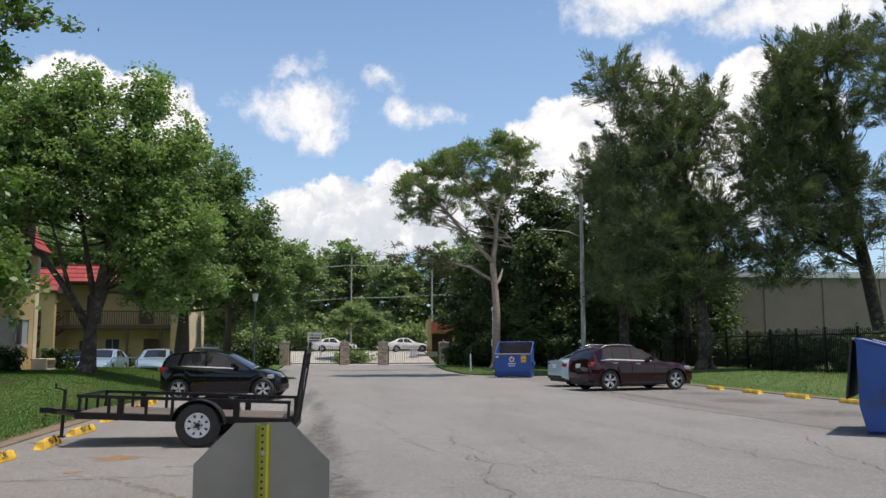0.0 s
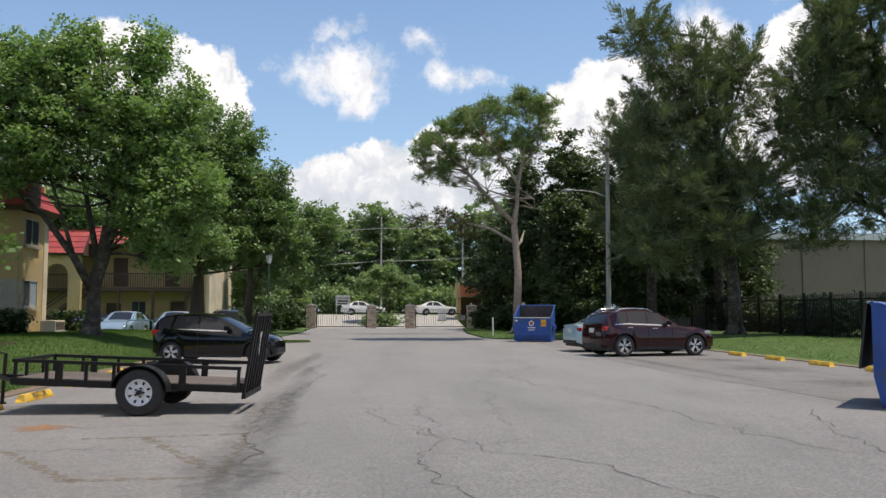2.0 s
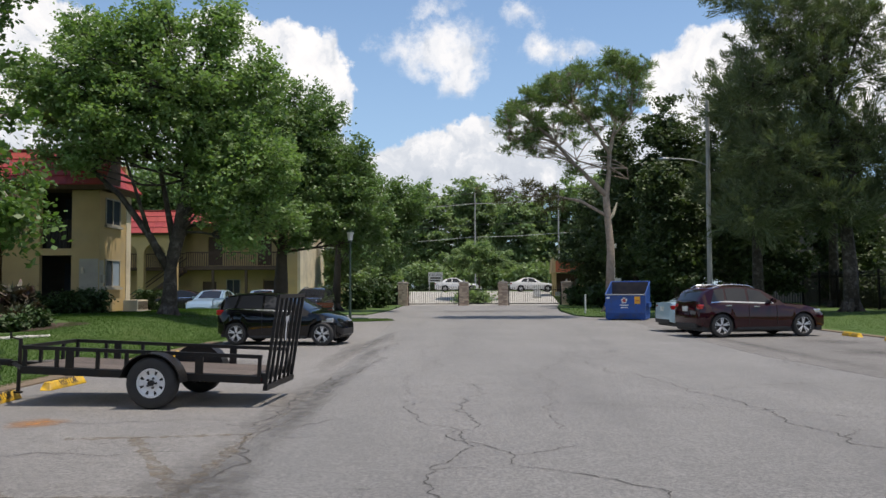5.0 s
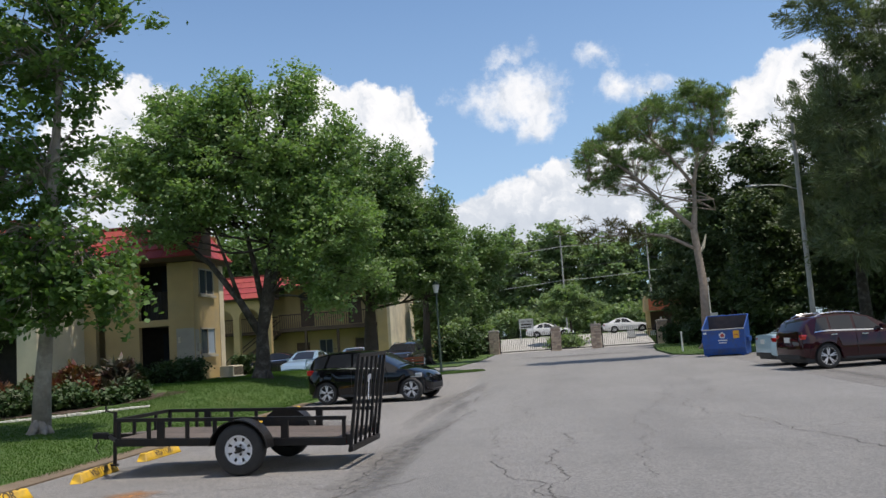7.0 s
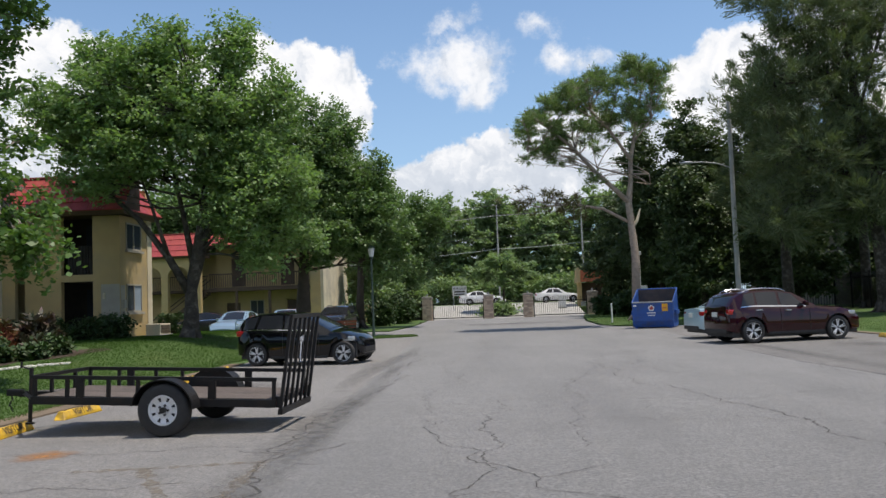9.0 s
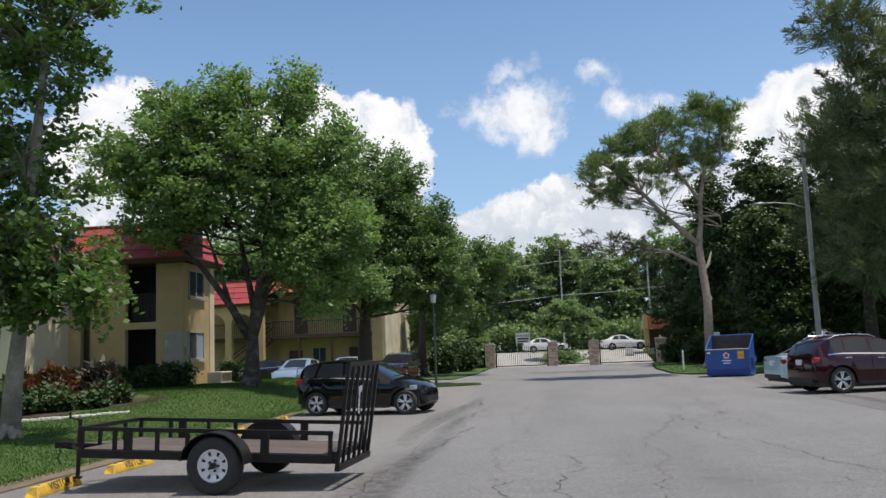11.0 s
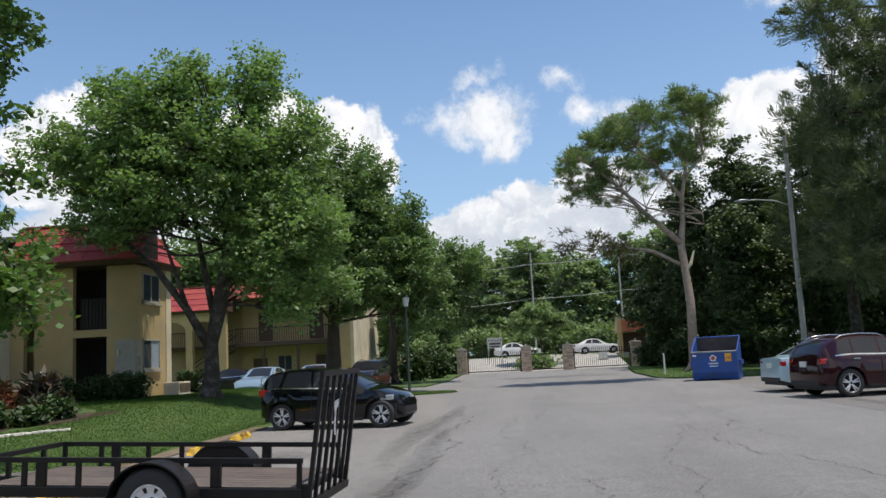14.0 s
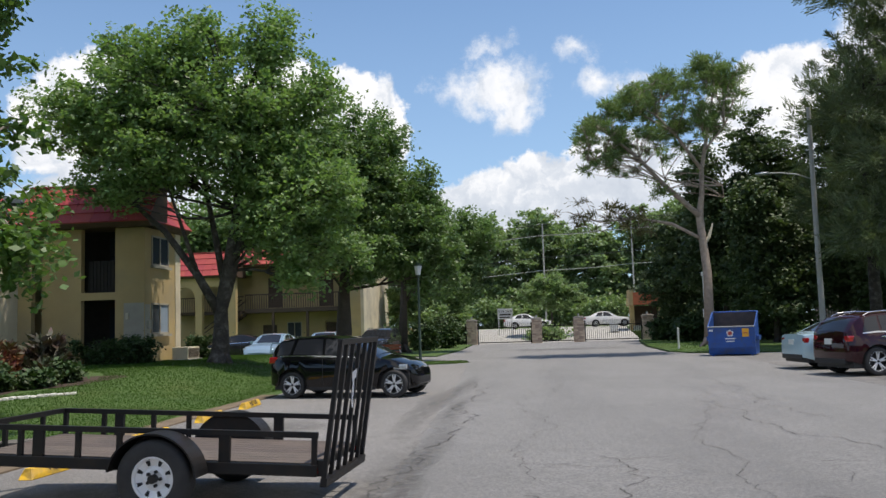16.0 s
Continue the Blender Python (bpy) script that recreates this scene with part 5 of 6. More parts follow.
    if blind:
        for k in range(int(w / 0.09)):
            x = -w / 2 + 0.08 + k * 0.09
            if x < w / 2 - 0.08:
                part("blind_slat", boxes((x, x + 0.07, 0.03, 0.036, -h / 2 + 0.05, h / 2 - 0.05)), M_BLIND, fr)
    return fr


def mansard(parent, x0, x1, y, z0, z1, back, side=0, tile=0.62, rows=4):
    """Sloping tiled roof skirt facing -y from x0 to x1; side +1: facing +x instead, with x0..x1 along y."""
    base = pose(0, 0, 0) if not side else pose(0, 0, 0, 0, 0, 90)
    sl = part("roof", prism(bmesh.new(), [(y, z0), (y + 0.12, z0 - 0.12), (y + back + 0.35, z0 - 0.12), (y + back + 0.35, z1), (y + back, z1)], x0, x1, "YZ"), M_BROWNWOOD, parent)
    sl.matrix_local = base
    ang = math.degrees(math.atan2(z1 - z0, back))
    hyp = math.hypot(z1 - z0, back)
    n = max(1, round((x1 - x0) / tile))
    w = (x1 - x0) / n
    tb = bmesh.new()
    prism(tb, [(0.0, 0.0), (0.0, 0.045), (hyp / rows + 0.05, 0.012), (hyp / rows + 0.05, 0.0)], 0.006, w - 0.006, "YZ")
    first = part("tile", tb, M_TILE, sl)
    for r in range(rows):
        for i in range(n):
            o = first if r == i == 0 else new("tile", first.data)
            o.parent = sl
            k = r * hyp / rows
            o.matrix_local = pose(x0 + i * w, y + k * back / hyp, z0 + k * (z1 - z0) / hyp + 0.005, ang)
    part("ridge_cap", boxes((x0, x1, y + back - 0.08, y + back + 0.37, z1, z1 + 0.07), bevel=0.02), M_TILE, sl)
    return sl


ZG = 0.2
apt = thing("apartment_building", grown(1.155), "two-storey yellow stucco apartment block with red tile mansard", "apartment building")
# end bay with windows, facing the drive
XW = -10.08
b = wall_boxes(bmesh.new(), 30.75, 33.3, ZG, 5.05, [(31.2, 32.45, 3.78, 4.72), (31.2, 32.45, 1.64, 2.6)], lambda a, b_, c, d: (XW - 0.2, XW, a, b_, c, d))
part("end_wall", b, M_STUCCO, apt)
part("corner_quoin", boxes((XW - 0.21, XW + 0.03, 32.95, 33.35, ZG, 5.05)), M_CREAM, apt)
part("patched_wall", boxes((XW - 0.02, XW + 0.012, 30.76, 31.1, ZG, 2.55)), M_GREYSTUCCO, apt)
window_unit(apt, pose(XW, 31.825, 4.25, 0, 0, 90), 1.25, 0.94, False)
window_unit(apt, pose(XW, 31.825, 2.12, 0, 0, 90), 1.25, 0.96, True)
for z in (1.5, 1.9):
    part("meter_box", boxes((XW, XW + 0.1, 30.86, 31.0, z - 0.12, z + 0.16), bevel=0.01), M_GREYSTUCCO, apt)
# front facing the lawn
holes = [(-12.13, -11.03, 0.5, 2.72), (-12.13, -11.03, 2.95, 4.95), (-13.75, -13.4, 0.5, 4.95)]
b = wall_boxes(bmesh.new(), -14.2, XW - 0.2, ZG, 5.05, holes, lambda a, b_, c, d: (a, b_, 30.75, 30.95, c, d))
part("front_wall", b, M_STUCCO, apt)
part("patched_wall", boxes((-10.75, XW - 0.02, 30.738, 30.75, ZG, 2.6)), M_GREYSTUCCO, apt)
part("side_wall", boxes((-10.95, -10.85, 30.95, 33.0, ZG, 5.05)), M_STUCCO, apt)
# recess back wall coloured as deep shade
part("recess_back", boxes((-14.2, -10.95, 32.4, 32.55, ZG, 5.05)), M_SHADEDIN, apt)
part("balcony_floor", boxes((-12.1, -11.0, 30.98, 32.4, 2.72, 2.95)), M_BROWNWOOD, apt)
sc = part("balcony_screen", boxes((-12.05, -11.08, 31.05, 31.08, 2.95, 3.95)), M_SHADEDWOOD, apt)
for k in range(9):
    part("baluster", boxes((-12.03 + k * 0.115, -12.0 + k * 0.115, 31.0, 31.04, 2.97, 3.95)), M_SHADEDWOOD, sc)
part("sliding_door", boxes((-12.0, -11.1, 32.3, 32.38, 0.5, 2.5)), M_WINGLASS, apt)
part("sliding_door", boxes((-12.0, -11.1, 32.3, 32.38, 3.0, 4.8)), M_WINGLASS, apt)
part("wall_lamp", boxes((-10.66, -10.58, 30.66, 30.738, 2.1, 2.3), bevel=0.015), M_CREAM, apt)
# nearer block
holes = [(-17.0, -14.9, 0.5, 2.6), (-17.0, -14.9, 2.9, 4.9), (-20.2, -18.0, 0.5, 2.6), (-20.2, -18.0, 2.9, 4.9)]
b = wall_boxes(bmesh.new(), -24, -14.2, ZG, 5.05, holes, lambda a, b_, c, d: (a, b_, 28.0, 28.2, c, d))
part("front_wall", b, M_CREAM, apt)
part("return_wall", boxes((-14.4, -14.2, 28.2, 30.75, ZG, 5.05)), M_CREAM, apt)
part("recess_back", boxes((-24, -14.5, 29.4, 29.5, ZG, 5.05)), M_SHADEDIN, apt)
part("balcony_floor", boxes((-20, -15.6, 28.22, 29.4, 2.62, 2.88)), M_BROWNWOOD, apt)
part("back_wall", boxes((-24, XW - 0.2, 33.35, 33.55, ZG, 6.1)), M_STUCCO, apt)
part("flat_roof", boxes((-24, -10.9, 31.5, 33.5, 6.0, 6.2)), M_GALV, apt)
part("flat_roof", boxes((-24, -15.0, 28.9, 31.5, 6.0, 6.2)), M_GALV, apt)
mansard(apt, -14.1, XW + 0.35, 30.25, 5.05, 6.35, 1.0)
mansard(apt, -24, -13.8, 27.5, 5.05, 6.35, 1.0)
sm = mansard(apt, 30.6, 33.5, 0, 5.05, 6.35, 1.0, side=1)
sm.matrix_local = pose(XW + 0.35, 0, 0, 0, 0, 90)
sm2 = mansard(apt, 27.9, 30.3, 0, 5.05, 6.35, 1.0, side=1)
sm2.matrix_local = pose(-13.8, 0, 0, 0, 0, 90)

ac = thing("air_conditioner", pose(-11.3, 37.0, 0.62, 0, 0, 90), "weathered beige air conditioning unit on a slab", "air conditioner")
part("housing", boxes((-0.55, 0.55, -0.3, 0.3, 0.06, 0.5), bevel=0.02), M_CREAM, ac)
part("slab", boxes((-0.65, 0.65, -0.4, 0.4, -0.1, 0.06)), M_CONCRETE, ac)
for k in range(10):
    part("louvre", boxes((-0.5, 0.5, -0.312, -0.3, 0.12 + k * 0.034, 0.14 + k * 0.034)), M_BROWNWOOD, ac)
pl = thing("planter", pose(-11.4, 39.4, 0.5), "pale round concrete planter by the corner", "planter")
part("pot", lathe([(0.0, 0.0), (0.3, 0.0), (0.34, 0.1), (0.38, 0.5), (0.34, 0.5), (0.3, 0.42), (0.0, 0.42)], 20, "Z"), M_CREAM, pl, smooth=True)

# yellow wing with arcade across the lot
YB, ZB = 60.0, 0.0
wing = thing("apartment_building", grown(1.11), "yellow stucco apartment wing with arcade and outside stairs", "apartment building")
doors = [(-16.3, -15.3, 0.0, 2.1), (-12.0, -10.9, 0.0, 2.2)]
wins = [(-14.6, -13.6, 1.2, 2.2)]
b = wall_boxes(bmesh.new(), -17.0, -9.25, ZB - 0.1, 3.0, doors + wins, lambda a, b_, c, d: (a, b_, YB + 1.6, YB + 1.8, c, d))
part("front_wall", b, M_STUCCO, wing)
b = wall_boxes(bmesh.new(), -17.0, -9.25, 3.0, 6.0, [(-15.9, -14.9, 3.2, 5.2), (-12.4, -11.4, 3.2, 5.2)], lambda a, b_, c, d: (a, b_, YB + 1.6, YB + 1.8, c, d))
part("upper_wall", b, M_STUCCO, wing)
part("walkway", boxes((-17.0, -9.25, YB, YB + 1.6, 2.85, 3.1)), M_BROWNWOOD, wing)
rl = part("walkway_rail", boxes((-17.0, -9.25, YB + 0.02, YB + 0.08, 4.0, 4.08)), M_BROWNWOOD, wing)
for k in range(50):
    part("baluster", boxes((-16.95 + k * 0.155, -16.91 + k * 0.155, YB + 0.03, YB + 0.07, 3.1, 4.0)), M_BROWNWOOD, rl)
for x in (-15.1, -12.8, -10.6):
    part("post", boxes((x - 0.08, x + 0.08, YB + 0.02, YB + 0.18, 0, 2.85)), M_BROWNWOOD, wing)
for x, z in ((-15.8, 1.0), (-11.45, 1.05), (-15.4, 4.2), (-11.9, 4.2)):
    part("door", boxes((x - 0.5, x + 0.5, YB + 1.7, YB + 1.76, z - 1.0, z + 1.05)), M_BROWNWOOD, wing)
window_unit(wing, pose(-14.1, YB + 1.6, 1.7), 1.0, 1.0, False)
# paler cream than the yellow front: the sunlit look of this end is in its colour
part("end_wall", boxes((-9.25, -9.05, YB, 69.5, -0.1, 6.0)), M_CREAM, wing)
part("pier", boxes((-9.95, -9.25, YB - 0.05, YB + 0.6, -0.1, 6.0)), M_STUCCO, wing)
part("back_wall", boxes((-22.5, -9.05, 69.5, 69.7, -0.1, 6.0)), M_STUCCO, wing)
mansard(wing, -17.0, -8.8, YB - 0.3, 6.0, 7.2, 1.0)
# arcade: two storeys, arches between piers
ar = [(-21.4, -19.95), (-19.5, -18.05)]
b = bmesh.new()
for a, c in ((-22.6, -21.4), (-19.95, -19.5), (-18.05, -17.25)):
    box(b, a, c, YB - 1.0, YB - 0.6, -0.1, 5.3)
for a, c in ar:
    mid, hw, spring, top = (a + c) / 2, (c - a) / 2, 3.9, 5.3
    n = 14
    for i in range(n):
        a0, a1 = math.pi * i / n, math.pi * (i + 1) / n
        x0_, x1_ = mid + hw * math.cos(a0), mid + hw * math.cos(a1)
        prism(b, [(x0_, spring + hw * math.sin(a0)), (x0_, top), (x1_, top), (x1_, spring + hw * math.sin(a1))], YB - 1.0, YB - 0.6, "XZ")
part("arcade_wall", b, M_STUCCO, wing)
part("stair_back_wall", boxes((-22.6, -17.0, YB + 2.5, YB + 2.7, -0.1, 5.3)), M_STUCCO, wing)
part("landing", boxes((-22.6, -17.1, YB + 0.8, YB + 2.5, 2.85, 3.05)), M_BROWNWOOD, wing)
for k in range(15):
    part("stair_tread", boxes((-20.9 + k * 0.25, -20.6 + k * 0.25, YB - 0.3, YB + 0.7, 0.18 * (k + 1) - 0.05, 0.18 * (k + 1))), M_BROWNWOOD, wing)
b = bmesh.new()
for y in (YB - 0.3, YB + 0.7):
    prism(b, [(-20.9, 0.0), (-17.1, 2.72), (-17.1, 2.95), (-20.9, 0.25)], y - 0.03, y + 0.03, "XZ")
    prism(b, [(-20.9, 0.95), (-17.1, 3.67), (-17.1, 3.75), (-20.9, 1.03)], y - 0.03, y + 0.03, "XZ")
part("stair_string", b, M_BROWNWOOD, wing)
lr = part("landing_rail", boxes((-22.4, -17.3, YB + 0.75, YB + 0.8, 3.95, 4.02)), M_BROWNWOOD, wing)
for k in range(34):
    part("baluster", boxes((-22.4 + k * 0.15, -22.37 + k * 0.15, YB + 0.76, YB + 0.79, 3.05, 3.95)), M_BROWNWOOD, lr)
mansard(wing, -22.9, -17.0, YB - 1.4, 5.3, 6.9, 1.4)
part("roof_top", boxes((-22.6, -9.1, YB + 0.9, 69.6, 6.6, 6.8)), M_GALV, wing)
lw = part("garden_wall", boxes((-10.2, -6.8, 70.6, 70.85, -0.1, 1.55), (-7.0, -6.7, 70.55, 70.9, -0.1, 1.8)), M_STUCCO)
tagged(lw, "low yellow stucco garden wall", "garden wall", kind="structure")

wh = thing("warehouse", pose(0, 0, 0), "long beige block warehouse with white metal roof edge", "warehouse")
part("wall", boxes((29, 75, 62, 62.4, -0.2, 7.0)), M_WAREHOUSE, wh)
part("side_wall", boxes((28.6, 29, 62, 90, -0.2, 7.0)), M_WAREHOUSE, wh)
part("roof_edge", boxes((28.4, 75.2, 61.7, 62.6, 7.0, 7.5)), M_WHITEMETAL, wh)
part("roof", boxes((28.6, 75, 62.6, 90, 7.1, 7.3)), M_WHITEMETAL, wh)
for k in range(9):
    part("pilaster", boxes((29.5 + k * 5, 29.9 + k * 5, 61.9, 62.0, -0.2, 6.9)), M_WAREHOUSE, wh)

# unseen wall added behind the camera; it darkens reflections in sign and cars
cw = part("closing_wall", boxes((-40, 45, -16.3, -16, -0.2, 6.5)), M_WAREHOUSE)
tagged(cw, "plain beige unseen wall added behind the camera", "wall", kind="structure")

# ---- vegetation ----
def quads(name, P, A, B, material, parent=None, label=""):
    """Mesh of quads with centres P and half axes A, B, as pointed leaves."""
    n = len(P)
    v = np.empty((n, 4, 3), np.float32)
    v[:, 0], v[:, 1], v[:, 2], v[:, 3] = P - A, P - B * 1.0 + A * 0.1, P + A, P + B * 1.0 + A * 0.1
    me = bpy.data.meshes.new(name)
    me.vertices.add(n * 4)
    me.vertices.foreach_set("co", v.ravel())
    me.loops.add(n * 4)
    me.loops.foreach_set("vertex_index", np.arange(n * 4, dtype=np.int32))
    me.polygons.add(n)
    me.polygons.foreach_set("loop_start", np.arange(0, n * 4, 4, dtype=np.int32))
    me.update(calc_edges=True)
    me.materials.append(material)
    ob = new(name, me)
    ob.parent = parent
    if label:
        ob["label"] = label
    return ob


def unit(r, n):
    v = r.normal(size=(n, 3))
    return v / np.linalg.norm(v, axis=1)[:, None]


def leaves(r, centres, per, spread, size, flat=0.75, style="leaf", droop=0.0, dirs=None, along=0.0):
    """Clumps of leaves; with dirs each clump is a spray that reaches out along its direction and thins to its tip."""
    n = len(centres) * per
    C = np.repeat(centres, per, axis=0)
    s = np.repeat(r.uniform(0.6, 1.35, len(centres)), per)[:, None]
    u = r.uniform(0, 1, n)[:, None]
    P = C + r.normal(size=(n, 3)) * np.array([spread, spread, spread * flat]) * s * (1.25 - 0.75 * u)
    V = np.zeros((n, 3))
    if dirs is not None:
        V = np.repeat(dirs, per, axis=0)
        P = P + V * (u - 0.35) * along * s - np.array([0, 0, 1]) * (u ** 2) * along * droop
    k = r.uniform(0.6, 1.3, n)[:, None] * size
    if style == "leaf":
        A = unit(r, n) + V * 0.5
        A[:, 2] = A[:, 2] * 0.6 - 0.25
        A /= np.linalg.norm(A, axis=1)[:, None] + 1e-6
        N = unit(r, n) * 0.8 + np.array([0, 0, 0.9])
        B = np.cross(A, N)
        B /= np.linalg.norm(B, axis=1)[:, None] + 1e-6
        return P, A * k, B * k * 0.68
    D = (P - C)
    D /= np.linalg.norm(D, axis=1)[:, None] + 1e-6
    A = D + V * 0.6 + r.normal(size=(n, 3)) * 0.35 + np.array([0, 0, droop])
    A /= np.linalg.norm(A, axis=1)[:, None] + 1e-6
    B = np.cross(A, unit(r, n))
    B /= np.linalg.norm(B, axis=1)[:, None] + 1e-6
    return P, A * k, B * k * 0.13


def bend(a, c, r, lift=0.15, n=6, jit=0.08):
    a, c = np.array(a, float), np.array(c, float)
    d = np.linalg.norm(c - a)
    off = r.normal(size=3) * d * jit
    out = []
    for i in range(n + 1):
        t = i / n
        out.append(tuple(a + (c - a) * t + (off + np.array([0, 0, lift * d])) * math.sin(math.pi * t) * (1 - 0.3 * t)))
    return out


def tree(name, label, trunk, radii, blobs, clumps, per, spread, size, leaf, bark, seed, style="leaf", flat=0.75, droop=0.0, shell=0.45, twigs=0.5, forks=None, limb_r=0.1, lift=0.12, along=0.45, rise_=0.25, starts=None):
    """Trunk points with radii, crown blobs (x, y, z, rx, ry, rz), limbs into each blob and twigs into its clumps."""
    r = np.random.default_rng(seed)
    base = trunk[0]
    ob = thing(name, pose(*base), label, "tree")
    tb = bmesh.new()
    loc = [tuple(np.array(p) - np.array(base)) for p in trunk]
    tube(tb, loc, radii, 14)
    for v in tb.verts:
        v.co += Vector((noise.noise(v.co * 3), noise.noise(v.co * 3 + Vector((9, 0, 0))), 0)) * 0.09 * radii[0] / 0.25
    for k in range(7):
        a = 2 * math.pi * k / 7 + r.uniform(-0.3, 0.3)
        tube(tb, [(0, 0, 0.55 * radii[0] / 0.25), (math.cos(a) * radii[0] * 1.1, math.sin(a) * radii[0] * 1.1, 0.14), (math.cos(a) * radii[0] * 2.1, math.sin(a) * radii[0] * 2.1, -0.1)], [radii[0] * 0.7, radii[0] * 0.35, radii[0] * 0.15], 7)
    part("trunk", tb, bark, ob, smooth=True)
    vol = np.array([b_[3] * b_[4] * b_[5] for b_ in blobs]) ** 0.8
    pick = r.choice(len(blobs), size=clumps, p=vol / vol.sum())
    d = unit(r, clumps)
    rad = r.uniform(0, 1, clumps) ** shell
    bl = np.array(blobs)
    cen = bl[pick, :3] + d * rad[:, None] * bl[pick, 3:] - np.array(base)
    starts = [np.array(p) - np.array(base) for p in starts] if starts else [np.array(p) for p in (loc[len(loc) // 2:] if forks is None else [loc[i] for i in forks])]
    limbs = []
    for i, b_ in enumerate(blobs):
        c = np.array(b_[:3]) - np.array(base)
        s = min(starts, key=lambda q: np.linalg.norm((q - c) * np.array([1, 1, 0.6])) + (5 if q[2] > c[2] else 0))
        pts = bend(s, c + d[i % clumps] * 0.3, r, lift)
        limbs.append(np.array(pts))
        lb = bmesh.new()
        k = min(1.0, max(0.45, b_[3] / 2.5))
        tube(lb, pts, [limb_r * k * (1 - 0.78 * j / (len(pts) - 1)) for j in range(len(pts))], 8)
        part("limb", lb, bark, ob, smooth=True)
    tw = bmesh.new()
    for i in range(clumps):
        if r.uniform() < twigs:
            L = limbs[pick[i]]
            s = L[r.integers(2, len(L))]
            tube(tw, bend(s, cen[i], r, 0.1, 3), [0.03, 0.022, 0.014, 0.006], 4)
    part("twig", tw, bark, ob)["kind"] = "stuff"
    out = d * (0.35 + 0.65 * rad[:, None]) + r.normal(size=(clumps, 3)) * 0.3 + np.array([0, 0, rise_])
    out /= np.linalg.norm(out, axis=1)[:, None]
    P, A, B = leaves(r, cen, per, spread, size, flat, style, droop, out, along)
    quads("crown", P, A, B, leaf, ob)
    return ob


# young maple near the drive, at the edge of the bed
tree("maple_tree", "tall leafy maple with pale scarred trunk beside the bed", [(-8.85, 20.0, 0.05), (-8.8, 20.0, 1.2), (-8.7, 20.1, 2.8), (-8.55, 20.1, 5), (-8.4, 20.2, 8), (-8.3, 20.2, 11)], [0.2, 0.17, 0.15, 0.12, 0.08, 0.03],
     [(-8.7, 20, 4.3, 1.9, 1.7, 1.3), (-10.4, 20.4, 3.6, 2.0, 1.8, 1.3), (-7.6, 19.7, 3.2, 1.2, 1.2, 0.8), (-6.7, 19.6, 2.8, 0.8, 0.7, 0.4), (-8.9, 20.2, 6.2, 1.5, 1.6, 1.3), (-8.6, 20, 8.3, 1.6, 1.8, 1.3), (-8.2, 20, 10.2, 1.9, 1.8, 1.3), (-11.0, 21, 6.2, 1.8, 1.8, 1.9), (-10.6, 20.5, 9.2, 1.7, 1.8, 1.7), (-6.7, 19.8, 9.2, 1.1, 0.9, 0.4), (-7.4, 19.9, 8.0, 0.8, 0.8, 0.6), (-9.4, 19.6, 2.9, 1.6, 1.2, 0.6), (-7.4, 20, 5.2, 0.7, 0.8, 0.5)],
     500, 62, 0.18, 0.08, M_LEAF_YOUNG, M_BARKPALE, 1, twigs=0.6, shell=0.5, limb_r=0.06, along=0.5, flat=0.6)
# broad maple on the mound
mound = tree("maple_tree", "broad spreading maple with forked grey trunk on the lawn", [(-7.43, 30.0, 0.5), (-7.4, 30, 1.4), (-7.38, 30, 2.3), (-7.1, 30, 3.4), (-6.9, 30.1, 5.2), (-6.9, 30.2, 7.5)], [0.3, 0.24, 0.23, 0.19, 0.11, 0.03],
     [(-11.3, 30, 7.9, 1.5, 2.0, 1.2), (-9.7, 30, 8.7, 1.7, 2.2, 1.5), (-9.9, 29.5, 6.8, 1.5, 2.0, 0.8), (-8.3, 30, 9.9, 1.4, 2.0, 1.1), (-7.6, 30, 7.9, 1.8, 2.4, 1.5), (-6.0, 30.2, 9.9, 0.8, 1.4, 1.3), (-5.7, 30, 7.6, 1.5, 2.2, 1.4), (-4.5, 30.3, 8.6, 0.8, 1.4, 0.8), (-4.4, 30, 5.6, 1.2, 2.0, 1.1), (-6.4, 29.3, 6.0, 1.4, 1.6, 0.9), (-8.6, 29.0, 6.3, 1.3, 1.5, 0.6), (-3.9, 30.4, 4.1, 0.8, 1.4, 0.7), (-5.5, 29.2, 4.2, 1.0, 1.4, 0.6), (-12.2, 30, 8.5, 0.8, 1.4, 0.6), (-5.0, 29.6, 3.2, 0.8, 1.0, 0.5), (-5.7, 30, 10.6, 0.45, 0.8, 0.4), (-7.9, 30, 10.7, 0.5, 0.9, 0.35), (-10.6, 30, 10.2, 0.6, 0.9, 0.5), (-10.4, 28.9, 5.9, 1.0, 0.8, 0.4), (-9.5, 28.9, 5.5, 0.7, 0.7, 0.35), (-5.3, 28.9, 4.9, 1.1, 1.0, 0.6)],
     1350, 70, 0.21, 0.07, M_LEAF_MAPLE, M_BARK, 2, twigs=0.6, shell=0.55, forks=[3, 4, 5], limb_r=0.12, lift=0.05, along=0.75, flat=0.5)
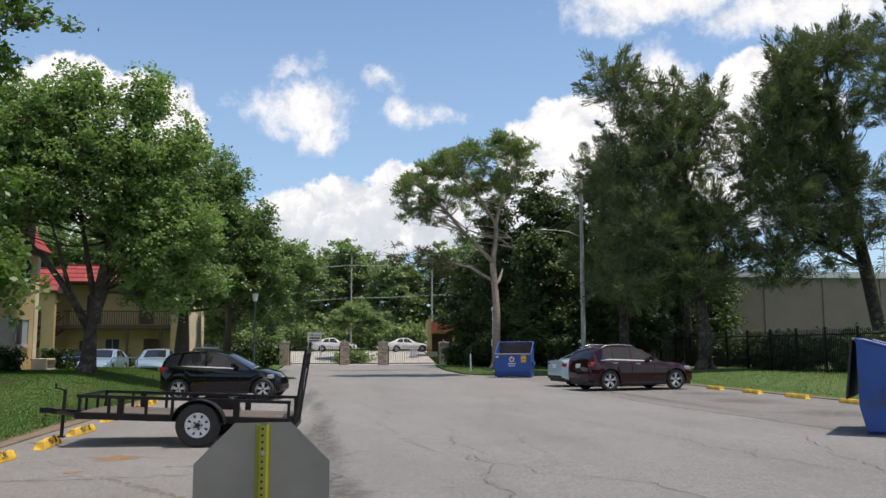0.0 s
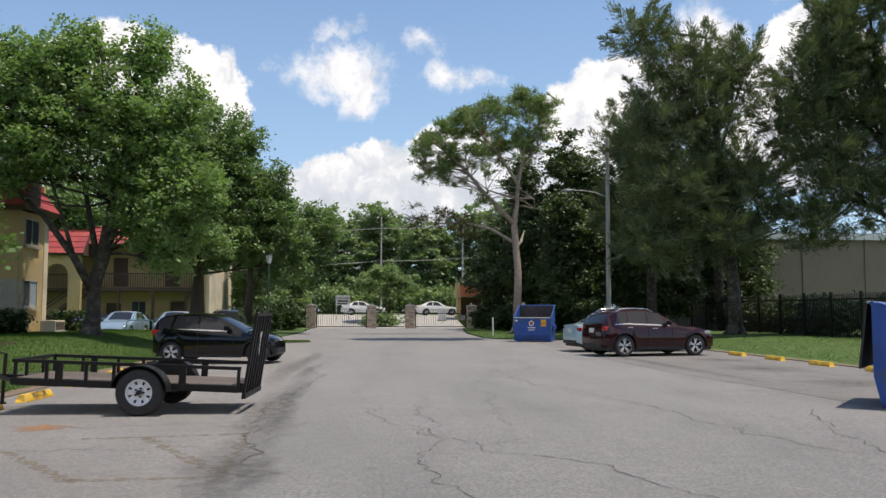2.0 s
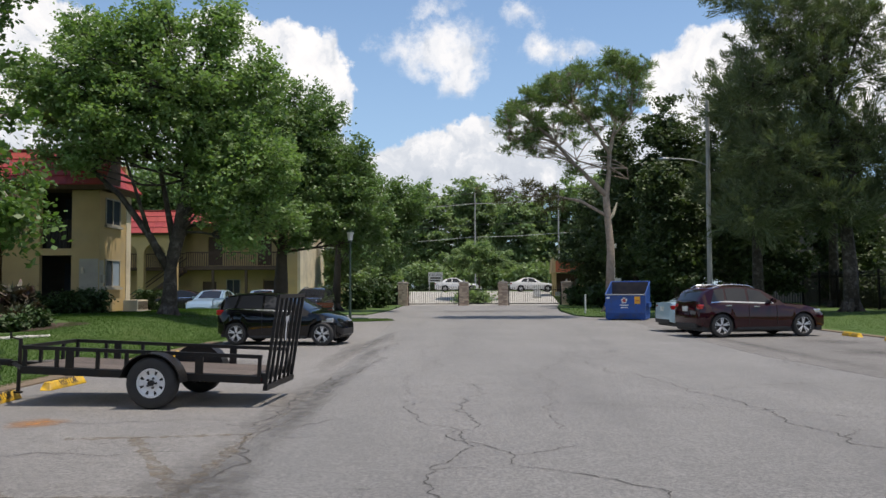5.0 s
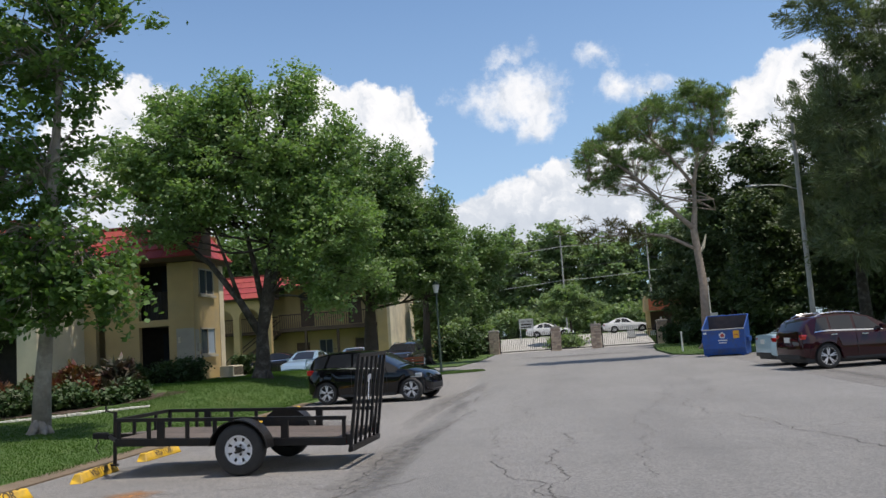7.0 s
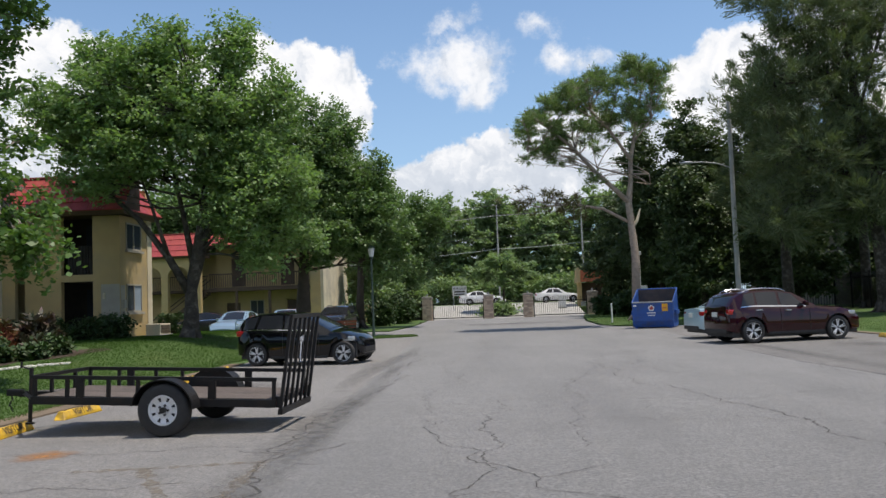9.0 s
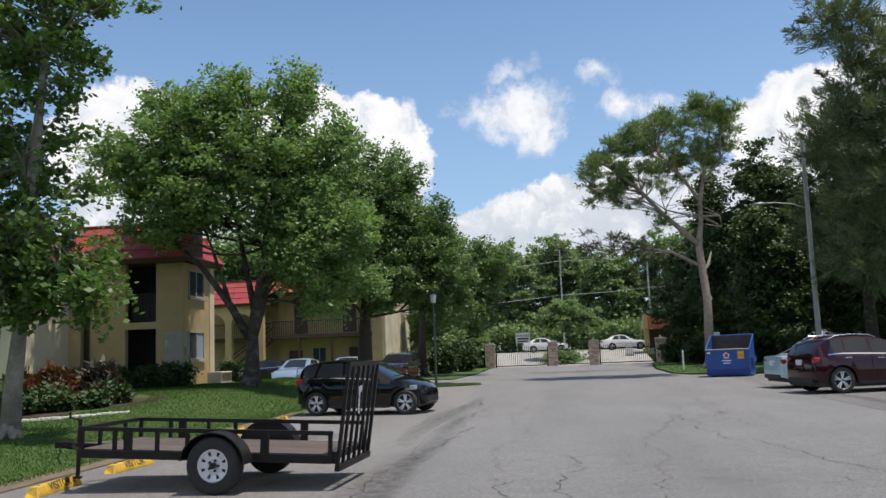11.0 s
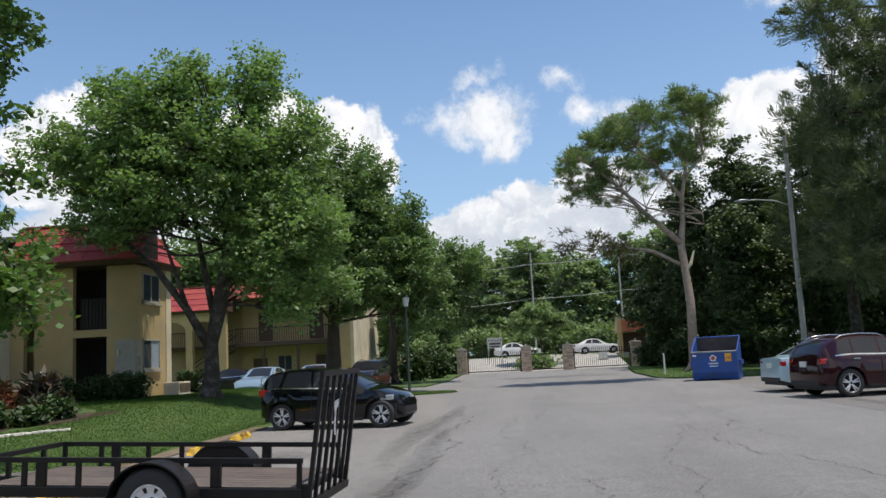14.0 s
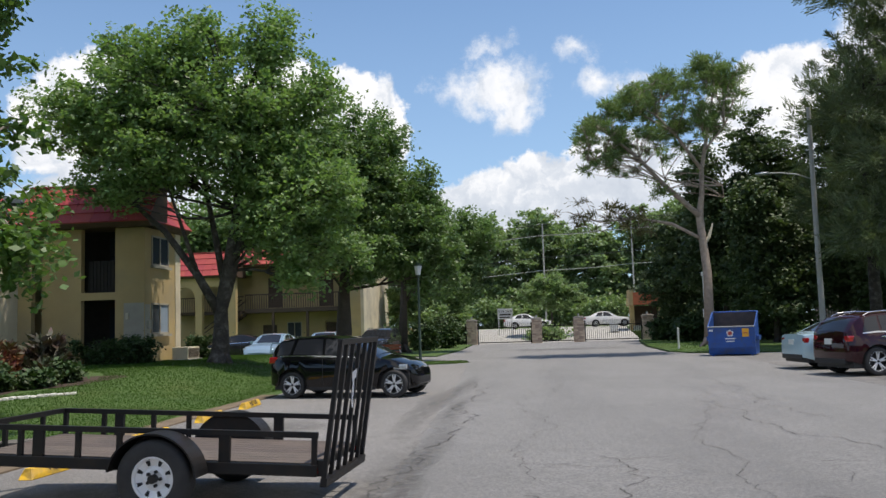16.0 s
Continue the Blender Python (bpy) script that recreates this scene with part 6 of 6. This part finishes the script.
for pts, r0 in (([(-7.38, 30, 2.1), (-8.0, 29.8, 3.3), (-8.9, 29.6, 4.6), (-9.9, 29.6, 5.5), (-11.8, 29.9, 7.4)], 0.15), ([(-7.25, 30, 2.9), (-7.6, 30.1, 4.6), (-8.0, 30.1, 6.6), (-8.4, 30, 9.4)], 0.12), ([(-7.1, 30, 3.3), (-6.5, 29.9, 4.8), (-5.9, 29.9, 6.8), (-5.7, 30, 9.6)], 0.12), ([(-8.0, 29.8, 3.3), (-8.3, 29.2, 4.9), (-8.9, 29.0, 6.8)], 0.08), ([(-6.9, 29.9, 3.9), (-5.6, 29.6, 4.7), (-4.3, 29.8, 5.6)], 0.07)):
    q = [tuple(np.array(p) - np.array((-7.43, 30.0, 0.5))) for p in pts]
    part("limb", tube(bmesh.new(), q, [r0 * (1 - 0.8 * k / (len(q) - 1)) for k in range(len(q))], 9), M_BARK, mound, smooth=True)
mound.matrix_world = grown(1.125) @ mound.matrix_world
# dark oaks by the lot
tree("oak_tree", "dense dark live oak beside the lot", [(-7.1, 45.0, 0.1), (-7.05, 45, 1.5), (-7.0, 45, 3.4), (-6.8, 45, 5.5), (-6.6, 45, 8)], [0.42, 0.34, 0.3, 0.22, 0.08],
     [(-7.2, 45, 8.4, 3.2, 3.2, 2.9), (-4.6, 45, 7.2, 2.2, 2.6, 2.4), (-9.4, 45, 7.9, 2.3, 2.8, 2.4), (-3.3, 45, 5.4, 1.7, 2.2, 1.8), (-6.0, 44, 5.2, 2.5, 2.2, 1.5), (-9.0, 44.5, 5.2, 1.2, 2.2, 1.2), (-5.8, 45, 10.4, 1.9, 2.0, 1.5), (-2.7, 45.6, 4.2, 1.1, 1.6, 1.3)],
     1250, 95, 0.26, 0.085, M_LEAF_OAK, M_BARKDARK, 3, twigs=0.3, shell=0.4, forks=[1, 2, 3], limb_r=0.17, along=0.7, flat=0.55)
tree("oak_tree", "dark live oak overhanging the drive entrance", [(-6.2, 57.5, 0.1), (-6.1, 57.5, 3), (-6, 57.5, 7)], [0.3, 0.24, 0.08],
     [(-6.2, 57.5, 7.5, 3.0, 3.0, 2.8), (-3.6, 57.5, 5.6, 2.0, 2.4, 2.2), (-8.8, 58, 8.5, 2.8, 2.8, 2.4), (-2.2, 58, 4.6, 1.1, 1.5, 1.2), (-2.0, 58, 7.0, 1.6, 1.8, 1.5)],
     760, 85, 0.3, 0.1, M_LEAF_OAK, M_BARKDARK, 4, twigs=0.2, shell=0.4, along=0.8, flat=0.55)
tree("oak_tree", "green oak behind the yellow building", [(-24, 74, 0), (-24, 74, 4), (-24, 74, 9)], [0.4, 0.3, 0.1], [(-24, 74, 9.5, 6, 4, 3.5), (-16, 75, 9, 5, 4, 3.5), (-30, 72, 9, 5, 4, 4)], 420, 70, 0.7, 0.2, M_LEAF_OAK, M_BARKDARK, 5, twigs=0.1)
tree("oak_tree", "leafy oak beside the apartment block", [(-26, 24, 0.3), (-26, 24, 4), (-26, 24, 8)], [0.4, 0.3, 0.1], [(-25, 24, 8.5, 4.5, 4, 3.0), (-20.5, 24, 8.5, 3.0, 3, 3)], 300, 70, 0.5, 0.14, M_LEAF_OAK, M_BARKDARK, 6, twigs=0.2)

# tall pine by the gate: an umbrella crown of small tufts on few long limbs
PINE_TRUNK = [(11.8, 58, 0.05), (11.85, 58, 4.17), (11.75, 58, 6.22), (11.63, 58, 7.61), (11.88, 58, 8.97), (11.9, 58, 10.36), (12.31, 58, 12.07), (12.82, 58, 14.66), (13.04, 58, 16.06)]
PINE_LIMBS = [[(11.63, 57.88, 7.61), (9.57, 58.0, 9.7), (8.35, 58.12, 11.22), (6.76, 57.88, 12.61), (5.14, 58.0, 13.93)], [(11.9, 57.88, 10.36), (10.51, 58.0, 12.6), (9.44, 58.12, 13.86), (8.46, 57.88, 14.4)], [(11.63, 57.88, 9.34), (9.76, 58.0, 9.95), (8.66, 58.12, 10.93)], [(11.89, 57.88, 9.41), (13.05, 58.0, 9.39), (13.15, 58.12, 8.69)], [(10.51, 57.88, 12.6), (8.6, 58.0, 13.94), (6.92, 58.12, 14.38)], [(8.35, 57.88, 11.22), (6.33, 58.0, 11.59), (5.26, 58.12, 11.24)], [(12.18, 57.88, 11.56), (13.41, 58.0, 13.02), (13.48, 58.12, 14.59)]]
r_ = np.random.default_rng(70)
tufts = []
while len(tufts) < 150:
    x, k = r_.uniform(4.9, 14.3), r_.uniform(0, 1) ** 1.7
    top_ = float(np.interp(x, (4.5, 6.3, 8.8, 11.9, 13.6, 14.2), (13.2, 14.5, 16.0, 16.8, 16.7, 15.8)))
    low_ = float(np.interp(x, (4.5, 6.0, 7.5, 10.0, 12.0, 14.2), (12.2, 11.2, 10.4, 11.2, 12.6, 13.4)))
    w = r_.uniform(0.45, 0.85)
    tufts.append((x, 58 + r_.uniform(-1, 1) * 2.6, top_ - k * (top_ - low_) - 0.25, w, w, w * 0.6))
tufts += [(5.6 + r_.uniform(-0.8, 1.6), 58 + r_.uniform(-1.4, 1.4), 10.8 + r_.uniform(-0.7, 1.0), 0.4, 0.4, 0.3) for _ in range(9)]
tufts += [(9.0 + r_.uniform(-0.6, 0.6), 58 + r_.uniform(-1, 1), 9.2 + r_.uniform(-0.6, 0.6), 0.4, 0.4, 0.35) for _ in range(5)]
pine = tree("pine_tree", "tall bare-trunked pine with open umbrella crown", PINE_TRUNK, [0.3, 0.27, 0.24, 0.21, 0.17, 0.14, 0.1, 0.06, 0.025], tufts, 1450, 30, 0.15, 0.17, M_LEAF_PINE, M_BARKPINE, 7, "needle", 0.7, 0.1, 0.55, 0.5, starts=[p for l in PINE_LIMBS for p in l[1:]] + PINE_TRUNK[6:], limb_r=0.075, lift=0.1, along=0.1)
for l in PINE_LIMBS:
    q = [tuple(np.array(p) - np.array(PINE_TRUNK[0])) for p in l]
    r0 = 0.17 if l is PINE_LIMBS[0] else 0.12 if l is PINE_LIMBS[1] else 0.07
    part("limb", tube(bmesh.new(), q, [r0 * (1 - 0.7 * k / (len(q) - 1)) for k in range(len(q))], 8), M_BARKPINE, pine, smooth=True)
pine.matrix_world = grown(0.79) @ pine.matrix_world
lb = bmesh.new()
low = [(-0.05, 0, 6.18), (-1.79, 0.0, 7.18), (-3.77, 0.12, 7.61), (-6.0, -0.12, 7.45), (-7.83, 0.0, 8.13)]
tube(lb, low, [0.12, 0.1, 0.075, 0.05, 0.02], 7)
part("limb", lb, M_BARKPINE, pine, smooth=True)
tips = []
tw = bmesh.new()
for k in range(56):
    s = np.array(low[1]) + (np.array(low[-1]) - np.array(low[1])) * r_.uniform(0.2, 1)
    c = s + np.array([r_.uniform(-0.9, 0.5), r_.uniform(-1.2, 1.2), r_.uniform(-0.9, 1.0)])
    tube(tw, bend(s, c, r_, 0.1, 3), [0.025, 0.018, 0.012, 0.006], 4)
    tips.append(c)
part("twig", tw, M_BARKPINE, pine)["kind"] = "stuff"
P, A, B = leaves(r_, np.array(tips), 34, 0.16, 0.2, 0.8, "needle")
M_LEAF_BROWN = mat("browning_pine_needles", (0.13, 0.12, 0.045), (0.1, 0.085, 0.035), 0.7, 0, 0.6, island=0.6, leaf=0.15)
quads("drooping_needles", P, A, B, M_LEAF_BROWN, pine, "browning needle tufts on the low limb")
part("broken_stub", tube(bmesh.new(), [(0.0, 0, 5.9), (0.3, -0.1, 6.3), (0.55, -0.1, 7.1)], [0.1, 0.11, 0.04], 7), M_CREAM, pine)

# casuarinas along the fence
CAS = [((21.9, 46, 0.2), 0.42, [(16.6, 46, 17.0, 1.7, 2, 2.2), (18.3, 46, 15.0, 2.2, 2.2, 2.6), (17.0, 46, 11.8, 2.4, 2.4, 2.2), (20.0, 46, 12.2, 2.8, 2.6, 2.6), (22.5, 46, 15.0, 1.7, 2.2, 2.4), (18.6, 45.6, 8.2, 2.8, 2.6, 2.0), (20.5, 46, 16.0, 1.8, 2.0, 2.0), (23.6, 46, 6.4, 1.6, 2.0, 1.2), (22.4, 46, 9.0, 3.0, 2.6, 2.4), (17.0, 45.5, 5.6, 2.0, 2.0, 1.6), (20.8, 45.4, 5.6, 2.6, 2.4, 1.3)], 10),
       ((31.6, 44, 0.3), 0.45, [(27.4, 44, 17.8, 2.2, 2.2, 2.0), (30.0, 44, 18.8, 2.4, 2.2, 1.8), (25.8, 44, 14.2, 2.3, 2.4, 2.4), (29.2, 44, 14.8, 2.5, 2.4, 2.2), (26.0, 44, 10.2, 2.6, 2.4, 2.2), (30.0, 44, 10.8, 2.6, 2.4, 1.8), (25.4, 43.6, 6.8, 2.0, 2.2, 1.1), (27.6, 43, 6.4, 1.8, 1.8, 1.0), (29.5, 43, 8.0, 2.0, 1.8, 1.4), (26.6, 43, 8.6, 1.8, 1.8, 1.2), (24.8, 43, 5.4, 1.4, 1.6, 0.9), (24.4, 44, 12.4, 2.0, 2.0, 2.0), (28.2, 44, 12.6, 2.2, 2.2, 1.6), (26.8, 44, 16.0, 2.2, 2.2, 1.6)], 11),
       ((31.5, 40, 0.3), 0.5, [(31.8, 40, 18.0, 2.5, 2.4, 2.4), (33.5, 40, 14.0, 2.6, 2.6, 2.6), (31.6, 40, 10.6, 2.4, 2.6, 2.4), (33.5, 40, 7.6, 2.6, 2.4, 1.8), (30.6, 40, 6.6, 1.5, 1.8, 1.1), (30.0, 40, 15.4, 2.0, 2.2, 2.0), (36, 40, 17, 3, 3, 3)], 12),
       ((18.6, 50, 0.2), 0.35, [(17.6, 51, 11.6, 2.6, 2.4, 2.6), (19.8, 51, 9.0, 2.6, 2.4, 2.6), (17.0, 50, 7.4, 2.2, 2.2, 1.8), (18.8, 50, 5.2, 2.4, 2.0, 1.2)], 13),
       ((24.5, 54, 0.2), 0.35, [(23, 54, 12, 3, 2.6, 3), (26, 54, 10, 3, 2.6, 3), (24, 54, 7, 3, 2.4, 1.8)], 14)]
for base, tr_, blobs, seed in CAS:
    top = max(b_[2] for b_ in blobs)
    mx_ = sum(b_[0] for b_ in blobs) / len(blobs)
    trunk = [base, (base[0], base[1], 2.5), (base[0] + (mx_ - base[0]) * 0.15, base[1], 6), (base[0] + (mx_ - base[0]) * 0.35, base[1], 10), (base[0] + (mx_ - base[0]) * 0.6, base[1], top)]
    tree("casuarina_tree", "tall feathery dark casuarina with drooping needles", trunk, [tr_, tr_ * 0.85, tr_ * 0.65, tr_ * 0.45, 0.04], blobs, 76 * len(blobs), 105, 0.17, 0.18, M_LEAF_CAS, M_BARK, seed, "needle", 1.0, 0.12, 0.55, 0.5, limb_r=0.13, lift=0.05, along=1.3, rise_=0.55)


def woods(name, label, spots, material, per, spread, size, seed, twig=False):
    """Each spot (x, y, h, w) is one tree of a wood, in one crown mesh with its trunk."""
    for i, (x, y, h, w) in enumerate(spots):
        r = random.Random(seed + i)
        bl = [(x, y, h * 0.62, w, w * 0.8, h * 0.3), (x + r.uniform(-1, 1) * w * 0.5, y - w * 0.3, h * 0.82, w * 0.6, w * 0.6, h * 0.18), (x + r.uniform(-1, 1) * w * 0.6, y, h * 0.4, w * 0.9, w * 0.7, h * 0.22), (x + r.uniform(-0.6, 0.6) * w, y - w * 0.4, h * 0.28, w * 0.7, w * 0.6, h * 0.18)]
        tree(name, label, [(x, y, -0.1), (x, y, h * 0.3), (x, y, h * 0.7)], [0.24, 0.18, 0.06], bl, 320, per, spread, size, material, M_BARKDARK, seed + i, twigs=0.1, limb_r=0.09, shell=0.4, along=spread * 1.8, flat=0.5)


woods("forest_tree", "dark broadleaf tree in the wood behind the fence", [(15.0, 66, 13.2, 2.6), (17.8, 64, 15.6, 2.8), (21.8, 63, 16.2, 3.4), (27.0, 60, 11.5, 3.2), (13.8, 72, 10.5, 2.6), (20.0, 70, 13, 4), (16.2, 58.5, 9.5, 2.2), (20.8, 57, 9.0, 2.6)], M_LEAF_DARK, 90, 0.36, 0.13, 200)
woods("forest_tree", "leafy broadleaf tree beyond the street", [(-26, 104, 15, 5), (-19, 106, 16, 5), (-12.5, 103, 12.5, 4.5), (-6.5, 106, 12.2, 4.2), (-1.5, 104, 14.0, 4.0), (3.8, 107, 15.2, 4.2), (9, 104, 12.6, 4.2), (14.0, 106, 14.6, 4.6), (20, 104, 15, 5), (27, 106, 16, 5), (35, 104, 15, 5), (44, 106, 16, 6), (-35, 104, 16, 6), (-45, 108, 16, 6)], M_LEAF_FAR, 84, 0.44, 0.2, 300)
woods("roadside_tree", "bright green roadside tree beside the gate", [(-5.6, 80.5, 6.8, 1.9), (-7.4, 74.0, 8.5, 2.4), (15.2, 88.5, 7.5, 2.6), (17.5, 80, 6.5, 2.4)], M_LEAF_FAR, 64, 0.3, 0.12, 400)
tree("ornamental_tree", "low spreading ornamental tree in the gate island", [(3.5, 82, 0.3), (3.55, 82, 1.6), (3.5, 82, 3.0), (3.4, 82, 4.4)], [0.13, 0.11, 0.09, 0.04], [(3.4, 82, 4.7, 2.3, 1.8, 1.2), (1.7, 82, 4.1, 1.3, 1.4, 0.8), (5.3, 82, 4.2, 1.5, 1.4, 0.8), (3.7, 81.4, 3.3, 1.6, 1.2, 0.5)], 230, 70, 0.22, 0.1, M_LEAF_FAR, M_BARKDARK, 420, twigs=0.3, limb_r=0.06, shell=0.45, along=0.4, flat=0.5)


def shrub(name, label, x, y, z, rx, ry, rz, n, per, spread, size, leaf, seed, style="leaf", boxy=False):
    r = np.random.default_rng(seed)
    ob = thing(name, pose(x, y, z), label, "shrub")
    for k in range(5):
        part("stem", tube(bmesh.new(), bend((r.uniform(-rx, rx) * 0.5, r.uniform(-ry, ry) * 0.5, -0.1), (r.uniform(-rx, rx) * 0.8, r.uniform(-ry, ry) * 0.8, rz * 1.1), r, 0.05, 3), [0.03, 0.025, 0.018, 0.01], 5), M_BARKDARK, ob)
    if boxy:
        c = r.uniform(-1, 1, (n, 3)) * np.array([rx, ry, rz * 0.95]) + np.array([0, 0, rz])
    else:
        c = unit(r, n) * (r.uniform(0, 1, n) ** 0.4)[:, None] * np.array([rx, ry, rz]) + np.array([0, 0, rz])
    P, A, B = leaves(r, c, per, spread, size, 0.8, style, 0.25)
    if style == "needle":
        B = B * 2.2
    P[:, 2] = np.maximum(P[:, 2], 0.02)
    quads("foliage", P, A, B, leaf, ob)
    return ob


for i, (x, y, rx, rz) in enumerate([(-12.3, 27.2, 0.5, 0.52), (-13.0, 26.6, 0.5, 0.48), (-11.8, 26.4, 0.35, 0.25), (-13.4, 24.8, 0.6, 0.4)]):
    shrub("croton_shrub", "red and yellow croton shrub in the bed", x, y, ground_z(x, y), rx, rx, rz, 70, 26, 0.1, 0.16, M_LEAF_RED, 500 + i, "needle")
for i, (x, y, rx, rz) in enumerate([(-11.15, 27.5, 0.42, 0.6), (-10.7, 26.8, 0.35, 0.2)]):
    shrub("cordyline_shrub", "dark spiky cordyline shrub in the bed", x, y, ground_z(x, y), rx, rx, rz, 46, 26, 0.1, 0.22, M_LEAF_DEEP, 520 + i, "needle")
for i, (x, y, rx, ry, rz) in enumerate([(-12.5, 33.7, 0.9, 0.5, 0.42), (-11.85, 34.3, 0.55, 0.4, 0.45), (-14.3, 33.2, 0.9, 0.5, 0.42), (-11.3, 38.6, 0.6, 0.4, 0.42)]):
    shrub("hedge", "clipped dark green hedge before the building", x, y, ground_z(x, y), rx, ry, rz, 110, 34, 0.08, 0.05, M_LEAF_HEDGE, 540 + i, boxy=True)
for i, (x, y, rx, rz) in enumerate([(-5.4, 62, 0.9, 0.9), (-4.3, 66, 0.9, 0.8), (-5.0, 71, 1.2, 1.2), (-7.6, 63, 0.8, 0.8), (-16.9, 58.4, 0.6, 0.55), (-13.3, 58.8, 0.6, 0.5), (11.9, 72, 1.6, 0.9), (14.0, 70, 1.6, 1.0), (12.6, 66, 1.3, 0.9), (16.5, 64, 1.8, 1.2), (-4.6, 80.2, 1.0, 1.0)]):
    shrub("hedge", "dark clipped bush on the grass", x, y, 0.0, rx, rx * 0.8, rz, 130, 34, 0.2, 0.11, M_LEAF_HEDGE, 560 + i)
for i, (x, y) in enumerate([(3.0, 80.0), (-2.5, 98.5), (4, 99), (10, 98.5), (16, 99), (-9, 99), (-16, 99), (23, 99)]):
    shrub("roadside_bush", "bright wild bush along the roadside", x, y, rise(y) - 0.02, 3.0 if y > 90 else 1.2, 1.2, 1.5 if y > 90 else 0.25, 150, 34, 0.4, 0.17, M_LEAF_FAR, 600 + i)

# hedge added to fill the dark band behind the fence, in shade-darkened leaf colour
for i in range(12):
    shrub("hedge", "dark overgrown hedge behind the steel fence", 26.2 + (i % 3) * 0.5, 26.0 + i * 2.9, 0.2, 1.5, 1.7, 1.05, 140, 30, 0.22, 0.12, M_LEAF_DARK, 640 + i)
car("suv_car", pose(31.0, 42.0, 0.2, 0, 0, 100.0), "dark charcoal SUV parked behind the steel fence", M_DARKCAR, SUV, M_ALLOY, 5)

# planting bed and its white edging
for i, (x, y, rx, rz) in enumerate([(-13.2, 23.3, 0.55, 0.26), (-12.4, 23.9, 0.5, 0.3), (-11.6, 24.4, 0.5, 0.24), (-10.9, 25.0, 0.45, 0.22), (-12.7, 25.2, 0.6, 0.36), (-11.6, 25.6, 0.5, 0.3), (-10.2, 25.6, 0.4, 0.2), (-10.1, 26.6, 0.4, 0.25)]):
    shrub("low_shrub", "low dark green leafy shrub in the bed", x, y, ground_z(x, y), rx, rx, rz, 60, 30, 0.1, 0.07, M_LEAF_HEDGE, 580 + i)
bd = patch("planting_bed", -11.6, 26.4, 2.1, 3.0, 0.36, M_MULCH, "dark mulched planting bed before the building", 90, "planting bed")
for v in bd.data.vertices:
    v.co.z = ground_z(v.co.x, v.co.y) + 0.012
ed = thing("bed_edging", pose(0, 0, 0), "row of pale white edging stones round the bed", "edging")
for k in range(46):
    t = k / 45
    x, y = -13.2 + 4.6 * t, 21.6 + 2.6 * t
    a = math.degrees(math.atan2(2.6, 4.6)) + 90
    st = part("stone", boxes((-0.1, 0.1, -0.06, 0.06, -0.04, 0.05), bevel=0.015), M_WHITESTONE, ed)
    st.matrix_local = pose(x, y + 0.2 * math.sin(t * 7), ground_z(x, y) + rng.uniform(-0.015, 0.01), rng.uniform(-6, 6), 0, a + rng.uniform(-25, 25))
# bare soil round the maple on the mound
so = patch("soil_ring", -8.6, 33.4, 1.1, 0.9, 0.0, M_MULCH, "ring of bare soil round the maple trunk", 91, "soil")
for v in so.data.vertices:
    v.co.z = ground_z(v.co.x, v.co.y) + 0.012

# short grass blades on the lawn and verges
def lawn(name, x0, x1, y0, y1, n, seed, zf, keep=lambda x, y: True, h=0.03):
    r = np.random.default_rng(seed)
    xy = np.stack([r.uniform(x0, x1, n), r.uniform(y0, y1, n)], 1)
    xy = np.array([p for p in xy if keep(*p)])
    P = np.array([(x, y, zf(x, y) + h * 0.4) for x, y in xy])
    n = len(P)
    A = np.stack([r.normal(0, 0.35, n), r.normal(0, 0.35, n), np.ones(n)], 1) * (r.uniform(0.6, 1.4, n) * h * 0.5)[:, None]
    a = r.uniform(0, 6.28, n)
    B = np.stack([np.cos(a), np.sin(a), np.zeros(n)], 1) * 0.006
    ob = quads(name, P, A, B, M_BLADE)
    return tagged(ob, "short mown green grass blades", "grass", kind="stuff")


lawn("grass", -13, -4.95, 11, 43, 210000, 800, ground_z, lambda x, y: (x + 11.6) ** 2 / 4.4 + (y - 26.4) ** 2 / 9 > 1 and x < -5.05 - 0.2 * math.sin(y * 0.9) * math.sin(y * 0.37))
lawn("grass", 15.3, 24, 18, 45, 40000, 801, ground_z)
lawn("grass", 8.4, 15.1, 45.4, 70, 24000, 802, lambda x, y: 0.05, lambda x, y: not paved(x - 0.15, y))
lawn("grass", -5.1, -1.2, 41, 44.2, 7000, 803, lambda x, y: 0.06, lambda x, y: not paved(x, y))
